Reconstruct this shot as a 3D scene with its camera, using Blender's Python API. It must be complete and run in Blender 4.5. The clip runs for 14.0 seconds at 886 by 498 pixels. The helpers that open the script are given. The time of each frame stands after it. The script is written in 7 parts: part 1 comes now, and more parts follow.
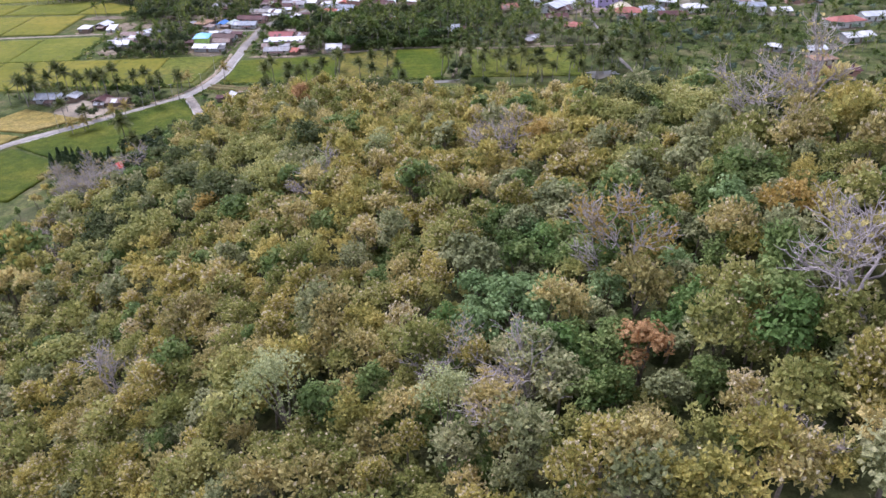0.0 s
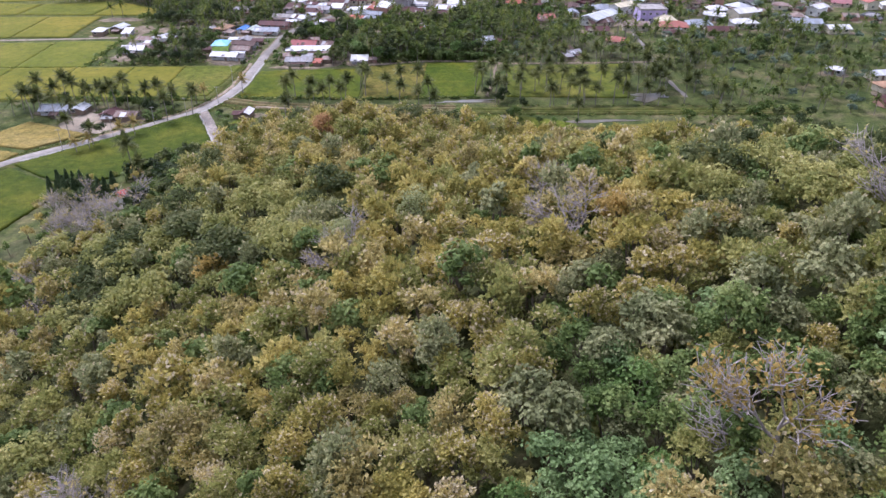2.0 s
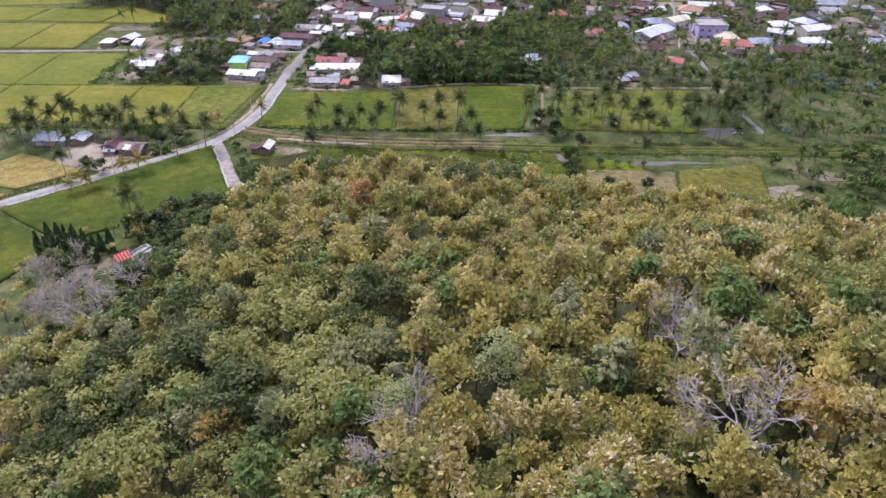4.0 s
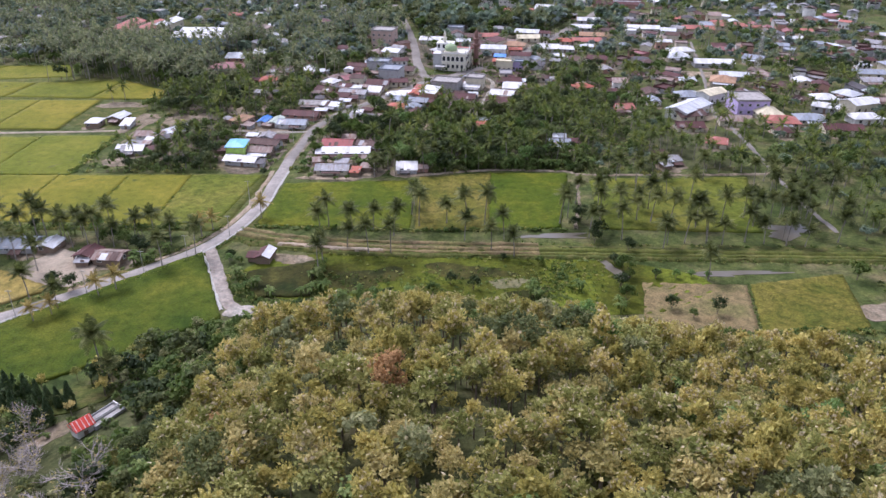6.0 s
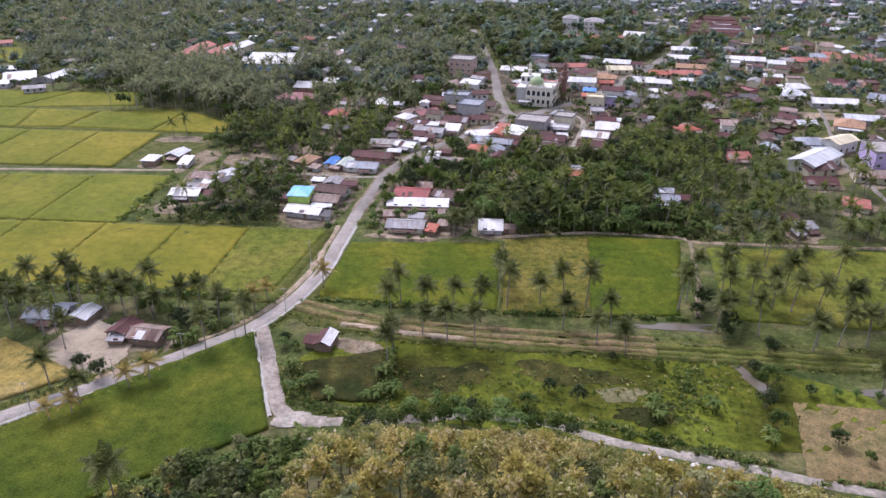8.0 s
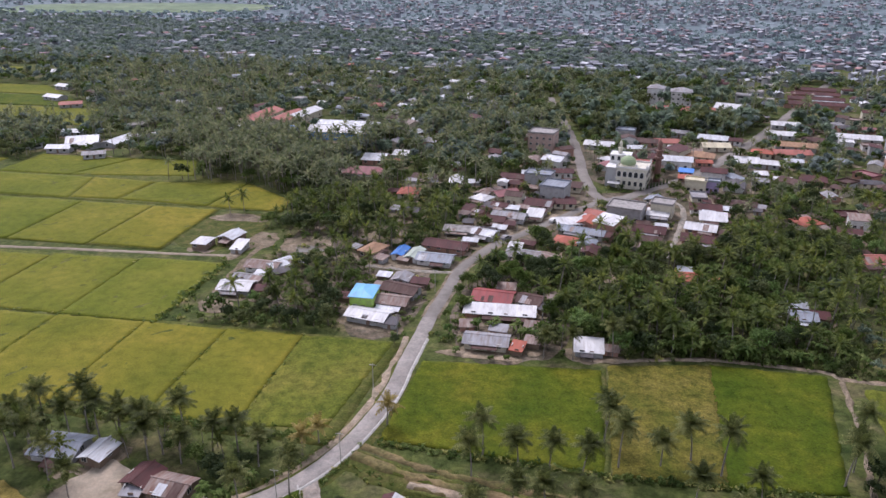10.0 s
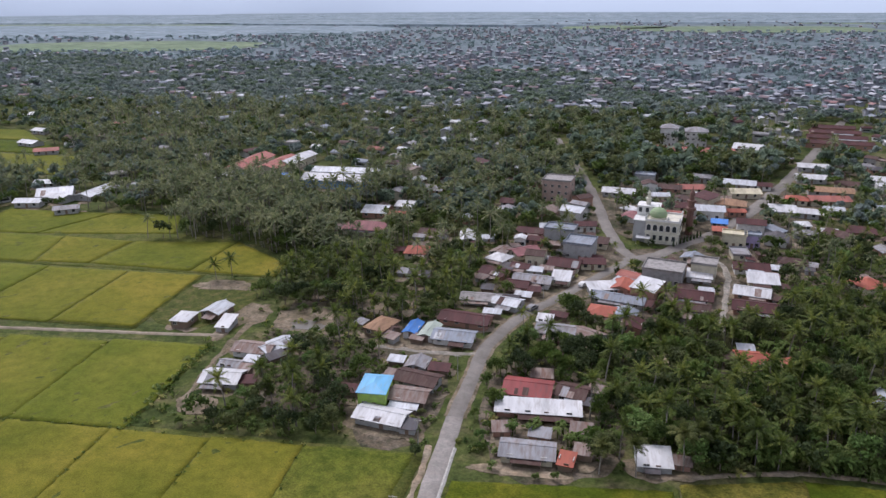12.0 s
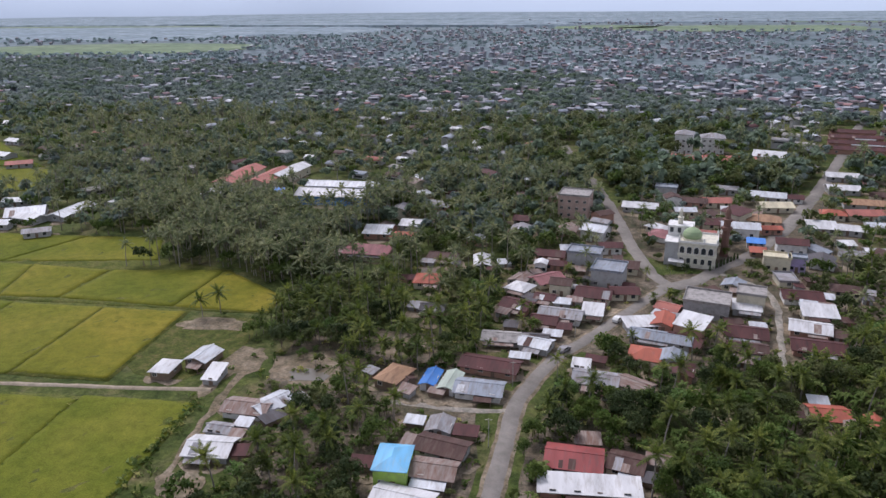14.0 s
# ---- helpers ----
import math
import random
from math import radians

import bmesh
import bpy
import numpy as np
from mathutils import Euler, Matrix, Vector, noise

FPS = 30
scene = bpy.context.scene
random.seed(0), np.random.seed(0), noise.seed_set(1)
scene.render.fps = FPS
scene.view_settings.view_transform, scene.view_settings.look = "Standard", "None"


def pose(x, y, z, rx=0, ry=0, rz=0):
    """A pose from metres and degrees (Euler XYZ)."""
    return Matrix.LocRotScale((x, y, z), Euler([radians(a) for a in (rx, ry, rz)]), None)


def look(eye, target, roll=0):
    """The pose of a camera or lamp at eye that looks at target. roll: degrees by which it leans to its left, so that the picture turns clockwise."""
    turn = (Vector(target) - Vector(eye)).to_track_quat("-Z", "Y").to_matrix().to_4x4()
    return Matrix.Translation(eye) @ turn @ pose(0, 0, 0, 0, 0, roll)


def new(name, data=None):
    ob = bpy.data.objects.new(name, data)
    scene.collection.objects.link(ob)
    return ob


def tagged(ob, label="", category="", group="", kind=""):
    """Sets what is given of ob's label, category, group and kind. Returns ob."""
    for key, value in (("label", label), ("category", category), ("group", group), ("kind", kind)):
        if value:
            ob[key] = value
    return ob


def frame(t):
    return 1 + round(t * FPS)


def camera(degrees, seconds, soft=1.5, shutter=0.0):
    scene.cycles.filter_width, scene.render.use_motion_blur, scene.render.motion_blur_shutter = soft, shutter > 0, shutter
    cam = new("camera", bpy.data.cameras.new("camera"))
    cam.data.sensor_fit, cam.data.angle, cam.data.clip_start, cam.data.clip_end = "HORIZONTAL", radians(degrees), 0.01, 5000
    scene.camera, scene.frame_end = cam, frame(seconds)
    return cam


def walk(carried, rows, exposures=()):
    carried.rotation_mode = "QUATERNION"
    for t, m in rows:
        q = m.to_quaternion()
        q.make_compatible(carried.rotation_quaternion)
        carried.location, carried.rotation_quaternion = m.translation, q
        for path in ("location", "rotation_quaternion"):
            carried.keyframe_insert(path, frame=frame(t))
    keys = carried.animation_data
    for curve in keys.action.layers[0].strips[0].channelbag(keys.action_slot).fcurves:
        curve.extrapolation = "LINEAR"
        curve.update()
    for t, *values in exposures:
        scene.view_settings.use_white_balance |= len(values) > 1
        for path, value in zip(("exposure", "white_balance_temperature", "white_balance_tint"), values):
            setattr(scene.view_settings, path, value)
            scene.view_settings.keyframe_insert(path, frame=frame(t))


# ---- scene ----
cam = camera(61.9, 14.0)
METRES, EYE, TILT, LEAN, TURN = 242.6, 90.0, 0.0, 0.0, -2.6
ROWS = [
    (0.0, 0.0, 0.0, 0.0, -0.47, -30.14, 0.81),
    (0.5, 0.0, 0.0138, -0.0001, -0.45, -30.19, 0.82),
    (1.0, -0.0024, 0.0377, -0.0, -0.03, -30.25, 0.59),
    (1.5, -0.0085, 0.0685, 0.0002, 0.76, -30.23, 0.3),
    (2.0, -0.0172, 0.1028, 0.0007, 1.54, -30.28, 0.01),
    (2.5, -0.0273, 0.139, 0.0015, 2.18, -30.37, -0.21),
    (3.0, -0.0378, 0.1761, 0.0026, 2.68, -30.49, -0.39),
    (5.5, -0.0881, 0.3649, 0.0049, 3.23, -30.98, -0.27),
    (6.0, -0.0979, 0.4039, 0.0053, 2.91, -26.92, -0.15),
    (6.5, -0.1075, 0.4417, 0.0045, 2.71, -25.95, -0.05),
    (7.0, -0.1171, 0.4795, 0.0044, 3.07, -25.87, 0.0),
    (7.5, -0.1272, 0.5171, 0.0043, 5.55, -25.78, 0.04),
    (8.0, -0.1381, 0.5544, 0.0037, 8.14, -25.69, 0.06),
    (8.5, -0.1492, 0.5916, 0.0033, 12.04, -25.67, 0.06),
    (9.0, -0.162, 0.6298, 0.0043, 13.34, -24.54, 0.07),
    (11.5, -0.2415, 0.8014, 0.0032, 12.35, -18.98, 0.24),
    (12.0, -0.2568, 0.8321, 0.0028, 12.13, -18.97, 0.32),
    (12.5, -0.2717, 0.8615, 0.0028, 11.9, -18.98, 0.38),
    (13.0, -0.286, 0.89, 0.0021, 11.67, -18.96, 0.45),
    (13.5, -0.3001, 0.9174, 0.0017, 11.42, -18.98, 0.51),
    (14.0, -0.3135, 0.9437, 0.0019, 11.19, -18.97, 0.56),
]
walk(cam, [(t, pose(0, 0, EYE, TILT, LEAN, TURN) @ pose(METRES * x, METRES * y, METRES * z, 90 + pitch, roll, yaw)) for t, x, y, z, yaw, pitch, roll in ROWS],
     exposures=[(0.0, 1.37, 5600, 26), (3.0, 1.35, 5600, 27), (5.5, 1.31, 5700, 25), (6.0, 1.27, 5700, 25), (9.0, 1.12, 5950, 28), (11.3, 0.65, 5980, 20), (14.0, 0.65, 5980, 20)])

# ---- light ----
world = bpy.data.worlds.new("world")
scene.world = world
world.use_nodes = True
wn = world.node_tree
sky = wn.nodes.new("ShaderNodeTexSky")
sky.sky_type, sky.sun_disc = "NISHITA", False
sky.sun_elevation, sky.sun_rotation = radians(58), radians(-35)
sky.air_density, sky.dust_density, sky.altitude = 1.0, 1.0, 90
greyed = wn.nodes.new("ShaderNodeHueSaturation")   # cloud cover takes the blue out of the sky
greyed.inputs["Saturation"].default_value = 0.30
wn.links.new(sky.outputs[0], greyed.inputs["Color"])
wn.links.new(greyed.outputs[0], wn.nodes["Background"].inputs[0])
wn.nodes["Background"].inputs[1].default_value = 0.118
sun = new("sun", bpy.data.lights.new("sun", "SUN"))
sun.data.energy, sun.data.angle, sun.data.color = 1.75, radians(26), (1.0, 0.96, 0.91)
sun.matrix_world = look((-60, 80, 140), (0, 0, 0))


# ---- materials ----
def nodes_of(name):
    m = bpy.data.materials.new(name)
    m.use_nodes = True
    return m, m.node_tree, m.node_tree.nodes["Principled BSDF"]


def noise_node(nt, scale, detail=4.0, coord=None, rough=0.55):
    n = nt.nodes.new("ShaderNodeTexNoise")
    n.inputs["Scale"].default_value, n.inputs["Detail"].default_value = scale, detail
    n.inputs["Roughness"].default_value = rough
    if coord is not None:
        nt.links.new(coord, n.inputs["Vector"])
    return n


def ramp_node(nt, source, stops):
    r = nt.nodes.new("ShaderNodeValToRGB")
    el = r.color_ramp.elements
    el[0].position, el[0].color = stops[0][0], (*stops[0][1], 1)
    el[1].position, el[1].color = stops[-1][0], (*stops[-1][1], 1)
    for p, c in stops[1:-1]:
        e = el.new(p)
        e.color = (*c, 1)
    nt.links.new(source, r.inputs[0])
    return r


def mixed(nt, a, b, fac, mode="MIX"):
    m = nt.nodes.new("ShaderNodeMix")
    m.data_type, m.blend_type = "RGBA", mode
    for sock, v in ((m.inputs[6], a), (m.inputs[7], b), (m.inputs[0], fac)):
        if isinstance(v, (float, int)):
            sock.default_value = v
        elif isinstance(v, tuple):
            sock.default_value = (*v, 1)
        else:
            nt.links.new(v, sock)
    return m.outputs[2]


def bump(nt, bsdf, source, strength, dist):
    b = nt.nodes.new("ShaderNodeBump")
    b.inputs["Strength"].default_value, b.inputs["Distance"].default_value = strength, dist
    nt.links.new(source, b.inputs["Height"])
    nt.links.new(b.outputs[0], bsdf.inputs["Normal"])


def position(nt):
    return nt.nodes.new("ShaderNodeNewGeometry").outputs["Position"]


def leaf(name, dark, mid, light, size=0.16, glow=0.42):
    """Foliage: leaf by leaf, and tree by tree, between three tones."""
    m, nt, b = nodes_of(name)
    geo = nt.nodes.new("ShaderNodeNewGeometry")
    big = noise_node(nt, size, 2.0, geo.outputs["Position"])
    add = nt.nodes.new("ShaderNodeMath")
    add.operation = "MULTIPLY_ADD"
    nt.links.new(geo.outputs["Random Per Island"], add.inputs[0])
    add.inputs[1].default_value = 0.55
    shift = nt.nodes.new("ShaderNodeMath")
    shift.operation = "MULTIPLY_ADD"
    nt.links.new(big.outputs[0], shift.inputs[0])
    shift.inputs[1].default_value, shift.inputs[2].default_value = 1.9, -0.72
    nt.links.new(shift.outputs[0], add.inputs[2])
    r = ramp_node(nt, add.outputs[0], [(0.05, dark), (0.5, mid), (0.95, light)])
    blades = noise_node(nt, 7.0, 3.0, geo.outputs["Position"], 0.7)
    tone = ramp_node(nt, blades.outputs[0], [(0.36, (0.58, 0.60, 0.58)), (0.50, (1.08, 1.08, 1.08)), (0.64, (1.75, 1.70, 1.62))])
    col = mixed(nt, r.outputs[0], tone.outputs[0], 0.9, "MULTIPLY")
    nt.links.new(col, b.inputs["Base Color"])
    bump(nt, b, blades.outputs[0], 0.45, 0.3)
    b.inputs["Roughness"].default_value = 0.6
    b.inputs["Specular IOR Level"].default_value = 0.16
    tr = nt.nodes.new("ShaderNodeBsdfTranslucent")
    nt.links.new(col, tr.inputs[0])
    ms = nt.nodes.new("ShaderNodeMixShader")
    ms.inputs[0].default_value = glow
    nt.links.new(b.outputs[0], ms.inputs[1])
    nt.links.new(tr.outputs[0], ms.inputs[2])
    nt.links.new(ms.outputs[0], nt.nodes["Material Output"].inputs[0])
    return m


def ground_mat(name, a, b_, c, fine=1.2, coarse=0.06, rough=0.9, relief=0.25, per_object=0.0, patch=0.7, grain=0.8):
    """Earth, crop or grass: three scales of mottling and a fine relief."""
    m, nt, b = nodes_of(name)
    pos = position(nt)
    n1, n2, n3 = noise_node(nt, coarse, 5.0, pos, 0.6), noise_node(nt, fine, 6.0, pos, 0.75), noise_node(nt, (fine * coarse) ** 0.5, 4.0, pos, 0.65)
    r1 = ramp_node(nt, n1.outputs[0], [(0.32, a), (0.5, b_), (0.68, c)])
    r2 = ramp_node(nt, n2.outputs[0], [(0.32, (0.42, 0.42, 0.42)), (0.68, (1.50, 1.50, 1.50))])
    r4 = ramp_node(nt, n3.outputs[0], [(0.36, (0.62, 0.68, 0.62)), (0.5, (1, 1, 1)), (0.64, (1.32, 1.25, 1.2))])
    col = mixed(nt, r1.outputs[0], r2.outputs[0], grain, "MULTIPLY")
    col = mixed(nt, col, r4.outputs[0], patch, "MULTIPLY")
    if per_object:
        info = nt.nodes.new("ShaderNodeObjectInfo")
        r3 = ramp_node(nt, info.outputs["Random"], [(0.0, (0.80, 0.92, 0.82)), (0.5, (1, 1, 1)), (1.0, (1.22, 1.08, 1.0))])
        col = mixed(nt, col, r3.outputs[0], per_object, "MULTIPLY")
    nt.links.new(col, b.inputs["Base Color"])
    b.inputs["Roughness"].default_value = rough
    b.inputs["Specular IOR Level"].default_value = 0.08
    bump(nt, b, n2.outputs[0], relief, 0.5)
    return m


def sheet(name, base, stain, amount=0.5, metal=0.0, rough=0.5, ribs=True):
    """Corrugated roofing: ribs down the slope, streaks and rust patches."""
    m, nt, b = nodes_of(name)
    tc = nt.nodes.new("ShaderNodeTexCoord")
    info = nt.nodes.new("ShaderNodeObjectInfo")
    mp = nt.nodes.new("ShaderNodeMapping")
    mp.inputs["Scale"].default_value = (1.0, 0.22, 0.22)
    nt.links.new(tc.outputs["Object"], mp.inputs[0])
    nt.links.new(info.outputs["Location"], mp.inputs["Location"])
    n1 = noise_node(nt, 1.3, 5.0, mp.outputs[0], 0.65)
    n2 = noise_node(nt, 0.35, 3.0, mp.outputs[0])
    mask = ramp_node(nt, n1.outputs[0], [(0.62 - 0.35 * amount, (0, 0, 0)), (0.75, (1, 1, 1))])
    shade = ramp_node(nt, n2.outputs[0], [(0.3, (0.72, 0.72, 0.72)), (0.7, (1.12, 1.12, 1.12))])
    col = mixed(nt, mixed(nt, base, stain, mask.outputs[0]), shade.outputs[0], 1.0, "MULTIPLY")
    nt.links.new(col, b.inputs["Base Color"])
    b.inputs["Roughness"].default_value, b.inputs["Metallic"].default_value = rough, metal
    b.inputs["Specular IOR Level"].default_value = 0.45 if rough < 0.56 else 0.18
    if ribs:
        wv = nt.nodes.new("ShaderNodeTexWave")
        wv.inputs["Scale"].default_value = 1.3
        nt.links.new(tc.outputs["Object"], wv.inputs["Vector"])
        bump(nt, b, wv.outputs[1], 0.4, 0.05)
    return m


def plaster(name, base, dirt=(0.16, 0.14, 0.12), rough=0.85, amount=0.5):
    m, nt, b = nodes_of(name)
    pos = position(nt)
    n1, n2 = noise_node(nt, 0.7, 5.0, pos), noise_node(nt, 6.0, 4.0, pos)
    mask = ramp_node(nt, n1.outputs[0], [(0.45, (0, 0, 0)), (0.8, (amount, amount, amount))])
    nt.links.new(mixed(nt, base, dirt, mask.outputs[0]), b.inputs["Base Color"])
    b.inputs["Roughness"].default_value = rough
    bump(nt, b, n2.outputs[0], 0.25, 0.03)
    return m


def bark(name, a, b_):
    m, nt, b = nodes_of(name)
    n = noise_node(nt, 3.0, 5.0, position(nt))
    r = ramp_node(nt, n.outputs[0], [(0.3, a), (0.7, b_)])
    nt.links.new(r.outputs[0], b.inputs["Base Color"])
    b.inputs["Roughness"].default_value = 0.9
    bump(nt, b, n.outputs[0], 0.5, 0.05)
    return m


LEAF = {
    "gold": leaf("leaf_gold", (0.193, 0.186, 0.049), (0.364, 0.320, 0.088), (0.535, 0.443, 0.153)),
    "khaki": leaf("leaf_khaki", (0.225, 0.202, 0.072), (0.385, 0.330, 0.125), (0.560, 0.462, 0.200)),
    "mustard": leaf("leaf_mustard", (0.201, 0.150, 0.041), (0.348, 0.255, 0.070), (0.475, 0.340, 0.118)),
    "sage": leaf("leaf_sage", (0.145, 0.162, 0.071), (0.253, 0.264, 0.122), (0.388, 0.372, 0.194)),
    "olive": leaf("leaf_olive", (0.152, 0.172, 0.047), (0.274, 0.276, 0.083), (0.419, 0.390, 0.145)),
    "green": leaf("leaf_green", (0.082, 0.123, 0.035), (0.145, 0.202, 0.058), (0.248, 0.288, 0.098)),
    "wood": leaf("leaf_wood_green", (0.039, 0.070, 0.016), (0.076, 0.117, 0.025), (0.138, 0.179, 0.044)),
    "deep": leaf("leaf_deep", (0.022, 0.037, 0.013), (0.042, 0.064, 0.022), (0.082, 0.106, 0.038)),
    "dark": leaf("leaf_dark", (0.049, 0.066, 0.023), (0.093, 0.114, 0.040), (0.165, 0.176, 0.067)),
    "bright": leaf("leaf_bright", (0.077, 0.136, 0.033), (0.130, 0.211, 0.057), (0.202, 0.282, 0.093)),
    "fresh": leaf("leaf_fresh", (0.125, 0.190, 0.070), (0.205, 0.290, 0.112), (0.310, 0.395, 0.180)),
    "feather": leaf("leaf_feathery", (0.210, 0.240, 0.100), (0.330, 0.355, 0.160), (0.440, 0.450, 0.225)),
    "pale": leaf("panicle_pale", (0.335, 0.280, 0.164), (0.485, 0.410, 0.256), (0.600, 0.525, 0.368)),
    "rust": leaf("leaf_rust", (0.225, 0.125, 0.052), (0.355, 0.208, 0.088), (0.480, 0.300, 0.145)),
    "palm": leaf("frond_palm", (0.037, 0.056, 0.011), (0.079, 0.107, 0.020), (0.186, 0.207, 0.046)),
    "coco": leaf("frond_coconut", (0.035, 0.046, 0.012), (0.076, 0.092, 0.024), (0.187, 0.197, 0.068)),
    # fronds lightened and blued in the colour itself to stand in for haze
    "grove": leaf("frond_grove_hazed", (0.066, 0.088, 0.041), (0.130, 0.154, 0.072), (0.255, 0.261, 0.129)),
    "dry": leaf("frond_dry", (0.160, 0.125, 0.036), (0.260, 0.205, 0.060), (0.360, 0.285, 0.100)),
    "banana": leaf("leaf_banana", (0.051, 0.092, 0.020), (0.102, 0.154, 0.034), (0.179, 0.216, 0.066)),
    "cypress": leaf("leaf_cypress", (0.039, 0.066, 0.028), (0.075, 0.114, 0.045), (0.128, 0.173, 0.067)),
    # distance haze is put into these three leaf colours: paler and bluer
    "far": leaf("leaf_far_hazed", (0.142, 0.199, 0.202), (0.224, 0.294, 0.297), (0.333, 0.402, 0.399), 0.05),
    "mist": leaf("leaf_hazed_green", (0.074, 0.110, 0.076), (0.131, 0.179, 0.122), (0.221, 0.279, 0.190), 0.08),
    "distance": leaf("leaf_distant_hazed", (0.104, 0.142, 0.128), (0.166, 0.208, 0.188), (0.262, 0.300, 0.276), 0.05),
}
BARK = bark("bark_brown", (0.10, 0.075, 0.055), (0.22, 0.18, 0.14))
GREYBARK = bark("bark_pale", (0.27, 0.230, 0.215), (0.46, 0.405, 0.385))
PALMBARK = bark("bark_palm", (0.16, 0.14, 0.12), (0.30, 0.27, 0.23))
SOIL = ground_mat("scrub_ground", (0.042, 0.062, 0.016), (0.074, 0.090, 0.026), (0.135, 0.118, 0.060), 0.9, 0.08, relief=0.8, patch=1.0)
FLOOR = ground_mat("forest_floor", (0.050, 0.060, 0.024), (0.078, 0.086, 0.034), (0.110, 0.100, 0.050), 1.4, 0.2, relief=0.9)
RICE = ground_mat("rice_ripening", (0.092, 0.108, 0.012), (0.126, 0.131, 0.016), (0.168, 0.154, 0.023), 3.2, 0.035, per_object=0.8, grain=0.6, patch=0.45)
RICEGREEN = ground_mat("rice_green", (0.038, 0.062, 0.007), (0.066, 0.085, 0.009), (0.110, 0.114, 0.014), 2.6, 0.06, per_object=0.6, relief=0.6)
RICEMID = ground_mat("rice_fresh", (0.042, 0.070, 0.005), (0.070, 0.092, 0.007), (0.112, 0.116, 0.011), 2.6, 0.06, per_object=0.4, relief=0.5)
RICEGOLD = ground_mat("rice_gold", (0.175, 0.140, 0.038), (0.220, 0.170, 0.048), (0.250, 0.195, 0.070), 1.4, 0.07)
STUBBLE = ground_mat("stubble", (0.135, 0.102, 0.048), (0.176, 0.135, 0.066), (0.115, 0.112, 0.040), 2.4, 0.09)
SWAMP = ground_mat("swamp_grass", (0.038, 0.038, 0.006), (0.074, 0.088, 0.009), (0.118, 0.146, 0.017), 0.9, 0.055, relief=0.6, patch=1.0)
RICEPATCH = ground_mat("rice_patchy", (0.080, 0.104, 0.014), (0.110, 0.122, 0.018), (0.148, 0.140, 0.027), 2.6, 0.05, relief=0.5, patch=0.9)
BUNDMAT = ground_mat("bund_grass", (0.042, 0.056, 0.013), (0.072, 0.082, 0.020), (0.118, 0.102, 0.038), 2.0, 0.3)
EARTH = ground_mat("bare_earth", (0.195, 0.150, 0.100), (0.265, 0.212, 0.150), (0.330, 0.275, 0.208), 1.0, 0.12)
REDEARTH = ground_mat("embankment_earth", (0.183, 0.136, 0.076), (0.148, 0.118, 0.054), (0.098, 0.098, 0.032), 1.2, 0.13)
GRAVEL = ground_mat("pale_gravel", (0.200, 0.178, 0.145), (0.265, 0.240, 0.202), (0.345, 0.318, 0.275), 1.5, 0.2, grain=0.6, patch=0.7)
LANE = ground_mat("worn_concrete", (0.205, 0.175, 0.148), (0.268, 0.234, 0.200), (0.330, 0.292, 0.256), 1.8, 0.25, relief=0.3, grain=0.5, patch=0.6)
ASPHALT = ground_mat("road_surface", (0.225, 0.204, 0.182), (0.268, 0.244, 0.219), (0.318, 0.290, 0.262), 2.5, 0.15, rough=0.8, relief=0.08, grain=0.35, patch=0.35)
GREYROAD = ground_mat("grey_road", (0.160, 0.144, 0.126), (0.198, 0.180, 0.159), (0.242, 0.221, 0.196), 3.5, 0.08, rough=0.85, relief=0.04, grain=0.22, patch=0.3)
VILLAGE = ground_mat("village_ground", (0.060, 0.062, 0.034), (0.115, 0.094, 0.066), (0.185, 0.155, 0.118), 1.6, 0.11, relief=0.6, patch=1.0)
KERBMAT = ground_mat("road_edge", (0.320, 0.305, 0.275), (0.380, 0.365, 0.330), (0.440, 0.420, 0.385), 2.5, 0.3, relief=0.1, grain=0.35, patch=0.35)
# bluish ground colour with the distance haze mixed into it
PLAIN = ground_mat("far_plain_hazed", (0.100, 0.135, 0.146), (0.132, 0.166, 0.180), (0.166, 0.200, 0.216), 0.05, 0.004)
SAND = ground_mat("swept_sand", (0.235, 0.192, 0.140), (0.300, 0.250, 0.186), (0.360, 0.306, 0.236), 1.2, 0.10, relief=0.08, grain=0.3, patch=0.4)
RICEDRY = ground_mat("rice_dull", (0.078, 0.086, 0.014), (0.112, 0.104, 0.019), (0.150, 0.128, 0.030), 2.4, 0.10, relief=0.5, grain=1.0, patch=1.0)
YARD = ground_mat("yard_earth", (0.110, 0.092, 0.055), (0.180, 0.145, 0.100), (0.260, 0.215, 0.160), 1.3, 0.15)
DRYGRASS = ground_mat("dry_grass", (0.109, 0.107, 0.047), (0.140, 0.131, 0.066), (0.168, 0.156, 0.086), 1.3, 0.2)

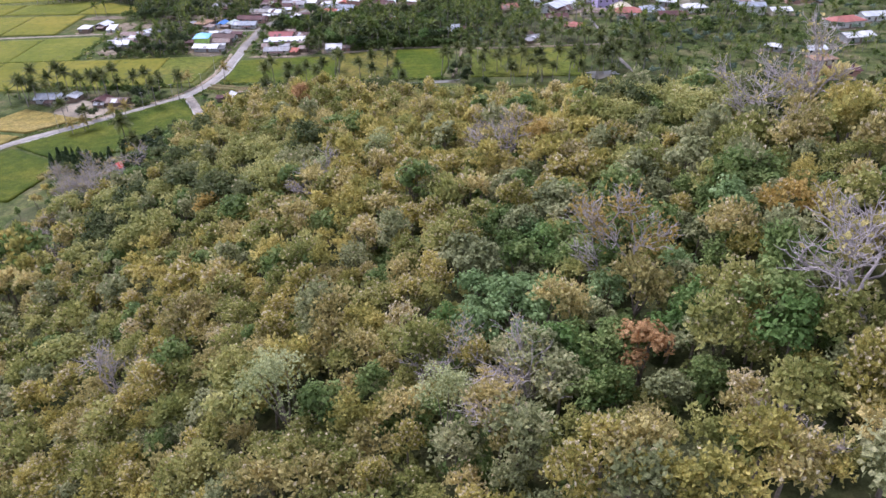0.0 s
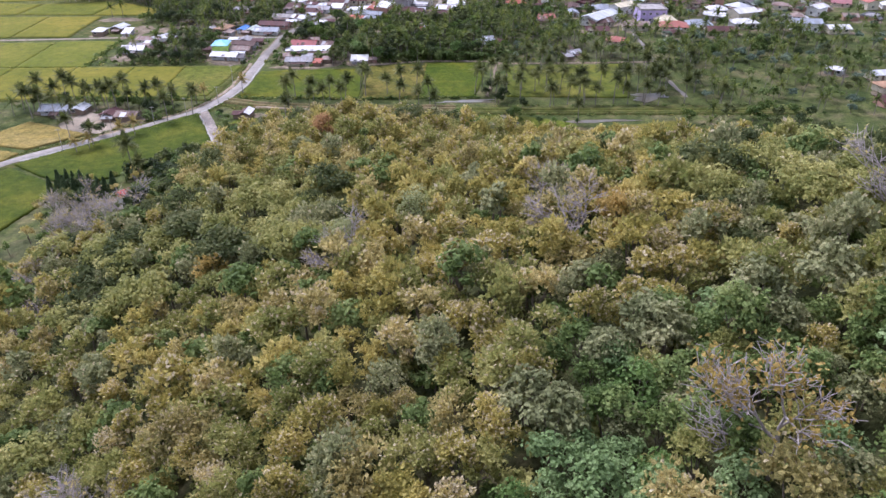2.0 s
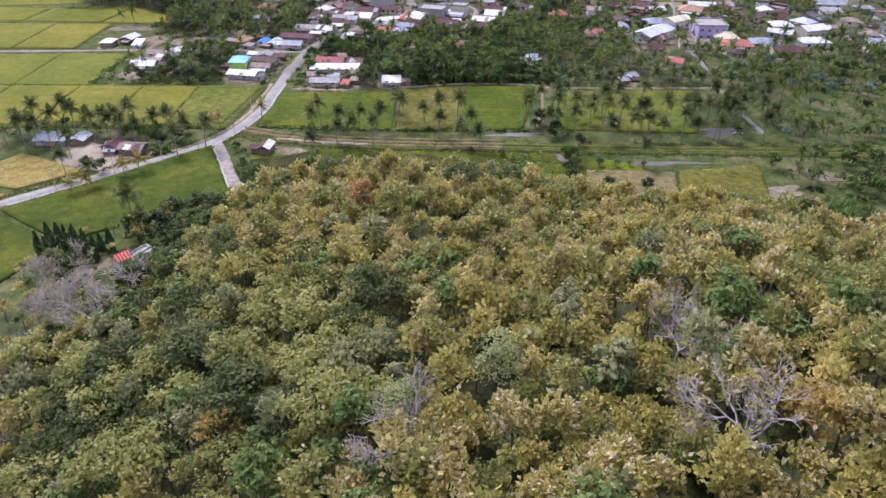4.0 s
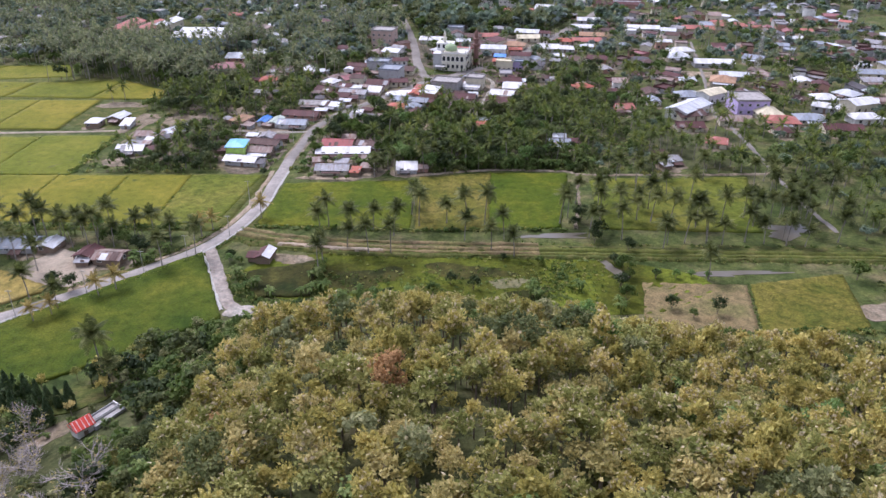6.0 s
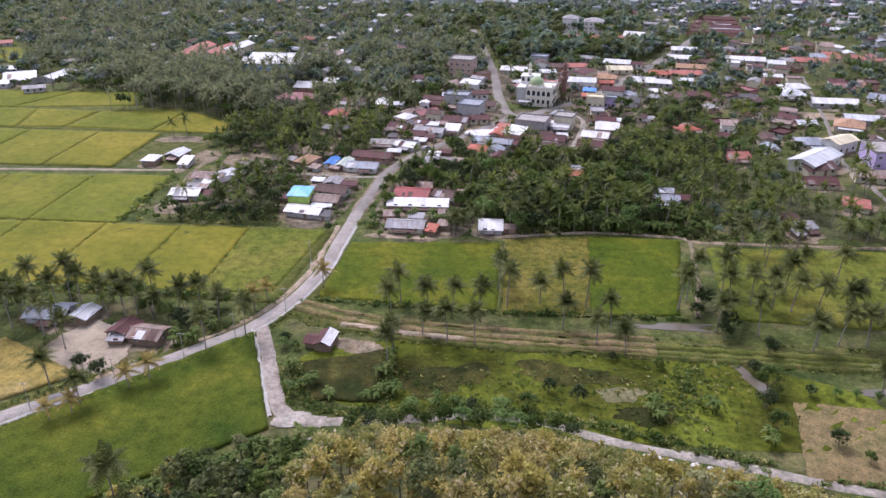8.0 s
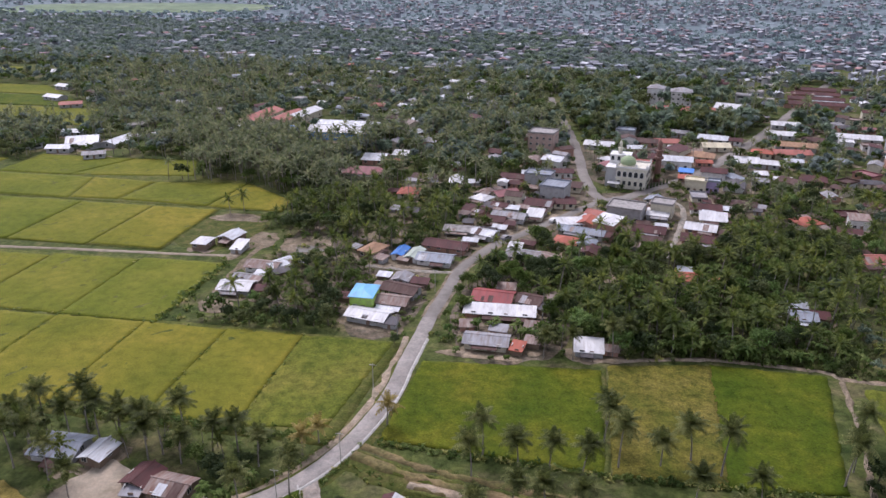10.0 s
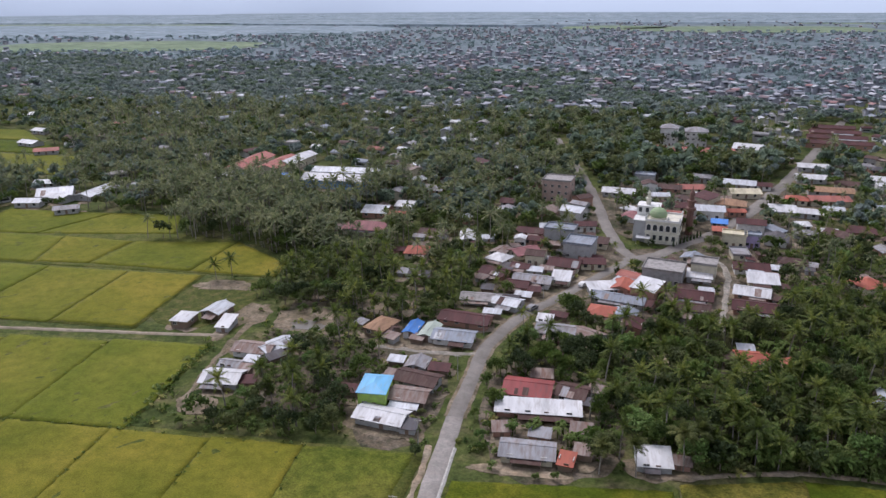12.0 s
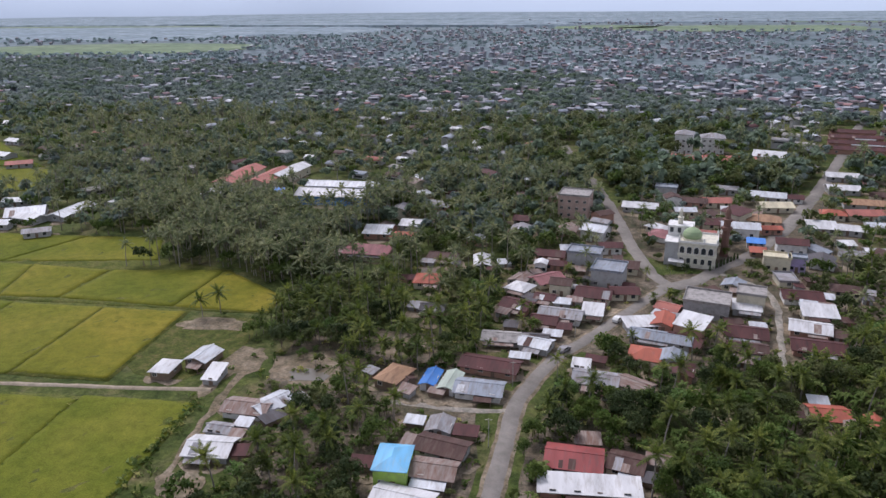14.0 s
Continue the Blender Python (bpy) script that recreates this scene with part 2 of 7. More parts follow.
ROOF = {
    "white": sheet("roof_white", (0.56, 0.555, 0.55), (0.36, 0.33, 0.30), 0.35, rough=0.5),
    "pale": sheet("roof_pale_zinc", (0.50, 0.52, 0.54), (0.30, 0.27, 0.25), 0.45, 0.0, 0.45),
    "grey": sheet("roof_grey_zinc", (0.29, 0.29, 0.30), (0.17, 0.125, 0.10), 0.6, 0.0, 0.6),
    "steel": sheet("roof_blue_grey_zinc", (0.27, 0.30, 0.34), (0.18, 0.16, 0.155), 0.5, 0.0, 0.58),
    "rust": sheet("roof_rusted", (0.32, 0.28, 0.25), (0.15, 0.065, 0.040), 0.95, rough=0.7),
    "brown": sheet("roof_brown", (0.082, 0.044, 0.036), (0.120, 0.085, 0.070), 0.42, rough=0.7),
    "maroon": sheet("roof_maroon", (0.092, 0.036, 0.034), (0.058, 0.030, 0.028), 0.5, rough=0.7),
    "red": sheet("roof_red", (0.30, 0.075, 0.070), (0.20, 0.085, 0.080), 0.4, rough=0.6),
    "coral": sheet("roof_coral", (0.36, 0.130, 0.100), (0.24, 0.110, 0.090), 0.45, rough=0.65),
    "orange": sheet("roof_orange", (0.38, 0.110, 0.070), (0.26, 0.095, 0.065), 0.4, rough=0.65),
    "rose": sheet("roof_rose", (0.28, 0.120, 0.120), (0.17, 0.090, 0.085), 0.45, rough=0.65),
    "tan": sheet("roof_tan", (0.36, 0.220, 0.130), (0.20, 0.110, 0.070), 0.55, rough=0.7),
    "skyblue": sheet("roof_sky_blue", (0.14, 0.40, 0.62), (0.20, 0.36, 0.48), 0.35, rough=0.5),
    "blue": sheet("roof_blue", (0.040, 0.190, 0.55), (0.08, 0.22, 0.45), 0.3, rough=0.5),
    "palegreen": sheet("roof_pale_green", (0.38, 0.44, 0.36), (0.28, 0.28, 0.24), 0.4, rough=0.55),
    "cream": sheet("roof_cream", (0.58, 0.52, 0.36), (0.40, 0.34, 0.24), 0.4, rough=0.6),
    "dark": sheet("roof_dark", (0.095, 0.090, 0.095), (0.070, 0.050, 0.045), 0.5, rough=0.7),
    "concrete": plaster("roof_concrete", (0.30, 0.28, 0.26), (0.085, 0.075, 0.068), 0.9, 0.95),
    "red_stripe": sheet("roof_bright_red", (0.62, 0.060, 0.035), (0.48, 0.060, 0.040), 0.2, rough=0.5),
}
WALL = {
    "white": plaster("wall_white", (0.66, 0.65, 0.62)), "grey": plaster("wall_grey", (0.36, 0.36, 0.35)),
    "cream": plaster("wall_cream", (0.56, 0.51, 0.38)), "wood": plaster("wall_boards", (0.20, 0.145, 0.10), (0.09, 0.07, 0.05)),
    "brick": plaster("wall_brick", (0.36, 0.20, 0.145), (0.26, 0.19, 0.16)), "lime": plaster("wall_lime", (0.36, 0.55, 0.10)),
    "concrete": plaster("wall_concrete", (0.33, 0.32, 0.31), (0.14, 0.13, 0.12), 0.9, 0.8), "blue": plaster("wall_blue", (0.10, 0.24, 0.50)),
    "salmon": plaster("wall_salmon", (0.42, 0.30, 0.25)), "violet": plaster("wall_violet", (0.42, 0.34, 0.55)),
}
GLASS, _nt, _b = nodes_of("window_glass")
_b.inputs["Base Color"].default_value = (0.03, 0.035, 0.04, 1)
_b.inputs["Roughness"].default_value = 0.12
FRAME = plaster("painted_frame", (0.55, 0.53, 0.48))
DOORMAT = plaster("door_paint", (0.18, 0.12, 0.085))
WATER, _nt, _b = nodes_of("pond_water")
_b.inputs["Base Color"].default_value = (0.10, 0.085, 0.060, 1)
_b.inputs["Roughness"].default_value = 0.28
_n = noise_node(_nt, 0.8, 3.0, position(_nt))
bump(_nt, _b, _n.outputs[0], 0.05, 0.1)


# ---- mesh helpers ----
def mesh_of(name, V, Q, mats, index=None):
    """A mesh from an array of corners and an array of four-cornered faces."""
    me = bpy.data.meshes.new(name)
    V, Q = np.asarray(V, np.float32), np.asarray(Q, np.int32)
    me.vertices.add(len(V))
    me.vertices.foreach_set("co", V.ravel())
    me.loops.add(Q.size)
    me.loops.foreach_set("vertex_index", Q.ravel())
    me.polygons.add(len(Q))
    me.polygons.foreach_set("loop_start", np.arange(0, Q.size, 4, dtype=np.int32))
    for m in mats:
        me.materials.append(m)
    if index is not None:
        me.polygons.foreach_set("material_index", np.asarray(index, np.int32))
    me.update(calc_edges=True)
    me.validate()
    return me


def from_bm(name, bm, mats):
    me = bpy.data.meshes.new(name)
    bmesh.ops.recalc_face_normals(bm, faces=bm.faces)
    bm.to_mesh(me)
    bm.free()
    for m in mats if isinstance(mats, (list, tuple)) else [mats]:
        me.materials.append(m)
    return me


def part(name, data, parent, label=""):
    ob = new(name, data)
    ob.parent = parent
    if label:
        ob["label"] = label
    return ob


def thing(name, m, label, category, group="", kind=""):
    ob = new(name)
    ob.empty_display_size = 0.5
    ob.matrix_basis = m
    return tagged(ob, label, category, group, kind)


def box(bm, x0, x1, y0, y1, z0, z1):
    v = [bm.verts.new((x, y, z)) for z in (z0, z1) for x, y in ((x0, y0), (x1, y0), (x1, y1), (x0, y1))]
    for f in ((3, 2, 1, 0), (4, 5, 6, 7), (0, 1, 5, 4), (1, 2, 6, 5), (2, 3, 7, 6), (3, 0, 4, 7)):
        bm.faces.new([v[i] for i in f])


def box_mesh(name, mat, *dims):
    bm = bmesh.new()
    box(bm, *dims)
    return from_bm(name, bm, mat)


def spline(points, step=3.0):
    """A smooth line through a few plan points."""
    P = [np.array(p, float) for p in points]
    P = [2 * P[0] - P[1]] + P + [2 * P[-1] - P[-2]]
    out = []
    for i in range(1, len(P) - 2):
        n = max(1, int(np.linalg.norm(P[i + 1] - P[i]) / step))
        for k in range(n):
            t = k / n
            a, b, c, d = P[i - 1], P[i], P[i + 1], P[i + 2]
            out.append(0.5 * (2 * b + (c - a) * t + (2 * a - 5 * b + 4 * c - d) * t ** 2 + (3 * b - a - 3 * c + d) * t ** 3))
    out.append(P[-2])
    return np.array(out)


# ---- the land ----
HILL = ((56.85, 88.64, 38.08, 80.46, 76.33, -0.52), (30.0, 42.58, 133.29, 81.55, 66.46, -0.03), (20.48, 5.7, 7.57, 40.56, 155.68, 0.30), (12.37, -30.07, 183.31, 49.18, 29.58, 0.54))


def swell(x, y):
    z = -0.8
    for a, cx, cy, sx, sy, th in HILL:
        u = (x - cx) * math.cos(th) + (y - cy) * math.sin(th)
        v = -(x - cx) * math.sin(th) + (y - cy) * math.cos(th)
        z = z + a * np.exp(-(u / sx) ** 2 - (v / sy) ** 2)
    return z


def height(x, y):
    """Height of the land: a wooded hill on a flat plain, cut off steeply above the lane at its northern foot."""
    foot = np.interp(x, (-90, -50, -21, 0, 24, 44, 110), (222, 241, 245, 239.5, 234.5, 231.5, 228))
    t = np.clip((y - 192) / (foot - 192), 0, 1)
    return np.maximum(swell(x, np.minimum(y, 192)), 0) * (1 - t ** 1.7) - 0.02


gx = np.concatenate([np.linspace(-5200, -420, 14), np.arange(-400, 301, 5.0), np.linspace(340, 5200, 14)])
gy = np.concatenate([np.linspace(-1500, -160, 7), np.arange(-140, 300, 4.0), np.arange(300, 900, 25.0), np.linspace(920, 6400, 24)])
GX, GY = np.meshgrid(gx, gy)
GZ = height(GX, GY)
nx, ny = len(gx), len(gy)
ii = (np.arange(ny - 1)[:, None] * nx + np.arange(nx - 1)[None, :]).ravel()
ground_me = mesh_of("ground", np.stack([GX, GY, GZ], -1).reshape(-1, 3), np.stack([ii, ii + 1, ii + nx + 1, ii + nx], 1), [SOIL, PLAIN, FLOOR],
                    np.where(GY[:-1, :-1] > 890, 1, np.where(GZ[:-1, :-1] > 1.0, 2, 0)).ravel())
ground_me.shade_smooth()
tagged(new("ground", ground_me), "scrubby green ground with a wooded hill", "ground", kind="structure")

# where nothing may be planted: cells of two metres
CELL, OX, OY = 2.0, -720.0, -160.0
taken = np.zeros((620, 530), bool)   # rows along y


def mark(x, y, r):
    i0, i1 = int((y - r - OY) / CELL), int((y + r - OY) / CELL) + 1
    j0, j1 = int((x - r - OX) / CELL), int((x + r - OX) / CELL) + 1
    taken[max(i0, 0):max(i1, 0), max(j0, 0):max(j1, 0)] = True


def is_taken(x, y):
    i, j = int((y - OY) / CELL), int((x - OX) / CELL)
    return 0 <= i < taken.shape[0] and 0 <= j < taken.shape[1] and taken[i, j]


PAVED = []   # centre lines and half widths of roads and lanes


def off_road(x, y, gap=0.3):
    """True where no road or lane runs."""
    return all(np.min((L[:, 0] - x) ** 2 + (L[:, 1] - y) ** 2) > (w + gap) ** 2 for L, w in PAVED)


def ribbon(name, points, width, mat, label, category="road", lift=0.10, side=0.0, step=3.0, clear=1.5, rough_edge=0.25, kind="structure"):
    """A raised strip along a line on the land, with sloping sides and a slightly worn edge."""
    L = spline(points, step)
    T = np.gradient(L, axis=0)
    T /= np.linalg.norm(T, axis=1)[:, None]
    N = np.stack([-T[:, 1], T[:, 0]], 1)
    L = L + N * side
    if name in ("road", "lane"):
        PAVED.append((L, width / 2))
    rng = np.random.default_rng(len(L))
    j = rng.normal(0, rough_edge, (len(L), 2))
    rows = []
    for o, z in ((-width / 2 - 0.5, -0.25), (-width / 2, lift), (0.0, lift + 0.04), (width / 2, lift), (width / 2 + 0.5, -0.25)):
        k = j[:, 0] if o < 0 else j[:, 1] if o > 0 else 0
        p = L + N * (o + (k if o else 0))[:, None] if np.ndim(o + k) else L + N * o
        rows.append(np.column_stack([p, np.maximum(height(p[:, 0], p[:, 1]), 0) + z]))
    n, m = len(L), len(rows)
    V = np.stack(rows, 1).reshape(-1, 3)
    q = [(a * m + b, a * m + b + 1, (a + 1) * m + b + 1, (a + 1) * m + b) for a in range(n - 1) for b in range(m - 1)]
    me = mesh_of(name, V, np.array(q)[:, ::-1], [mat])
    me.shade_smooth()
    if clear:
        for p in L:
            mark(p[0], p[1], width / 2 + clear)
    return tagged(new(name, me), label, category, kind=kind)


MAIN = [(-175, 190), (-150, 210), (-129, 236), (-117, 247), (-106, 256.5), (-94, 269), (-86, 278), (-80, 291), (-76.5, 308), (-76, 324), (-75.5, 337), (-75.2, 349),
        (-73.8, 364.4), (-72.5, 382), (-70.0, 391.5), (-63.7, 407.5), (-54.6, 421), (-44.2, 437.6), (-34.3, 453.2), (-27, 464)]
ribbon("road_verge", MAIN[:10], 9.5, BUNDMAT, "grassy earth verge under the road", lift=0.04, clear=0, rough_edge=0.5)
ribbon("road_shoulder", MAIN[5:11], 1.3, EARTH, "brown earth road shoulder with a ditch", "verge", 0.16, 3.1, clear=0, rough_edge=0.25)
ribbon("road", MAIN[:12], 3.5, ASPHALT, "pale grey worn village road", lift=0.20, rough_edge=0.07)
ribbon("road_shoulder", MAIN[11:], 5.0, YARD, "trodden earth along the village road", "verge", 0.10, clear=0, rough_edge=0.12, step=2.0)
ribbon("road", MAIN[11:], 3.5, GREYROAD, "worn grey asphalt village road", lift=0.19, rough_edge=0.08, step=2.0)
ribbon("road_edge", MAIN[2:11], 0.4, KERBMAT, "pale concrete road edge", "kerb", 0.26, -2.15, clear=0, rough_edge=0.05)
ribbon("road", [(-27, 464), (-30.5, 473), (-32.7, 486), (-35.8, 508), (-38, 540), (-45, 600), (-60, 700)], 4.2, GREYROAD, "grey village road between houses", lift=0.18)
ribbon("road", [(-30, 461), (-18, 470), (-8, 483), (1.3, 493), (9.2, 502), (16, 514), (29.6, 537.4), (54, 586), (90, 664), (150, 800)], 5.2, GREYROAD, "grey road with houses along it", lift=0.22)
ribbon("lane", [(-84, 279), (-79, 268), (-74, 256), (-69, 247.5), (-61, 246)], 3.0, LANE, "rough pale gravel lane", lift=0.07, rough_edge=0.09, step=1.5)
ribbon("lane_edge", [(-85.5, 277), (-80.8, 267.3), (-75.8, 255.3), (-71.8, 246.5)], 0.25, KERBMAT, "pale broken concrete lane edge", "kerb", 0.24, clear=0, rough_edge=0.1, step=1.5)
ribbon("field_path", [(-36, 334), (-28, 334), (-4, 339), (22, 338), (30, 335), (84, 336), (92, 338)], 1.0, EARTH, "narrow pale path along the wood edge", "path", 0.25, clear=0, rough_edge=0.15, step=2)
ribbon("field_path", [(-29, 291), (-28.8, 305), (-29.2, 330)], 0.8, BUNDMAT, "grassy bund between fields", "path", 0.3, clear=0, rough_edge=0.15, step=2)
ribbon("field_path", [(18, 292), (22, 310), (25, 334)], 0.6, YARD, "narrow pale path between fields", "path", 0.28, clear=0, rough_edge=0.2, step=2)
ribbon("lane", [(-66, 245), (-51, 247.5), (-36, 250), (-21, 250), (-13, 247.5), (-3, 244.5), (13, 241.5), (24, 239), (33, 237), (44, 235.5), (70, 234), (110, 232)], 2.0, GRAVEL,
       "pale track along the foot of the hill", lift=0.12, rough_edge=0.12, clear=1.6)
ribbon("lane", [(-103, 382), (-87, 380), (-73, 381)], 1.6, GRAVEL, "pale concrete side lane", lift=0.14)
ribbon("lane", [(-260, 372), (-200, 377), (-170, 379), (-146, 381)], 0.9, SAND, "pale dirt track between rice fields", lift=0.30, rough_edge=0.12)
ribbon("lane", [(-140, 346), (-141.2, 361), (-142.3, 381), (-142.6, 394), (-142.7, 404)], 1.6, YARD, "dirt lane past village huts", lift=0.10, rough_edge=0.4)
ribbon("lane", [(93, 290), (92, 318), (94, 345), (96, 385), (96, 410), (110, 470), (130, 560)], 1.3, GREYROAD, "grey concrete path beside the fields", lift=0.14)
ribbon("lane", [(-7, 405), (-2, 428), (3, 453), (2, 466), (-8, 478)], 1.6, GRAVEL, "narrow grey lane between houses", lift=0.12)


def field(corners, mat, label, cell=1.5, depth=0.24, inset=-0.34, name="rice_field", clear=True):
    """A crop standing in a four-cornered plot: an uneven top and ragged sides."""
    C = np.array(corners, float)
    mid = C.mean(0)
    a = 0.5 * sum(C[i - 1][0] * C[i][1] - C[i][0] * C[i - 1][1] for i in range(4))
    if a < 0:
        C = C[::-1]
    C = C + (mid - C) / np.linalg.norm(mid - C, axis=1)[:, None] * inset
    nu = max(2, int(np.linalg.norm(C[1] - C[0]) / cell))
    nv = max(2, int(np.linalg.norm(C[3] - C[0]) / cell))
    u, v = np.meshgrid(np.linspace(0, 1, nu + 1), np.linspace(0, 1, nv + 1))
    P = ((1 - u) * (1 - v))[..., None] * C[0] + (u * (1 - v))[..., None] * C[1] + (u * v)[..., None] * C[2] + ((1 - u) * v)[..., None] * C[3]
    rng = np.random.default_rng(int(abs(mid[0] * 7 + mid[1] * 13)))
    P = P + rng.normal(0, 0.13, P.shape)
    Z = depth + rng.normal(0, 0.05, u.shape) + height(P[..., 0], P[..., 1])
    V = np.concatenate([P, Z[..., None]], 2)
    low = V.copy()
    low[..., 2] = -0.15
    n = (nu + 1) * (nv + 1)
    w = nu + 1
    q = [(b * w + a_, b * w + a_ + 1, (b + 1) * w + a_ + 1, (b + 1) * w + a_) for b in range(nv) for a_ in range(nu)]
    rim = [i for i in range(nu)] + [b * w + nu for b in range(nv)] + [nv * w + nu - i for i in range(nu)] + [(nv - b) * w for b in range(nv)]
    q += [(rim[k], n + rim[k], n + rim[(k + 1) % len(rim)], rim[(k + 1) % len(rim)]) for k in range(len(rim))]
    me = mesh_of(name, np.concatenate([V.reshape(-1, 3), low.reshape(-1, 3)]), q, [mat])
    me.shade_smooth()
    if clear:
        for p in P[::1, ::1].reshape(-1, 2):
            mark(p[0], p[1], 1.0)
    return tagged(new(name, me), label, "rice field" if "rice" in label else "field", kind="stuff")


def pond(cx, cy, rx, ry, turn, label, name="pond", mat=None, z=0.05, wob=0.18, clear=True):
    """A shallow sheet of water, or a bare patch, with an uneven shore."""
    n = 72
    rng = np.random.default_rng(int(abs(cx * 3 + cy)))
    ph = rng.uniform(0, 6.28, 3)
    a = np.linspace(0, 2 * math.pi, n, endpoint=False)
    r = 1 + wob * (np.sin(2 * a + ph[0]) * 0.5 + np.sin(3 * a + ph[1]) * 0.4 + np.sin(5 * a + ph[2]) * 0.3 + np.sin(9 * a + ph[0]) * 0.18 + np.sin(14 * a + ph[1]) * 0.10)
    c = np.sign(np.cos(a)) * np.abs(np.cos(a)) ** 0.8
    s = np.sign(np.sin(a)) * np.abs(np.sin(a)) ** 0.8
    x, y = rx * r * c, ry * r * s
    t = radians(turn)
    X, Y = cx + x * math.cos(t) - y * math.sin(t), cy + x * math.sin(t) + y * math.cos(t)
    bm = bmesh.new()
    top = [bm.verts.new((p, q, z + max(0, float(height(p, q))))) for p, q in zip(X, Y)]
    low = [bm.verts.new((cx + (p - cx) * 1.02, cy + (q - cy) * 1.02, -0.2)) for p, q in zip(X, Y)]
    bm.faces.new(top)
    for i in range(n):
        bm.faces.new((top[i - 1], top[i], low[i], low[i - 1]))
    if clear:
        mark(cx, cy, min(rx, ry))
    return tagged(new(name, from_bm(name, bm, mat or WATER)), label, name.replace("_", " "), kind="structure")


CROP = ground_mat("dark_crop", (0.018, 0.028, 0.006), (0.036, 0.036, 0.009), (0.078, 0.074, 0.018), 1.2, 0.10, relief=0.6, patch=1.0)
RIPE, YOUNG = "ripening yellow-green rice between low bunds", "lush green rice beside the road"
BUNDGRASS = ground_mat("bund_green", (0.062, 0.078, 0.016), (0.088, 0.098, 0.022), (0.120, 0.115, 0.036), 2.4, 0.2)
for c in ([(-260, 289.5), (-84, 289.5), (-79.5, 334), (-260, 334)], [(-260, 332), (-147, 332), (-146.5, 375), (-260, 371)], [(-310, 381), (-174, 381.5), (-174, 426), (-310, 426)], [(-300, 426), (-149, 426), (-176, 461), (-300, 491)]):
    field(c, BUNDGRASS, "low grassy bunds between the paddies", 3.0, 0.12, name="bund", clear=False)
for x0, x1, y0, y1 in ((-260, -203, 290, 331), (-202, -176, 292, 331), (-175.5, -150, 292, 332), (-149.5, -126.5, 295, 332), (-126, -105.5, 293, 332.5),
                       (-260, -207, 333, 370), (-206, -176, 333, 372), (-175.5, -147, 333, 374), (-232, -202, 382, 424), (-201, -175, 383, 424)):
    field([(x0, y0), (x1, y0), (x1, y1), (x0, y1)], RICE, RIPE)
field([(-105, 292), (-86.5, 296), (-81.5, 333), (-105, 332.5)], RICEPATCH, "patchy green rice beside the road", 1.2)
for c in ([(-310, 384), (-233, 382), (-233, 425), (-310, 424)], [(-300, 428), (-242, 428), (-250, 457), (-300, 457)], [(-241, 429), (-221, 430), (-219, 455), (-249, 457)],
          [(-220, 430), (-181, 428), (-178, 460), (-217, 455)], [(-180, 428), (-149, 427), (-150, 440), (-177, 460)], [(-300, 459), (-264, 459), (-250, 490), (-300, 490)],
          [(-263, 459), (-207, 467), (-219, 492), (-249, 490)], [(-430, 546), (-318, 556), (-340, 600), (-430, 603)], [(-470, 648), (-400, 644), (-440, 680), (-485, 682)], [(-560, 735), (-500, 735), (-525, 770), (-590, 770)], [(-420, 480), (-312, 480), (-312, 384), (-420, 384)]):
    field(c, RICE, RIPE, 2.5)
for c in ([(-470, 607), (-352, 606), (-397, 640), (-475, 644)], [(-700, 830), (-590, 825), (-605, 915), (-710, 930)]):
    field(c, RICEMID, "green rice far behind the palm grove", 3.0)
field([(-127.5, 231.5), (-84.9, 275.3), (-71.3, 243.0), (-104, 215)], RICEGREEN, YOUNG, 1.0, 0.5)
field([(-128, 229), (-105, 214), (-112, 190), (-150, 196)], RICEGREEN, YOUNG, 1.5, 0.4)
field([(-74, 293.5), (-29.5, 291), (-30, 329), (-72, 325.5)], RICEMID, YOUNG, 1.1)
field([(-28, 291), (-7, 290.5), (-4, 336), (-28, 331)], RICEDRY, "yellowing rice with coconut palms", 1.2)
field([(-7, 290.5), (14, 293), (22, 335.5), (-4, 336)], RICEMID, YOUNG, 1.2)
field([(26, 292), (71, 290), (82, 333), (29, 331)], RICEPATCH, "patchy green rice with coconut palms", 1.4)
field([(-70.5, 264.5), (-65.5, 252.5), (-51.6, 253), (-53.5, 271)], CROP, "small dark green crop plot", 1.0, 0.4, name="crop_plot", clear=False)
pond(-12, 261, 60, 15, -3, "swampy overgrown grass field", "grass_field", SWAMP, 0.06, 0.03, False)
field([(26, 238.5), (51, 237.8), (55.5, 259.3), (30.3, 260.3)], STUBBLE, "dry tan stubble field", 1.3, 0.12, name="stubble_field", clear=False)
field([(52, 238), (76.5, 239), (82, 265), (57, 259.5)], RICEDRY, "dull green field at the hill foot", 1.3, 0.25, clear=False)
pond(82, 247, 7, 3, 10, "bare brown earth among bushes", "yard", YARD, 0.1, 0.35)
pond(100, 258, 9, 3, -10, "bare brown earth among bushes", "yard", YARD, 0.1, 0.35)
field([(-150, 250), (-130, 244), (-116, 256), (-140, 268)], RICEGOLD, "golden ripe rice by the yard", 1.2, 0.45)
field([(-136, 228), (-131, 240), (-152, 248), (-165, 236)], RICEGOLD, "golden ripe rice by the yard", 1.2, 0.45)

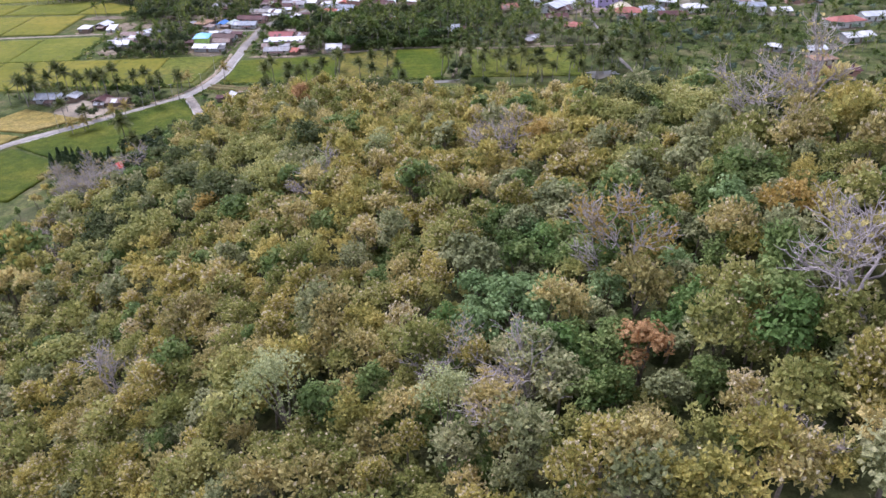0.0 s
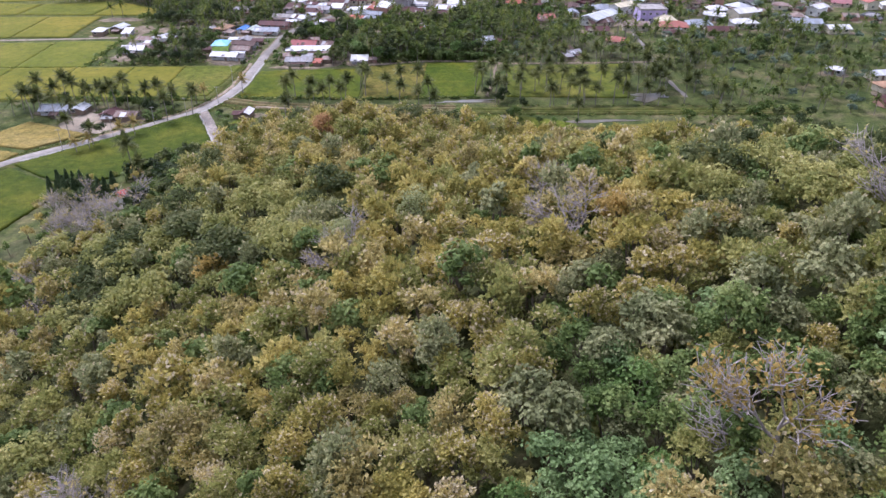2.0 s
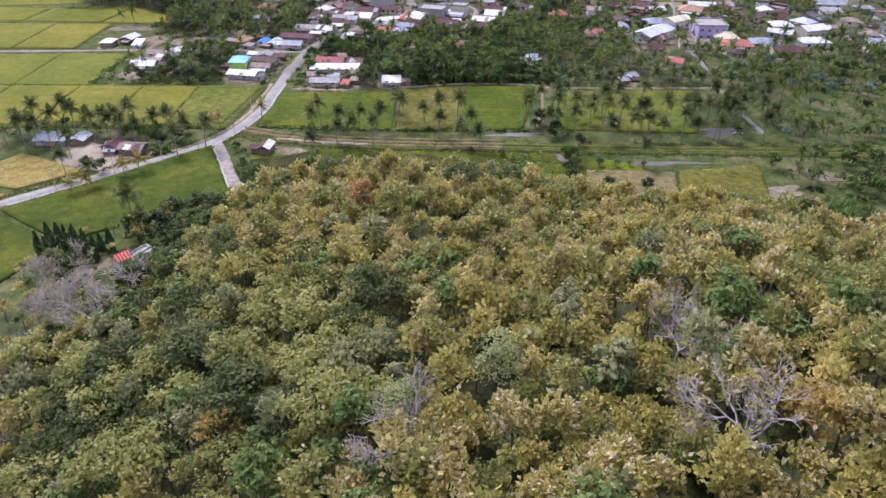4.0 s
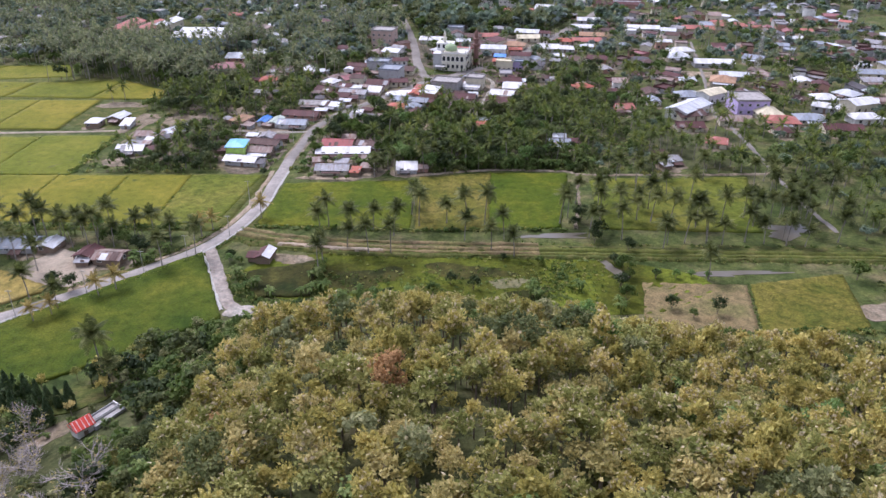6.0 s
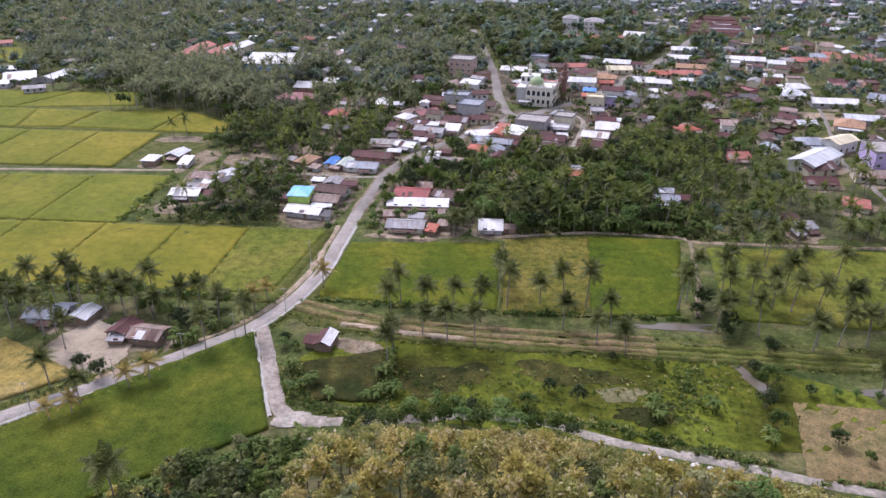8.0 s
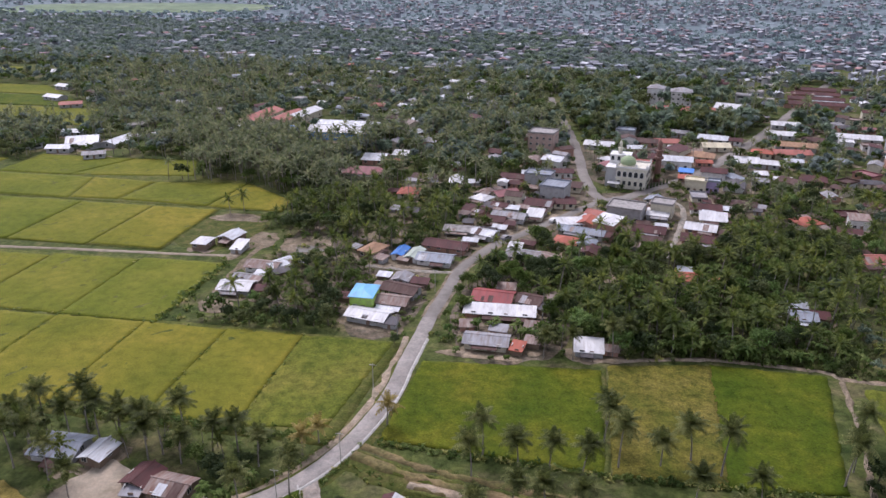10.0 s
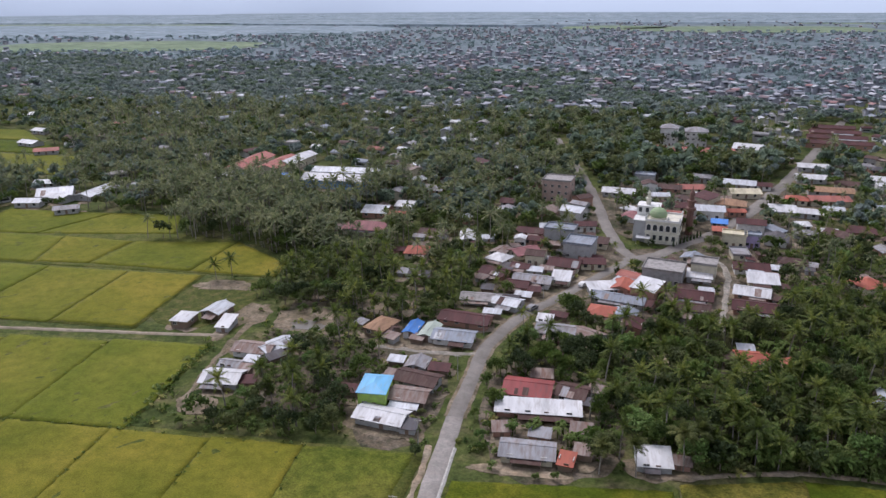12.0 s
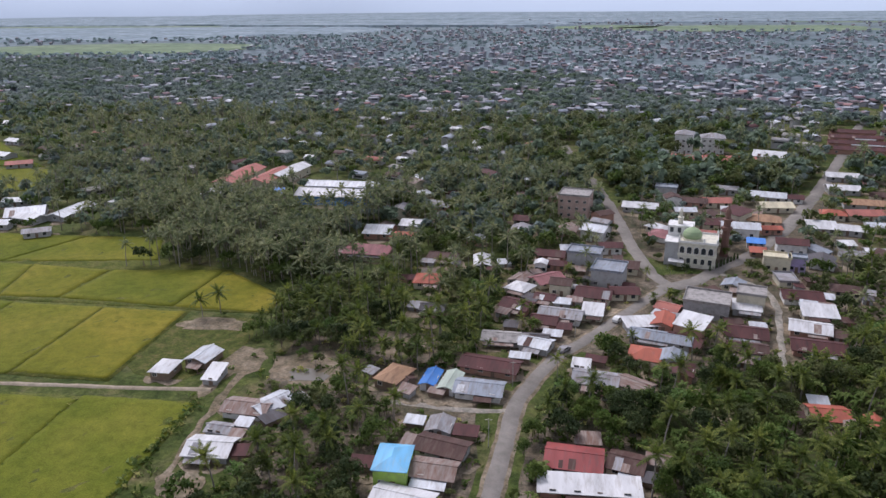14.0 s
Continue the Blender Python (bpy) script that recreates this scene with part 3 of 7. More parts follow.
# the embankment with its ditches, running east from the road
EMB = [(-78, 287), (-65, 282.5), (-50, 280), (-36, 278.5), (6, 277.5), (48, 276.5), (130, 275)]
ribbon("embankment", EMB, 9.0, BUNDMAT, "grassy earth embankment with ditches", "embankment", 0.25, 0.3, clear=0, rough_edge=0.3)
for off, wid, lift_, mat_, to in ((3.5, 1.3, 0.65, REDEARTH, 5), (1.7, 0.9, 0.55, BUNDMAT, 7), (0.2, 1.7, 0.85, REDEARTH, 5), (0.2, 1.5, 0.75, BUNDGRASS, 7), (-1.9, 1.5, 0.75, EARTH, 4), (-2.0, 1.4, 0.72, REDEARTH, 5), (-2.0, 1.2, 0.66, BUNDGRASS, 7), (-3.6, 1.1, 0.6, BUNDMAT, 7)):
    ribbon("earth_bank", EMB[(0 if off > 0 else 1):to], wid, mat_, "low brown and green earth bank", "bank", lift_, off, clear=0.2, rough_edge=0.30, step=1.6)
ribbon("ditch", EMB[:6], 0.7, FLOOR, "narrow dark ditch", "ditch", 0.30, 2.55, clear=0, rough_edge=0.12)
ribbon("ditch", EMB[1:], 0.6, FLOOR, "narrow dark ditch", "ditch", 0.30, -0.85, clear=0, rough_edge=0.12)
pond(11, 287.2, 11, 1.2, 2, "shallow grey-brown pond beside rice", wob=0.6)
pond(37, 306, 3.6, 1.8, 30, "shallow flooded patch in a field")
pond(46, 265.5, 17, 1.5, 1, "shallow brown pond beside stubble", wob=0.5)
pond(79, 291, 7, 3.6, 10, "grey pond under palms", wob=0.55)
pond(-3.5, 260, 4.6, 2.4, 0, "dry pale grass patch", "dry_patch", DRYGRASS, 0.09, 0.3)
pond(-40, 262, 9, 5, 10, "dark sodden patch of grass", "wet_patch", CROP, 0.085, 0.35)
pond(-14, 266, 11, 3.5, 0, "dark sodden patch of grass", "wet_patch", CROP, 0.085, 0.4)
pond(1, 254, 7, 2.6, 10, "dark sodden patch of grass", "wet_patch", CROP, 0.085, 0.4)
pond(24, 268, 1.5, 6, 25, "dark creek under bushes", "creek", None, 0.1, 0.4)
pond(-60, 272.5, 6, 2.4, -5, "bare earth beside the hut", "yard", YARD, 0.1, 0.3)
pond(-28, 270.5, 2.2, 0.8, 0, "small puddle by the bank", "puddle")
pond(-119.5, 266, 11, 8, -35, "bare swept sandy yard", "yard", SAND, 0.1)
pond(-108, 258.5, 5, 2.2, 40, "bare swept sandy yard", "yard", EARTH, 0.11)
pond(-146, 396, 8, 7, 0, "bare ground around village huts", "yard", YARD, 0.04)
pond(-136, 345, 5, 4, 10, "bare earth yard with a hedge", "yard", YARD, 0.1)
pond(-162, 404, 14, 19, 0, "rough fallow ground with weeds", "fallow_ground", BUNDMAT, 0.06, 0.1)
pond(-162, 417, 11, 4, 8, "bare brown fallow earth", "fallow_ground", YARD, 0.1, 0.3)
pond(-126.5, 395, 10, 8, 10, "muddy open ground", "yard", YARD, 0.05, 0.3)
pond(-125, 391, 5, 3, 10, "muddy puddle", "puddle", None, 0.1, 0.35)
pond(-105, 412, 14, 6, 10, "bare brown earth under palms", "yard", YARD, 0.05, 0.35)
pond(-67, 246, 4.2, 2.2, 20, "rough gravel turning place", "gravel_patch", GRAVEL, 0.17)
pond(-60, 331, 10, 1.5, 0, "bare earth strip beside a house", "yard", EARTH, 0.07)
pond(-29, 389, 4, 8, 15, "brown rubble slope", "yard", EARTH, 0.2)
pond(-68, 283.5, 5, 1.4, -20, "bare earth beside the hut", "yard", REDEARTH, 0.1)
pond(-92, 211, 9, 5, 10, "trodden cemetery ground", "yard", BUNDMAT, 0.2)
# dark litter sheets that paint the shade onto the ground below the thicket
pond(-2, 372, 33, 33, 0, "shaded litter under the thicket", "thicket_floor", FLOOR, 0.03, 0.1, False)
pond(62, 370, 30, 28, 0, "shaded litter under the thicket", "thicket_floor", FLOOR, 0.03, 0.1, False)
pond(8, 540, 50, 62, -20, "brown trodden ground between the two streets", "village_ground", VILLAGE, 0.024, 0.06, False)
pond(-8, 443, 66, 35, 4, "brown trodden village ground", "village_ground", VILLAGE, 0.02, 0.06, False)
pond(-92, 372, 13, 36, 4, "brown trodden village ground", "village_ground", VILLAGE, 0.02, 0.1, False)
pond(-118, 385, 16, 38, 10, "brown trodden village ground", "village_ground", VILLAGE, 0.015, 0.1, False)
pond(-54, 355, 16, 27, 0, "brown trodden village ground", "village_ground", VILLAGE, 0.022, 0.1, False)
pond(-50, 440, 7, 3, 20, "bare earth plot by the road", "yard", EARTH, 0.06)
pond(112, 478, 14, 6, 0, "bare pale earth lot", "yard", EARTH, 0.06)
pond(70, 560, 8, 22, -24, "dry grass lot beside the road", "yard", STUBBLE, 0.06)


# ---- houses ----
def roof_bm(w, d, h, style, over=0.7, pitch=0.29):
    """Roof slabs over a w by d plan with the eaves at h."""
    bm = bmesh.new()
    over = 0.4 if w < 8 else over
    X, Y, th = w / 2 + over, d / 2 + over, 0.14
    if style == "flat":
        box(bm, -w / 2 - 0.25, w / 2 + 0.25, -d / 2 - 0.25, d / 2 + 0.25, h, h + 0.18)
        for a in ((-w / 2 - 0.25, w / 2 + 0.25, -d / 2 - 0.25, -d / 2 - 0.1), (-w / 2 - 0.25, w / 2 + 0.25, d / 2 + 0.1, d / 2 + 0.25),
                  (-w / 2 - 0.25, -w / 2 - 0.1, -d / 2 - 0.1, d / 2 + 0.1), (w / 2 + 0.1, w / 2 + 0.25, -d / 2 - 0.1, d / 2 + 0.1)):
            box(bm, *a, h + 0.18, h + 0.75)
        return bm, h + 0.2
    if style == "shed":
        top = h + 0.16 * d
        co = [(-X, -Y, h - 0.1), (X, -Y, h - 0.1), (X, Y, top), (-X, Y, top)]
        faces = [(0, 1, 2, 3)]
    elif style == "hip":
        r = min(X, Y)
        top = h + pitch * 1.25 * r
        if X >= Y:
            co = [(-X, -Y, h), (X, -Y, h), (X, Y, h), (-X, Y, h), (-(X - Y) - 0.3, 0, top), ((X - Y) + 0.3, 0, top)]
            faces = [(0, 1, 5, 4), (2, 3, 4, 5), (1, 2, 5), (3, 0, 4)]
        else:
            co = [(-X, -Y, h), (X, -Y, h), (X, Y, h), (-X, Y, h), (0, -(Y - X) - 0.3, top), (0, (Y - X) + 0.3, top)]
            faces = [(1, 2, 5, 4), (3, 0, 4, 5), (0, 1, 4), (2, 3, 5)]
    else:
        if w >= d:
            top = h + pitch * Y
            co = [(-X, -Y, h - 0.1), (X, -Y, h - 0.1), (X, 0, top), (-X, 0, top), (X, Y, h - 0.1), (-X, Y, h - 0.1)]
            faces = [(0, 1, 2, 3), (3, 2, 4, 5)]
        else:
            top = h + pitch * X
            co = [(-X, -Y, h - 0.1), (-X, Y, h - 0.1), (0, Y, top), (0, -Y, top), (X, Y, h - 0.1), (X, -Y, h - 0.1)]
            faces = [(1, 0, 3, 2), (3, 5, 4, 2)]
    up = [bm.verts.new(c) for c in co]
    lo = [bm.verts.new((c[0], c[1], c[2] - th)) for c in co]
    edges = {}
    for f in faces:
        bm.faces.new([up[i] for i in f])
        bm.faces.new([lo[i] for i in reversed(f)])
        for a, b in zip(f, f[1:] + f[:1]):
            edges[(a, b)] = edges.get((a, b), 0) + 1
    for a, b in edges:
        if (b, a) not in edges:
            bm.faces.new((up[a], lo[a], lo[b], up[b]))
    return bm, top


def wall_bm(w, d, h, style, pitch=0.29, over=0.7):
    bm = bmesh.new()
    box(bm, -w / 2, w / 2, -d / 2, d / 2, -0.3, h - 0.16)
    if style == "gable":
        if w >= d:
            t = h + pitch * (d / 2 + over) - 0.55
            for x in (-w / 2, w / 2 - 0.15):
                v = [bm.verts.new(c) for c in ((x, -d / 2, h - 0.16), (x, d / 2, h - 0.16), (x, 0, t), (x + 0.15, -d / 2, h - 0.16), (x + 0.15, d / 2, h - 0.16), (x + 0.15, 0, t))]
                for f in ((2, 1, 0), (3, 4, 5), (0, 1, 4, 3), (1, 2, 5, 4), (2, 0, 3, 5)):
                    bm.faces.new([v[i] for i in f])
        else:
            t = h + pitch * (w / 2 + over) - 0.55
            for y in (-d / 2, d / 2 - 0.15):
                v = [bm.verts.new(c) for c in ((-w / 2, y, h - 0.16), (w / 2, y, h - 0.16), (0, y, t), (-w / 2, y + 0.15, h - 0.16), (w / 2, y + 0.15, h - 0.16), (0, y + 0.15, t))]
                for f in ((2, 1, 0), (3, 4, 5), (0, 1, 4, 3), (1, 2, 5, 4), (2, 0, 3, 5)):
                    bm.faces.new([v[i] for i in f])
    elif style == "shed":
        v = [bm.verts.new(c) for c in ((-w / 2, -d / 2, h - 0.16), (w / 2, -d / 2, h - 0.16), (w / 2, d / 2, h - 0.16), (-w / 2, d / 2, h - 0.16),
                                       (w / 2, d / 2, h + 0.16 * d - 0.4), (-w / 2, d / 2, h + 0.16 * d - 0.4))]
        for f in ((1, 2, 4), (0, 5, 3), (2, 3, 5, 4), (0, 1, 4, 5)):
            bm.faces.new([v[i] for i in f])
    return bm


WIN = {}
yards = []


def window_mesh(kind, w, h):
    if (kind, w, h) not in WIN:
        bm = bmesh.new()
        if kind == "frame":
            for a in ((-w / 2, w / 2, -0.04, 0.10, 0, 0.09), (-w / 2, w / 2, -0.04, 0.10, h - 0.09, h), (-w / 2, -w / 2 + 0.09, -0.04, 0.10, 0.09, h - 0.09),
                      (w / 2 - 0.09, w / 2, -0.04, 0.10, 0.09, h - 0.09), (-0.03, 0.03, -0.04, 0.10, 0.09, h - 0.09)):
                box(bm, *a)
        elif kind == "pane":
            box(bm, -w / 2 + 0.05, w / 2 - 0.05, -0.02, 0.03, 0.05, h - 0.05)
        else:
            box(bm, -w / 2, w / 2, -0.05, 0.05, 0, h)
        WIN[(kind, w, h)] = from_bm(kind, bm, {"frame": FRAME, "pane": GLASS, "door": DOORMAT}[kind])
    return WIN[(kind, w, h)]


RNAME = {"white": "white sheet-metal", "pale": "pale zinc", "grey": "grey zinc", "steel": "blue-grey zinc", "rust": "rust-streaked metal", "brown": "dark brown metal",
         "maroon": "maroon metal", "red": "red metal", "coral": "coral-red tiled", "orange": "orange-red tiled", "rose": "dull rose", "tan": "tan weathered", "skyblue": "sky-blue",
         "blue": "bright blue", "palegreen": "pale green", "cream": "cream", "dark": "blackened metal", "concrete": "flat concrete", "red_stripe": "bright red"}
WNAME = {"white": "white plaster", "grey": "grey plaster", "cream": "cream plaster", "wood": "dark board", "brick": "brick", "lime": "lime-green", "concrete": "raw concrete",
         "blue": "blue", "salmon": "salmon plaster", "violet": "violet plaster"}


def wear(ob, rf, w, d, h, style, top, seed):
    """A lean-to on posts along the front, and odd replaced sheets on the roof."""
    rng = np.random.default_rng(seed)
    if h < 4 and w > 5.5 and rng.random() < 0.6:
        a, b = sorted((-w / 2 + w * 0.5 * rng.random(), w / 2 - w * 0.35 * rng.random()))
        out, lo = rng.uniform(1.6, 2.8), h - rng.uniform(0.55, 0.85)
        bm = bmesh.new()
        v = [bm.verts.new(c) for dz in (0, -0.08) for c in ((a, -d / 2 - out, lo + dz), (b, -d / 2 - out, lo + dz), (b, -d / 2, h - 0.25 + dz), (a, -d / 2, h - 0.25 + dz))]
        for f in ((0, 1, 2, 3), (7, 6, 5, 4), (0, 4, 5, 1), (1, 5, 6, 2), (2, 6, 7, 3), (3, 7, 4, 0)):
            bm.faces.new([v[i] for i in f])
        lt = part("lean_to", from_bm("lean_to", bm, ROOF[("rust", "grey", "brown", "pale", "rust", "dark")[rng.integers(6)]]), ob, "weathered sheet-metal lean-to roof")
        for px in (a + 0.12, b - 0.12):
            part("post", box_mesh("post", DOORMAT, px - 0.06, px + 0.06, -d / 2 - out + 0.1, -d / 2 - out + 0.22, -0.2, lo - 0.05), lt)
    if style == "gable" and w >= d and h < 4:
        slope = math.atan2(top - h + 0.1, d / 2 + 0.6)
        run = math.hypot(top - h + 0.1, d / 2 + 0.6)
        for _ in range(rng.integers(0, 3)):
            pw, pl = rng.uniform(0.8, 2.2), run * rng.uniform(0.3, 0.9)
            bm = bmesh.new()
            box(bm, -pw / 2, pw / 2, 0, pl, 0.02, 0.05)
            p_ = part("roof_sheet", from_bm("roof_sheet", bm, ROOF[("rust", "rust", "grey", "brown", "pale", "brown")[rng.integers(6)]]), rf)
            p_.matrix_basis = Matrix.Translation((rng.uniform(-w / 2 + 1.1, w / 2 - 1.1), -d / 2 - 0.6 + 0.15 * math.cos(slope), h - 0.1 + 0.15 * math.sin(slope))) @ Matrix.Rotation(slope, 4, "X")


def house(x, y, w, d, rot, h, style, roof, wall, extra="", name="house"):
    """A house: walls, roof, ridge, a door and windows, its front towards local -y."""
    m = pose(x, y, max(0.0, float(height(x, y))), 0, 0, rot)
    label = "house with %s roof and %s walls%s" % (RNAME[roof], WNAME[wall], extra)
    ob = thing(name, m, label, "house", "houses of the village")
    part("wall", from_bm("wall", wall_bm(w, d, h, style), WALL[wall]), ob)
    bm, top = roof_bm(w, d, h, style)
    rf = part("roof", from_bm("roof", bm, ROOF[roof]), ob, "%s roof" % RNAME[roof])
    if style == "gable":
        a = (w / 2 + 0.72, 0.16) if w >= d else (0.16, d / 2 + 0.72)
        part("ridge_cap", box_mesh("ridge_cap", ROOF[roof], -a[0], a[0], -a[1], a[1], top - 0.05, top + 0.05), rf)
    wear(ob, rf, w, d, h, style, top, int(abs(x * 31 + y * 17)))
    part("door", window_mesh("door", 1.0, 2.0), ob).location = (w * 0.1, -d / 2 - 0.02, 0.02)
    for lv in range(max(1, int(h // 3))):
        z = 1.0 + 3.0 * lv
        for k in range(max(2, min(4, int(w / 3)))):
            px = -w / 2 + w * (k + 0.5) / max(2, min(4, int(w / 3)))
            if lv == 0 and abs(px - w * 0.1) < 1.3:
                continue
            wd = part("window", window_mesh("frame", 1.3, 1.2), ob)
            wd.location = (px, -d / 2 - 0.05, z)
            part("pane", window_mesh("pane", 1.3, 1.2), wd)
        for s in (-1, 1):
            wd = part("window", window_mesh("frame", 1.3, 1.2), ob)
            wd.location, wd.rotation_euler = (s * (w / 2 + 0.05), 0, z), (0, 0, s * math.pi / 2)
            part("pane", window_mesh("pane", 1.3, 1.2), wd)
    mark(x, y, 0.46 * max(w, d) + 0.5)
    mark(x, y - d / 2 - 1.5, 0.3 * w)
    if y > 430 or x > 45:
        mark(x, y - d / 2 - 5, 0.5 * w)
    yards.append((x, y, w, d, rot))
    return ob


def plain_house(x, y, w, d, rot, h, style, roof, wall):
    """A house further off: walls, roof, door and two windows."""
    ob = thing("house", pose(x, y, 0, 0, 0, rot), "small house with %s roof and %s walls" % (RNAME[roof], WNAME[wall]), "house", "houses of the town")
    part("wall", from_bm("wall", wall_bm(w, d, h, style), WALL[wall]), ob)
    part("roof", from_bm("roof", roof_bm(w, d, h, style)[0], ROOF[roof]), ob)
    part("door", window_mesh("door", 1.0, 2.0), ob).location = (0, -d / 2 - 0.02, 0.02)
    for px in (-w * 0.3, w * 0.3):
        part("window", window_mesh("pane", 1.3, 1.2), ob).location = (px, -d / 2 - 0.03, 1.0)
    mark(x, y, 0.5 * w)
    mark(x, y - d / 2 - 1.5, 0.3 * w)
    yards.append((x, y, w, d, rot))


# the houses of the village, street by street
house(-134.1, 355.8, 8.8, 6.6, 2, 2.0, 'gable', 'white', 'grey')
house(-135.5, 363.2, 5.3, 3.8, -5, 1.6, 'gable', 'grey', 'grey')
house(-132.7, 372.0, 10.0, 5.7, -4, 2.0, 'gable', 'rust', 'white')
house(-127.9, 374.2, 8.4, 5.7, 56, 2.0, 'gable', 'pale', 'white')
house(-161.0, 387.1, 5.0, 6.6, -1, 2.3, 'hip', 'white', 'wood')
house(-154.4, 394.8, 6.1, 7.6, -11, 2.1, 'gable', 'pale', 'wood')
house(-147.5, 386.4, 3.6, 6.6, 0, 1.7, 'shed', 'white', 'grey')
house(-94.7, 353.4, 6.4, 8.5, 1, 4.5, 'hip', 'skyblue', 'lime')
house(-91.0, 344.7, 10.7, 5.7, -11, 2.0, 'gable', 'white', 'grey')
house(-86.2, 362.1, 10.1, 5.7, -14, 2.3, 'gable', 'brown', 'grey')
house(-86.7, 354.5, 8.2, 5.7, -5, 2.0, 'gable', 'rust', 'wood')
house(-93.4, 391.0, 3.5, 7.6, -7, 2.0, 'gable', 'blue', 'white')
house(-88.4, 390.0, 3.9, 8.5, -9, 2.0, 'gable', 'palegreen', 'white')
house(-102.4, 390.4, 6.1, 8.5, -21, 2.6, 'hip', 'tan', 'wood')
house(-100.9, 390.4, 3.9, 6.6, 52, 2.0, 'gable', 'brown', 'wood')
house(-81.1, 387.7, 10.7, 6.6, -5, 2.0, 'gable', 'steel', 'white')
house(-79.5, 399.7, 14.0, 6.6, -11, 2.1, 'gable', 'maroon', 'brick')
house(-88.0, 370.4, 5.1, 5.7, -5, 2.0, 'gable', 'grey', 'grey')
house(-105.4, 455.8, 7.9, 8.5, 1, 2.3, 'hip', 'orange', 'cream')
house(-133.5, 504.1, 10.0, 7.6, -0, 2.6, 'shed', 'pale', 'brick')
house(-122.9, 501.1, 8.2, 5.7, -2, 2.3, 'hip', 'orange', 'cream')
house(-131.9, 481.2, 16.0, 10.4, -3, 2.6, 'hip', 'rose', 'cream')
house(-122.0, 515.1, 8.7, 5.7, -2, 2.6, 'shed', 'white', 'grey')
house(-89.3, 475.8, 5.4, 11.4, 7, 2.3, 'gable', 'white', 'grey')
house(-103.4, 479.3, 9.7, 6.6, -8, 2.1, 'gable', 'brown', 'cream')
house(-99.8, 433.4, 7.0, 5.7, -5, 2.0, 'gable', 'dark', 'wood')
house(-59.3, 361.5, 10.4, 7.6, -5, 2.3, 'gable', 'red', 'cream')
house(-48.8, 361.7, 6.9, 6.6, -16, 2.1, 'gable', 'brown', 'cream')
house(-56.6, 353.4, 18.5, 4.4, 2, 1.8, 'shed', 'white', 'brick')
house(-58.0, 336.4, 10.4, 5.7, -1, 2.0, 'gable', 'grey', 'cream')
house(-50.0, 334.3, 2.8, 3.8, -11, 1.7, 'shed', 'orange', 'wood')
house(-32.7, 337.5, 6.7, 5.7, 1, 1.8, 'shed', 'white', 'grey')
house(-53.5, 395.8, 10.0, 6.6, -9, 2.0, 'gable', 'grey', 'cream')
house(-40.3, 409.9, 7.9, 7.6, -13, 2.3, 'hip', 'orange', 'cream')
house(-33.9, 409.2, 6.4, 6.6, -15, 2.3, 'gable', 'steel', 'grey')
house(-32.4, 402.8, 5.6, 6.6, -13, 2.1, 'gable', 'maroon', 'brick')
house(-35.1, 421.1, 15.6, 5.7, -16, 2.3, 'gable', 'steel', 'grey')
house(-39.6, 429.5, 8.7, 4.8, 14, 2.3, 'shed', 'white', 'grey')
house(-33.2, 431.8, 5.3, 8.5, -14, 2.6, 'gable', 'orange', 'brick')
house(-26.3, 425.3, 7.7, 7.6, -29, 5.0, 'shed', 'white', 'brick')
house(-28.8, 420.0, 8.4, 5.7, -26, 2.1, 'gable', 'maroon', 'brick')
house(-19.1, 443.7, 12.6, 10.4, -15, 5.0, 'flat', 'concrete', 'concrete')
house(-7.4, 445.0, 7.7, 5.7, -11, 2.3, 'shed', 'white', 'grey')
house(-5.4, 449.3, 7.9, 7.6, -15, 5.4, 'flat', 'concrete', 'cream')
house(-11.7, 427.3, 10.3, 7.6, -10, 2.1, 'gable', 'maroon', 'cream')
house(-13.4, 417.7, 9.1, 5.7, -10, 2.0, 'gable', 'brown', 'wood')
house(12.0, 442.7, 8.7, 6.6, -6, 2.6, 'shed', 'white', 'cream')
house(6.5, 432.2, 9.8, 7.6, -15, 2.4, 'gable', 'white', 'brick')
house(5.1, 420.6, 12.5, 7.6, -10, 2.1, 'gable', 'maroon', 'brick')
house(-3.4, 386.2, 7.8, 6.6, -1, 2.1, 'gable', 'orange', 'cream')
house(5.1, 382.9, 3.9, 5.7, -14, 2.1, 'gable', 'orange', 'cream')
house(11.2, 456.5, 10.8, 7.6, -5, 2.2, 'gable', 'maroon', 'white')
house(-51.6, 450.7, 10.2, 8.5, -11, 2.2, 'gable', 'maroon', 'cream')
house(-66.6, 428.6, 7.3, 6.6, -9, 2.1, 'gable', 'maroon', 'brick')
house(-61.9, 433.6, 11.7, 6.6, -10, 2.2, 'gable', 'grey', 'white')
house(-52.6, 436.4, 5.7, 6.6, -7, 2.2, 'shed', 'white', 'cream')
house(-68.8, 416.2, 7.1, 5.7, -3, 2.0, 'gable', 'dark', 'wood')
house(-77.0, 416.1, 11.6, 5.7, -2, 2.0, 'gable', 'concrete', 'grey')
house(-68.3, 413.5, 7.7, 6.6, -19, 2.1, 'gable', 'pale', 'grey')
house(-56.8, 403.1, 4.1, 3.8, -7, 1.7, 'shed', 'white', 'grey')
house(-46.4, 464.3, 10.0, 10.4, -14, 5.9, 'flat', 'steel', 'grey')
house(-65.5, 486.6, 9.7, 6.6, -9, 2.2, 'gable', 'maroon', 'brick')
house(-48.7, 511.6, 8.8, 8.5, -23, 4.5, 'gable', 'pale', 'white')
house(-27.5, 553.9, 14.1, 8.5, -10, 2.6, 'gable', 'white', 'grey')
house(-165.5, 552.7, 33.5, 13.0, -2, 4.5, 'gable', 'white', 'blue')
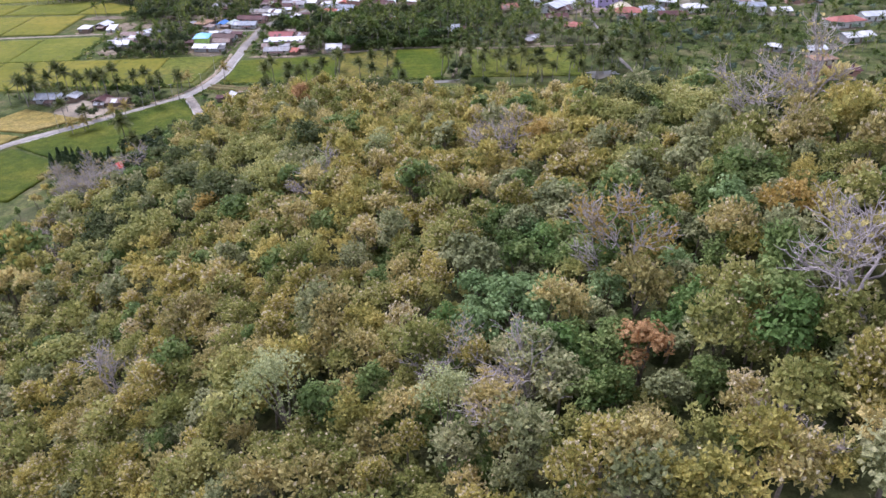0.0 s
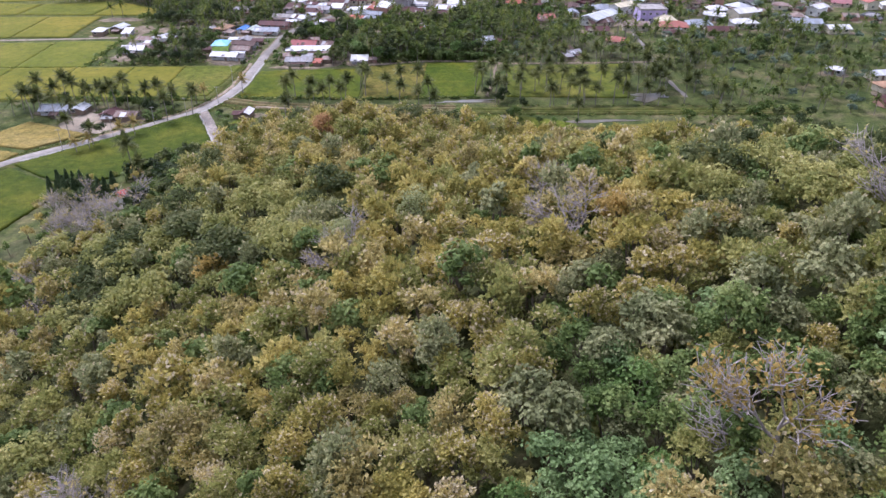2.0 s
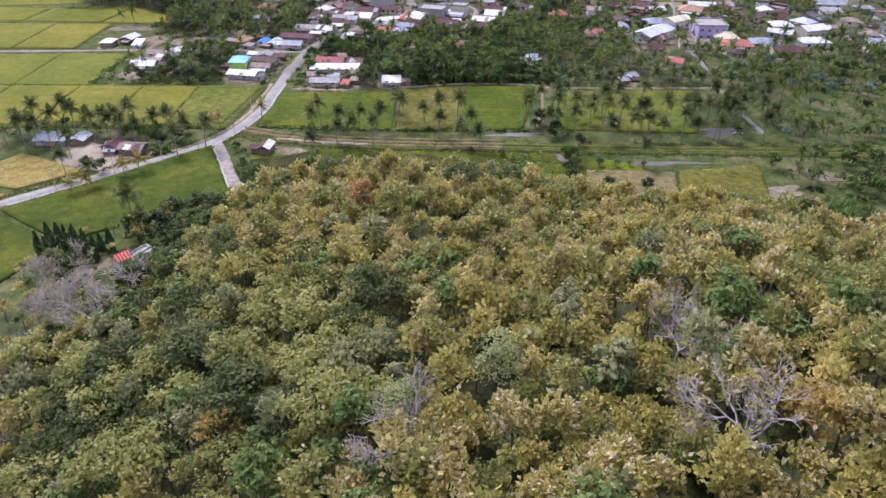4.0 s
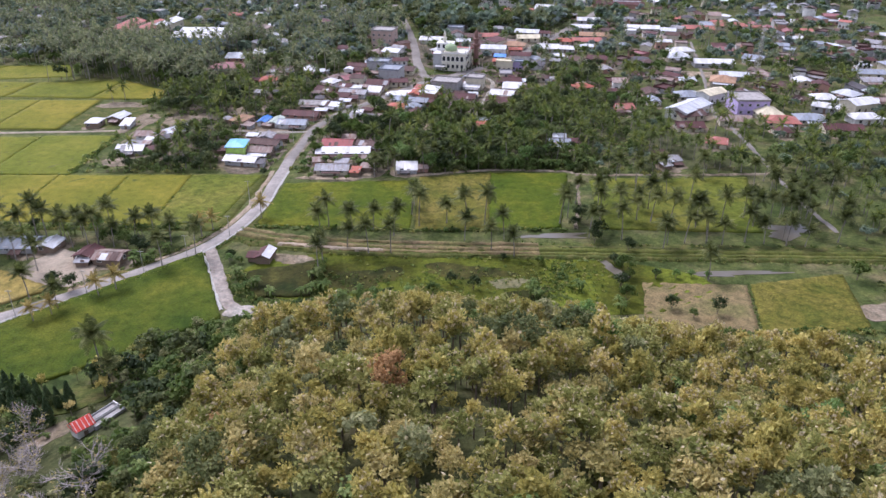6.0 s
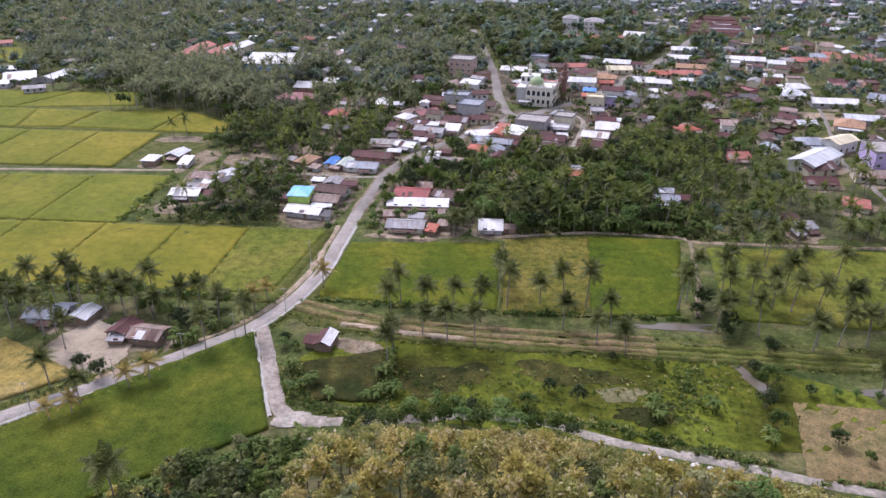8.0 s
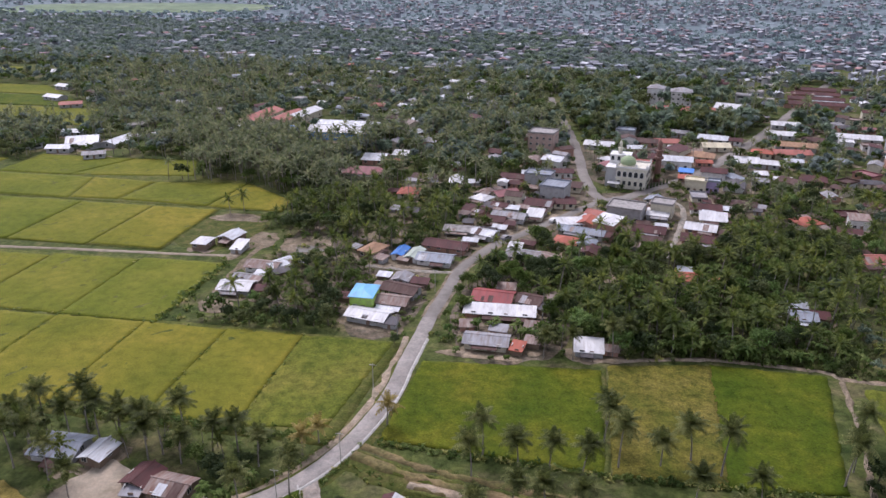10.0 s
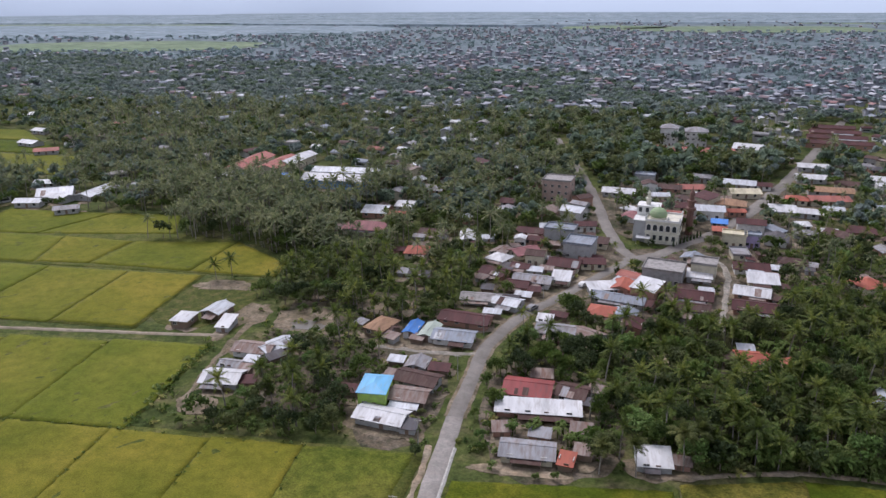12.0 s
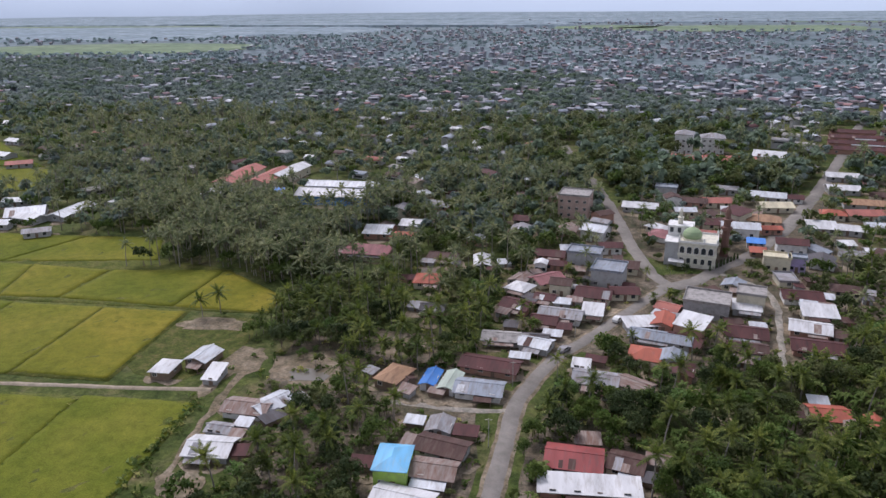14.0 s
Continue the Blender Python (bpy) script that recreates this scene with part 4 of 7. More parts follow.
house(-165.7, 569.4, 35.0, 9.5, -1, 4.5, 'gable', 'pale', 'grey')
house(-225.1, 583.5, 36.7, 11.4, 87, 4.5, 'gable', 'coral', 'cream')
house(-208.3, 582.3, 30.1, 11.4, 84, 4.5, 'gable', 'coral', 'cream')
house(-202.6, 594.3, 29.6, 9.5, 81, 4.5, 'gable', 'white', 'cream')
house(-227.0, 557.8, 12.9, 7.6, 87, 2.3, 'gable', 'white', 'grey')
house(-195.5, 558.9, 5.1, 6.6, 6, 2.6, 'shed', 'blue', 'white')
house(-55.9, 543.6, 12.9, 11.4, -12, 9.9, 'flat', 'concrete', 'salmon')
house(10.5, 686.0, 10.0, 10.0, -14, 11.6, 'hip', 'grey', 'white')
house(27.0, 688.0, 13.0, 11.4, -7, 9.4, 'hip', 'grey', 'white')
house(20.0, 652.0, 45.2, 9.5, -5, 4.0, 'gable', 'coral', 'salmon')
house(55.8, 671.7, 16.3, 14.0, -20, 2.6, 'gable', 'white', 'cream')
house(-294.3, 514.0, 14.9, 14.0, 28, 2.3, 'gable', 'pale', 'grey')
house(-276.1, 518.6, 21.5, 8.5, 87, 2.3, 'gable', 'pale', 'grey')
house(-264.2, 533.7, 6.8, 6.6, 70, 2.3, 'gable', 'white', 'grey')
house(-134.8, 277.9, 8.8, 6.6, 1, 2.0, 'gable', 'steel', 'grey')
house(-126.4, 277.7, 4.6, 5.7, -6, 2.0, 'gable', 'pale', 'wood')
house(-113.8, 272.4, 5.3, 5.7, -9, 2.0, 'gable', 'maroon', 'wood')
house(-107.2, 270.8, 7.2, 5.7, -6, 2.0, 'gable', 'rust', 'wood')
house(-113.8, 269.3, 3.2, 3.8, 5, 1.6, 'shed', 'grey', 'wood')
house(44.6, 445.4, 8.3, 7.6, 29, 2.3, 'hip', 'orange', 'cream')
house(56.3, 410.7, 8.2, 7.6, 10, 2.3, 'gable', 'coral', 'cream')
house(72.6, 423.1, 5.6, 7.6, 0, 2.0, 'gable', 'steel', 'white')
house(78.0, 386.3, 10.2, 7.6, 0, 2.0, 'gable', 'maroon', 'cream')
house(82.7, 366.2, 7.5, 7.6, -20, 2.0, 'hip', 'coral', 'cream')
house(59.7, 347.0, 6.4, 5.7, 21, 1.7, 'gable', 'grey', 'grey')
house(22.6, 365.4, 8.5, 5.7, 0, 1.7, 'gable', 'steel', 'grey')
house(83.3, 406.1, 20.5, 9.5, 45, 4.0, 'gable', 'pale', 'white')
house(110.5, 412.0, 13.3, 14.0, 0, 6.3, 'flat', 'concrete', 'violet')
house(115.7, 403.8, 9.7, 11.4, 0, 2.6, 'hip', 'cream', 'cream')
house(117.2, 392.2, 12.8, 9.5, -8, 2.3, 'hip', 'coral', 'cream')
house(113.0, 379.3, 6.4, 6.6, 0, 2.1, 'hip', 'maroon', 'cream')
house(130.7, 395.7, 11.0, 8.5, -6, 2.3, 'hip', 'steel', 'cream')
house(150.1, 426.1, 9.3, 8.5, 0, 2.6, 'hip', 'white', 'grey')
house(163.8, 432.9, 9.2, 8.5, -56, 2.6, 'hip', 'pale', 'grey')
house(90.2, 429.8, 10.6, 8.5, 0, 2.6, 'hip', 'steel', 'cream')
house(81.7, 400.1, 11.4, 8.5, 17, 2.6, 'gable', 'brown', 'cream')
house(115.0, 457.1, 10.8, 11.4, -23, 2.6, 'hip', 'tan', 'cream')
house(107.5, 510.2, 11.9, 11.4, 0, 2.6, 'hip', 'pale', 'cream')
house(148.1, 505.6, 9.7, 9.5, -34, 2.6, 'gable', 'steel', 'white')

# round the mosque and along the two streets that part there
plain_house(-13.4, 579.0, 9.4, 6.6, -12, 5.0, 'flat', 'steel', 'grey')
plain_house(-9.8, 547.6, 8.1, 5.7, 4, 3.0, 'gable', 'pale', 'cream')
plain_house(-3.3, 564.7, 10.7, 7.5, -10, 2.6, 'gable', 'brown', 'brick')
plain_house(-5.8, 532.5, 13.6, 8.5, -6, 2.6, 'gable', 'maroon', 'cream')
plain_house(15.9, 588.1, 8.6, 6.0, -14, 3.0, 'gable', 'grey', 'grey')
plain_house(6.6, 565.9, 11.3, 7.9, 4, 2.6, 'gable', 'coral', 'cream')
plain_house(9.0, 551.2, 6.2, 4.3, -10, 2.6, 'shed', 'white', 'white')
plain_house(7.2, 522.5, 13.3, 8.5, -6, 4.2, 'gable', 'pale', 'white')
plain_house(31.7, 577.9, 14.1, 8.5, -14, 2.8, 'gable', 'pale', 'grey')
plain_house(30.3, 561.0, 13.0, 8.5, 4, 2.6, 'gable', 'cream', 'cream')
plain_house(41.3, 575.7, 8.5, 5.9, -10, 2.6, 'gable', 'maroon', 'white')
plain_house(20.2, 538.8, 12.1, 8.5, -14, 2.6, 'hip', 'tan', 'cream')
plain_house(19.8, 526.2, 7.3, 5.1, 4, 2.6, 'gable', 'orange', 'brick')
plain_house(10.0, 508.4, 6.0, 4.2, -10, 2.4, 'shed', 'blue', 'grey')
plain_house(8.4, 498.3, 5.3, 4.0, -6, 2.2, 'shed', 'orange', 'wood')
plain_house(-59.9, 491.4, 4.2, 4.0, 4, 2.6, 'shed', 'pale', 'grey')
plain_house(-63.5, 475.6, 7.5, 5.2, -10, 2.4, 'hip', 'maroon', 'brick')
plain_house(-68.7, 472.8, 3.9, 4.0, -6, 3.6, 'gable', 'white', 'white')
plain_house(-53.7, 479.6, 11.2, 7.8, -12, 6.0, 'flat', 'steel', 'grey')
plain_house(-44.5, 496.0, 8.5, 5.9, 4, 3.0, 'gable', 'maroon', 'white')
plain_house(-41.4, 477.2, 11.2, 7.8, -10, 2.6, 'gable', 'brown', 'cream')
plain_house(-42.4, 452.6, 8.0, 5.6, 4, 2.6, 'gable', 'maroon', 'cream')
plain_house(77.6, 621.4, 14.3, 8.5, -10, 2.8, 'gable', 'white', 'grey')
plain_house(69.5, 595.7, 13.4, 8.5, -6, 2.6, 'gable', 'white', 'grey')
plain_house(50.8, 550.8, 9.1, 6.4, -14, 2.6, 'hip', 'orange', 'cream')
plain_house(64.6, 552.4, 16.9, 8.5, 4, 2.6, 'gable', 'coral', 'cream')
plain_house(70.7, 569.3, 18.9, 8.5, -10, 2.6, 'gable', 'tan', 'grey')
plain_house(40.1, 530.9, 10.1, 7.1, -6, 2.6, 'shed', 'white', 'grey')
plain_house(49.1, 529.7, 10.1, 7.1, -14, 2.6, 'gable', 'white', 'grey')
plain_house(20.9, 503.0, 10.0, 7.0, -10, 4.6, 'gable', 'maroon', 'white')
plain_house(11.0, 484.4, 8.5, 5.9, -12, 5.0, 'flat', 'cream', 'cream')
plain_house(17.5, 484.1, 5.5, 4.0, -12, 5.0, 'flat', 'steel', 'violet')
plain_house(42.4, 509.6, 5.2, 4.0, 4, 2.4, 'shed', 'white', 'grey')
plain_house(40.3, 499.1, 7.8, 5.5, -10, 2.4, 'gable', 'grey', 'grey')
plain_house(49.3, 502.1, 7.0, 4.9, -6, 2.6, 'gable', 'white', 'grey')
plain_house(26.4, 462.7, 8.5, 5.9, -14, 2.4, 'hip', 'brown', 'cream')
plain_house(61.3, 533.6, 7.8, 5.5, -6, 3.0, 'gable', 'pale', 'white')
# beyond the palm grove
plain_house(-294.9, 496.5, 11.4, 6.9, 10, 2.6, 'gable', 'pale', 'grey')
plain_house(-286.9, 506.1, 11.5, 6.9, -15, 2.6, 'gable', 'white', 'grey')
plain_house(-270.5, 488.2, 9.6, 5.8, 30, 2.6, 'gable', 'grey', 'grey')
plain_house(-311.3, 530.8, 10.9, 6.6, 10, 2.6, 'gable', 'pale', 'grey')
plain_house(-394.5, 627.3, 13.8, 8.3, -15, 2.6, 'gable', 'white', 'grey')
plain_house(-366.7, 605.1, 13.0, 7.8, 30, 2.6, 'gable', 'coral', 'grey')
plain_house(-482.1, 736.0, 14.7, 8.8, 10, 2.6, 'gable', 'white', 'grey')
plain_house(-417.3, 669.5, 12.9, 7.7, -15, 2.6, 'gable', 'white', 'grey')
# the eastern quarter
plain_house(172.3, 296.5, 10.0, 6.5, 10, 2.6, 'hip', 'tan', 'cream')
plain_house(169.1, 281.0, 19.0, 7.0, 4, 2.4, 'gable', 'maroon', 'brick')
plain_house(214.4, 357.2, 17.0, 9.0, 12, 3.2, 'hip', 'coral', 'white')
plain_house(205.3, 330.5, 14.0, 8.0, 10, 2.8, 'gable', 'white', 'grey')
plain_house(161.8, 318.3, 6.5, 5.0, -40, 2.4, 'gable', 'white', 'grey')
plain_house(176.5, 312.0, 9.0, 6.0, 5, 2.4, 'gable', 'pale', 'cream')
plain_house(234.0, 368.0, 12.0, 8.0, 5, 3.0, 'gable', 'pale', 'white')
plain_house(194.6, 384.7, 10.0, 7.0, 0, 2.6, 'gable', 'white', 'cream')
plain_house(180.5, 388.5, 13.0, 8.0, -8, 4.6, 'gable', 'steel', 'white')
plain_house(153.1, 396.0, 12.0, 7.5, 4, 2.8, 'hip', 'white', 'white')
plain_house(137.0, 382.0, 14.0, 8.0, -6, 2.6, 'gable', 'maroon', 'cream')
plain_house(159.0, 413.5, 12.0, 9.0, 20, 4.2, 'gable', 'white', 'cream')
plain_house(144.4, 412.0, 10.0, 7.0, -30, 2.8, 'gable', 'white', 'grey')
plain_house(98.5, 393.5, 12.0, 8.0, -8, 2.6, 'gable', 'rust', 'cream')
plain_house(99.5, 427.0, 12.0, 7.5, 35, 4.6, 'gable', 'cream', 'white')
plain_house(123.5, 467.0, 13.0, 8.0, -10, 2.8, 'gable', 'pale', 'grey')
plain_house(122.5, 496.0, 20.0, 9.0, -4, 2.6, 'gable', 'white', 'grey')
plain_house(112.2, 521.0, 13.0, 8.0, 8, 3.4, 'hip', 'white', 'cream')
plain_house(189.8, 557.5, 12.0, 8.0, 6, 3.0, 'gable', 'white', 'grey')
plain_house(192.9, 473.3, 15.0, 8.0, -6, 2.8, 'gable', 'steel', 'cream')
plain_house(57.2, 438.0, 7.5, 6.0, -14, 2.2, 'gable', 'maroon', 'cream')
plain_house(143.5, 593.6, 20.0, 9.0, -8, 2.6, 'gable', 'coral', 'cream')
plain_house(168.9, 603.7, 20.0, 9.0, -8, 2.6, 'hip', 'coral', 'cream')
plain_house(107.2, 593.3, 22.0, 9.0, -10, 2.8, 'gable', 'white', 'grey')


# ---- plants ----
def tube(points, radii, sides=5):
    """Corners and faces of a tapered limb along points."""
    P = np.array(points, float)
    T = np.gradient(P, axis=0)
    T /= np.linalg.norm(T, axis=1)[:, None] + 1e-9
    a = np.cross(T, (0.31, 0.95, 0.05))
    a /= np.linalg.norm(a, axis=1)[:, None] + 1e-9
    b = np.cross(T, a)
    th = np.linspace(0, 2 * math.pi, sides, endpoint=False)
    V = P[:, None] + (a[:, None] * np.cos(th)[None, :, None] + b[:, None] * np.sin(th)[None, :, None]) * np.array(radii)[:, None, None]
    n = len(P)
    Q = [(i * sides + k, i * sides + (k + 1) % sides, (i + 1) * sides + (k + 1) % sides, (i + 1) * sides + k) for i in range(n - 1) for k in range(sides)]
    return V.reshape(-1, 3), np.array(Q)


def joined(pieces):
    V, Q, n = [], [], 0
    for v, q in pieces:
        V.append(v)
        Q.append(np.asarray(q) + n)
        n += len(v)
    return np.concatenate(V), np.concatenate(Q)


def cards(P, N, size, rng, aspect=1.7, fold=0.25):
    """Small folded leaf blades at points P facing N."""
    n = len(P)
    N = N / (np.linalg.norm(N, axis=1)[:, None] + 1e-9)
    r = rng.normal(size=(n, 3))
    U = np.cross(N, r)
    U /= np.linalg.norm(U, axis=1)[:, None] + 1e-9
    W = np.cross(N, U)
    s = (size * rng.uniform(0.65, 1.35, n))[:, None]
    a = P + U * s * 0.5 * aspect - N * s * fold * 0.6
    c = P - U * s * 0.5 * aspect - N * s * fold * 0.6
    b, d = P + W * s * 0.5 + U * s * 0.12, P - W * s * 0.5 + U * s * 0.12
    V = np.stack([a, b, c, d], 1).reshape(-1, 3)
    return V, np.arange(4 * n).reshape(-1, 4)


def shoots(P, N, size, rng):
    """Pointed leaf sprays at points P that spread outwards along N and a little upwards."""
    n = len(P)
    D = 0.75 * N + np.array([0, 0, 0.42]) + rng.normal(0, 0.55, (n, 3))
    D /= np.linalg.norm(D, axis=1)[:, None] + 1e-9
    W = np.cross(D, rng.normal(size=(n, 3)))
    W /= np.linalg.norm(W, axis=1)[:, None] + 1e-9
    s = (size * rng.uniform(0.6, 1.4, n))[:, None]
    V = np.stack([P - D * s * 0.5, P + W * s * 0.46 + D * s * 0.1, P + D * s * 0.95, P - W * s * 0.46 + D * s * 0.1], 1).reshape(-1, 3)
    return V, np.arange(4 * n).reshape(-1, 4)


def crown(rng, R, H, base, lobes, leaves, size, flat=0.0, lobe=0.42, core=0.52, spiky=False):
    """Leaf clumps over a rounded, lumpy crown of radius R and depth H whose foot is at height base."""
    out, heart = [], []
    u = rng.normal(size=(lobes, 3))
    u[:, 2] = np.abs(u[:, 2]) * (1 - flat) - 0.45 * rng.random(lobes)
    u /= np.linalg.norm(u, axis=1)[:, None]
    rad = rng.uniform(0.45, 0.80, lobes)[:, None]
    C = u * rad * np.array([R, R, H * 0.5]) + np.array([0, 0, base + H * 0.5])
    C[0] = (rng.normal(0, 0.12 * R), rng.normal(0, 0.12 * R), base + H * 0.74)
    per = leaves // lobes
    cube = np.array([np.roll((x, y, 0), k) for k in range(3) for x, y in ((-1, -1), (1, -1), (1, 1), (-1, 1))]) / 1.45
    for c in C:
        lr = lobe * R * rng.uniform(0.65, 1.15)
        v = rng.normal(size=(per, 3))
        v[:, 2] += 0.35
        v /= np.linalg.norm(v, axis=1)[:, None]
        v[:, 2] = np.where(v[:, 2] < -0.5, -v[:, 2], v[:, 2])
        p = c + v * lr * np.array([1, 1, 0.85]) * rng.uniform(0.78, 1.10, (per, 1))
        if spiky:
            out.append(shoots(p, v, size, rng))
        else:
            out.append(cards(p, v + rng.normal(0, 0.42, (per, 3)) + np.array([0, 0, 0.30]), size, rng, 1.5))
        if core:
            q = np.array([(0, 1, 2, 3), (4, 5, 6, 7), (8, 9, 10, 11)])
            th = rng.uniform(0, 1.5)
            rot = np.array([[math.cos(th), math.sin(th), 0], [-math.sin(th), math.cos(th), 0], [0, 0, 1]])
            heart.append(((cube * rng.uniform(0.8, 1.2, (12, 1))) @ rot * lr * core + c, q))
    return joined(out + heart), C


def branchwork(rng, height_, spread, levels=4, r0=0.22, forks=3):
    """A bare branching frame."""
    out = []

    def grow(p, way, length, r, level):
        q = p + way * length * 0.5 + rng.normal(0, 0.06 * length, 3)
        e = p + way * length + rng.normal(0, 0.08 * length, 3)
        out.append(tube([p, q, e], [r, r * 0.8, r * 0.6], 5 if level < 2 else 3))
        if level >= levels:
            return
        for k in range(forks + (level > 0 and rng.random() < 0.4)):
            w = way + rng.normal(0, spread, 3)
            w[2] = abs(w[2]) * 0.8 + 0.18
            w /= np.linalg.norm(w)
            grow(e if k else q, w, length * rng.uniform(0.68, 0.88), r * 0.68, level + 1)

    grow(np.zeros(3), np.array([0, 0, 1.0]), height_ * 0.33, r0, 0)
    return joined(out)


def limbs(rng, C, base, r=0.16):
    out = [tube([(0, 0, -0.6), (0.1, 0.05, base * 0.5), (0.0, 0.1, base + 0.6)], [r * 1.3, r, r * 0.75], 6)]
    for c in C[:5]:
        mid = np.array([c[0] * 0.4, c[1] * 0.4, base + 0.35 * (c[2] - base)])
        out.append(tube([(0, 0.05, base * 0.75), mid, c], [r * 0.6, r * 0.42, r * 0.18], 4))
    return joined(out)


def broadleaf(seed, R, H, base, lobes, leaves, size, flat=0.0, panicles=0, slim=False, core=0.52, spiky=False):
    """Arrays of a tree: trunk with limbs, leaves, and pale flower heads if any."""
    rng = np.random.default_rng(seed)
    (V, Q), C = crown(rng, R, H, base, lobes, leaves, size, flat, core=core, spiky=spiky)
    n = 4 * (leaves // lobes) * lobes
    parts = {"trunk": limbs(rng, C, base), "crown": (V, Q)}
    if slim:
        parts["trunk"] = tube([(0, 0, -0.6), (0, 0, base + 0.8)], [0.2, 0.13], 5)
    if panicles:
        top = V[:n].reshape(-1, 4, 3).mean(1)
        top = top[top[:, 2] > base + 0.52 * H]
        pick = top[rng.permutation(len(top))[:panicles]]
        parts["flower_head"] = shoots(pick + np.array([0, 0, 0.12]), rng.normal(0, 0.4, (len(pick), 3)), size * 0.9, rng)
    return parts


def palm(seed, H, fronds, length, leaflets=7, lean=0.5, wide=0.7):
    """A coconut palm: slim leaning trunk and a star of arching feathered fronds, the oldest hanging."""
    rng = np.random.default_rng(seed)
    a = rng.uniform(0, 6.28)
    z = np.linspace(-0.4, H, 5)
    tr = np.stack([math.cos(a) * lean * (z / H) ** 2, math.sin(a) * lean * (z / H) ** 2, z], 1)
    top = tr[-1]
    trunk = tube(tr, [0.22, 0.16, 0.14, 0.13, 0.14], 5) if leaflets > 5 else tube(tr[::2], [0.20, 0.14, 0.13], 3)
    V, gap = [], (0.8 if leaflets > 8 else 0.9)
    for i in range(fronds):
        th = 2.4 * i + rng.normal(0, 0.25)
        el = 1.25 - 1.75 * (i / fronds) + rng.normal(0, 0.12)
        L = length * rng.uniform(0.8, 1.12) * (0.85 if i > 0.8 * fronds else 1.0)
        t = np.linspace(0.04, 1, leaflets + 1)
        out = np.array([math.cos(th), math.sin(th), 0])
        r = L * t * math.cos(el) * (1 + 0.10 * t)
        zz = L * t * math.sin(el) - 0.36 * L * t ** 2 * max(0.35, math.cos(el))
        S = top + out * r[:, None] + np.array([0, 0, 1.0]) * zz[:, None]
        side = np.cross(out, (0, 0, 1.0))
        for k in range(leaflets):
            w = wide * math.sin(math.pi * min(0.93, 0.22 + 0.72 * (k + 0.5) / leaflets)) ** 0.8
            for s in (-1, 1):
                d = side * s * w + (S[k + 1] - S[k]) * 0.5 + np.array([0, 0, -0.30 * w - 0.12 * w * rng.random()])
                V += [S[k], S[k] + (S[k + 1] - S[k]) * gap, S[k] + (S[k + 1] - S[k]) * (gap - 0.08) + d, S[k] + (S[k + 1] - S[k]) * 0.2 + d]
    V = np.array(V)
    parts = {"trunk": trunk, "crown": (V, np.arange(len(V)).reshape(-1, 4))}
    return parts


def banana(seed, stems=4):
    rng = np.random.default_rng(seed)
    V, tr = [], []
    for s in range(stems):
        b = np.array([rng.normal(0, 0.8), rng.normal(0, 0.8), 0])
        h = rng.uniform(1.6, 2.8)
        tr.append(tube([b + (0, 0, -0.3), b + (0, 0, h)], [0.14, 0.09], 5))
        for i in range(7):
            th, el, L = 2.4 * i + rng.normal(0, 0.3), rng.uniform(0.5, 1.25), rng.uniform(1.5, 2.3)
            t = np.linspace(0, 1, 5)
            out = np.array([math.cos(th), math.sin(th), 0])
            S = b + (0, 0, h) + out * (L * t * math.cos(el))[:, None] + np.array([0, 0, 1.0]) * (L * t * math.sin(el) - 0.75 * L * t ** 2)[:, None]
            side = np.cross(out, (0, 0, 1.0))
            w = 0.30 * np.sin(np.pi * (0.12 + 0.85 * t)) ** 0.6
            for k in range(4):
                for sg in (-1, 1):
                    V += [S[k], S[k + 1], S[k + 1] + sg * side * w[k + 1] - (0, 0, 0.10), S[k] + sg * side * w[k] - (0, 0, 0.10)]
    V = np.array(V)
    return {**{"stem%d" % i: t_ for i, t_ in enumerate(tr)}, "crown": (V, np.arange(len(V)).reshape(-1, 4))}


def cypress(seed, H=5.0, R=0.75, leaves=420):
    rng = np.random.default_rng(seed)
    t = rng.random(leaves) ** 0.8
    a = rng.uniform(0, 6.28, leaves)
    r = R * np.minimum(1, (1 - t) * 1.6 + 0.12) * rng.uniform(0.8, 1.1, leaves)
    P = np.stack([r * np.cos(a), r * np.sin(a), 0.3 + t * (H - 0.3)], 1)
    N = np.stack([np.cos(a), np.sin(a), np.full(leaves, 0.5)], 1) + rng.normal(0, 0.4, (leaves, 3))
    return {"trunk": tube([(0, 0, -0.3), (0, 0, 1.2)], [0.12, 0.08], 5), "crown": cards(P, N, 0.34, rng)}


class Kind:
    """One sort of plant: its arrays, its materials, and how it is named."""

    def __init__(self, name, arrays, leaf_mat, bark_mat, label, category, group):
        self.name, self.arrays, self.label, self.category, self.group = name, arrays, label, category, group
        self.mats = {"trunk": bark_mat, "stem": bark_mat, "crown": leaf_mat, "flower_head": LEAF["pale"]}
        self.meshes = None

    def place(self, m):
        """This plant as a thing of its own, with its parts."""
        if self.meshes is None:
            self.meshes = {k: mesh_of(k.rstrip("0123456789"), *a, [self.mats[k.rstrip("0123456789")]]) for k, a in self.arrays.items()}
        ob = thing(self.name, m, self.label, self.category, self.group)
        for k, me in self.meshes.items():
            p_ = part(k.rstrip("0123456789"), me, ob)
            if k == "flower_head":
                p_["kind"] = "stuff"
        return ob


STEM = tube([(0, 0, -0.6), (0, 0, 3.6)], [0.2, 0.12], 5)


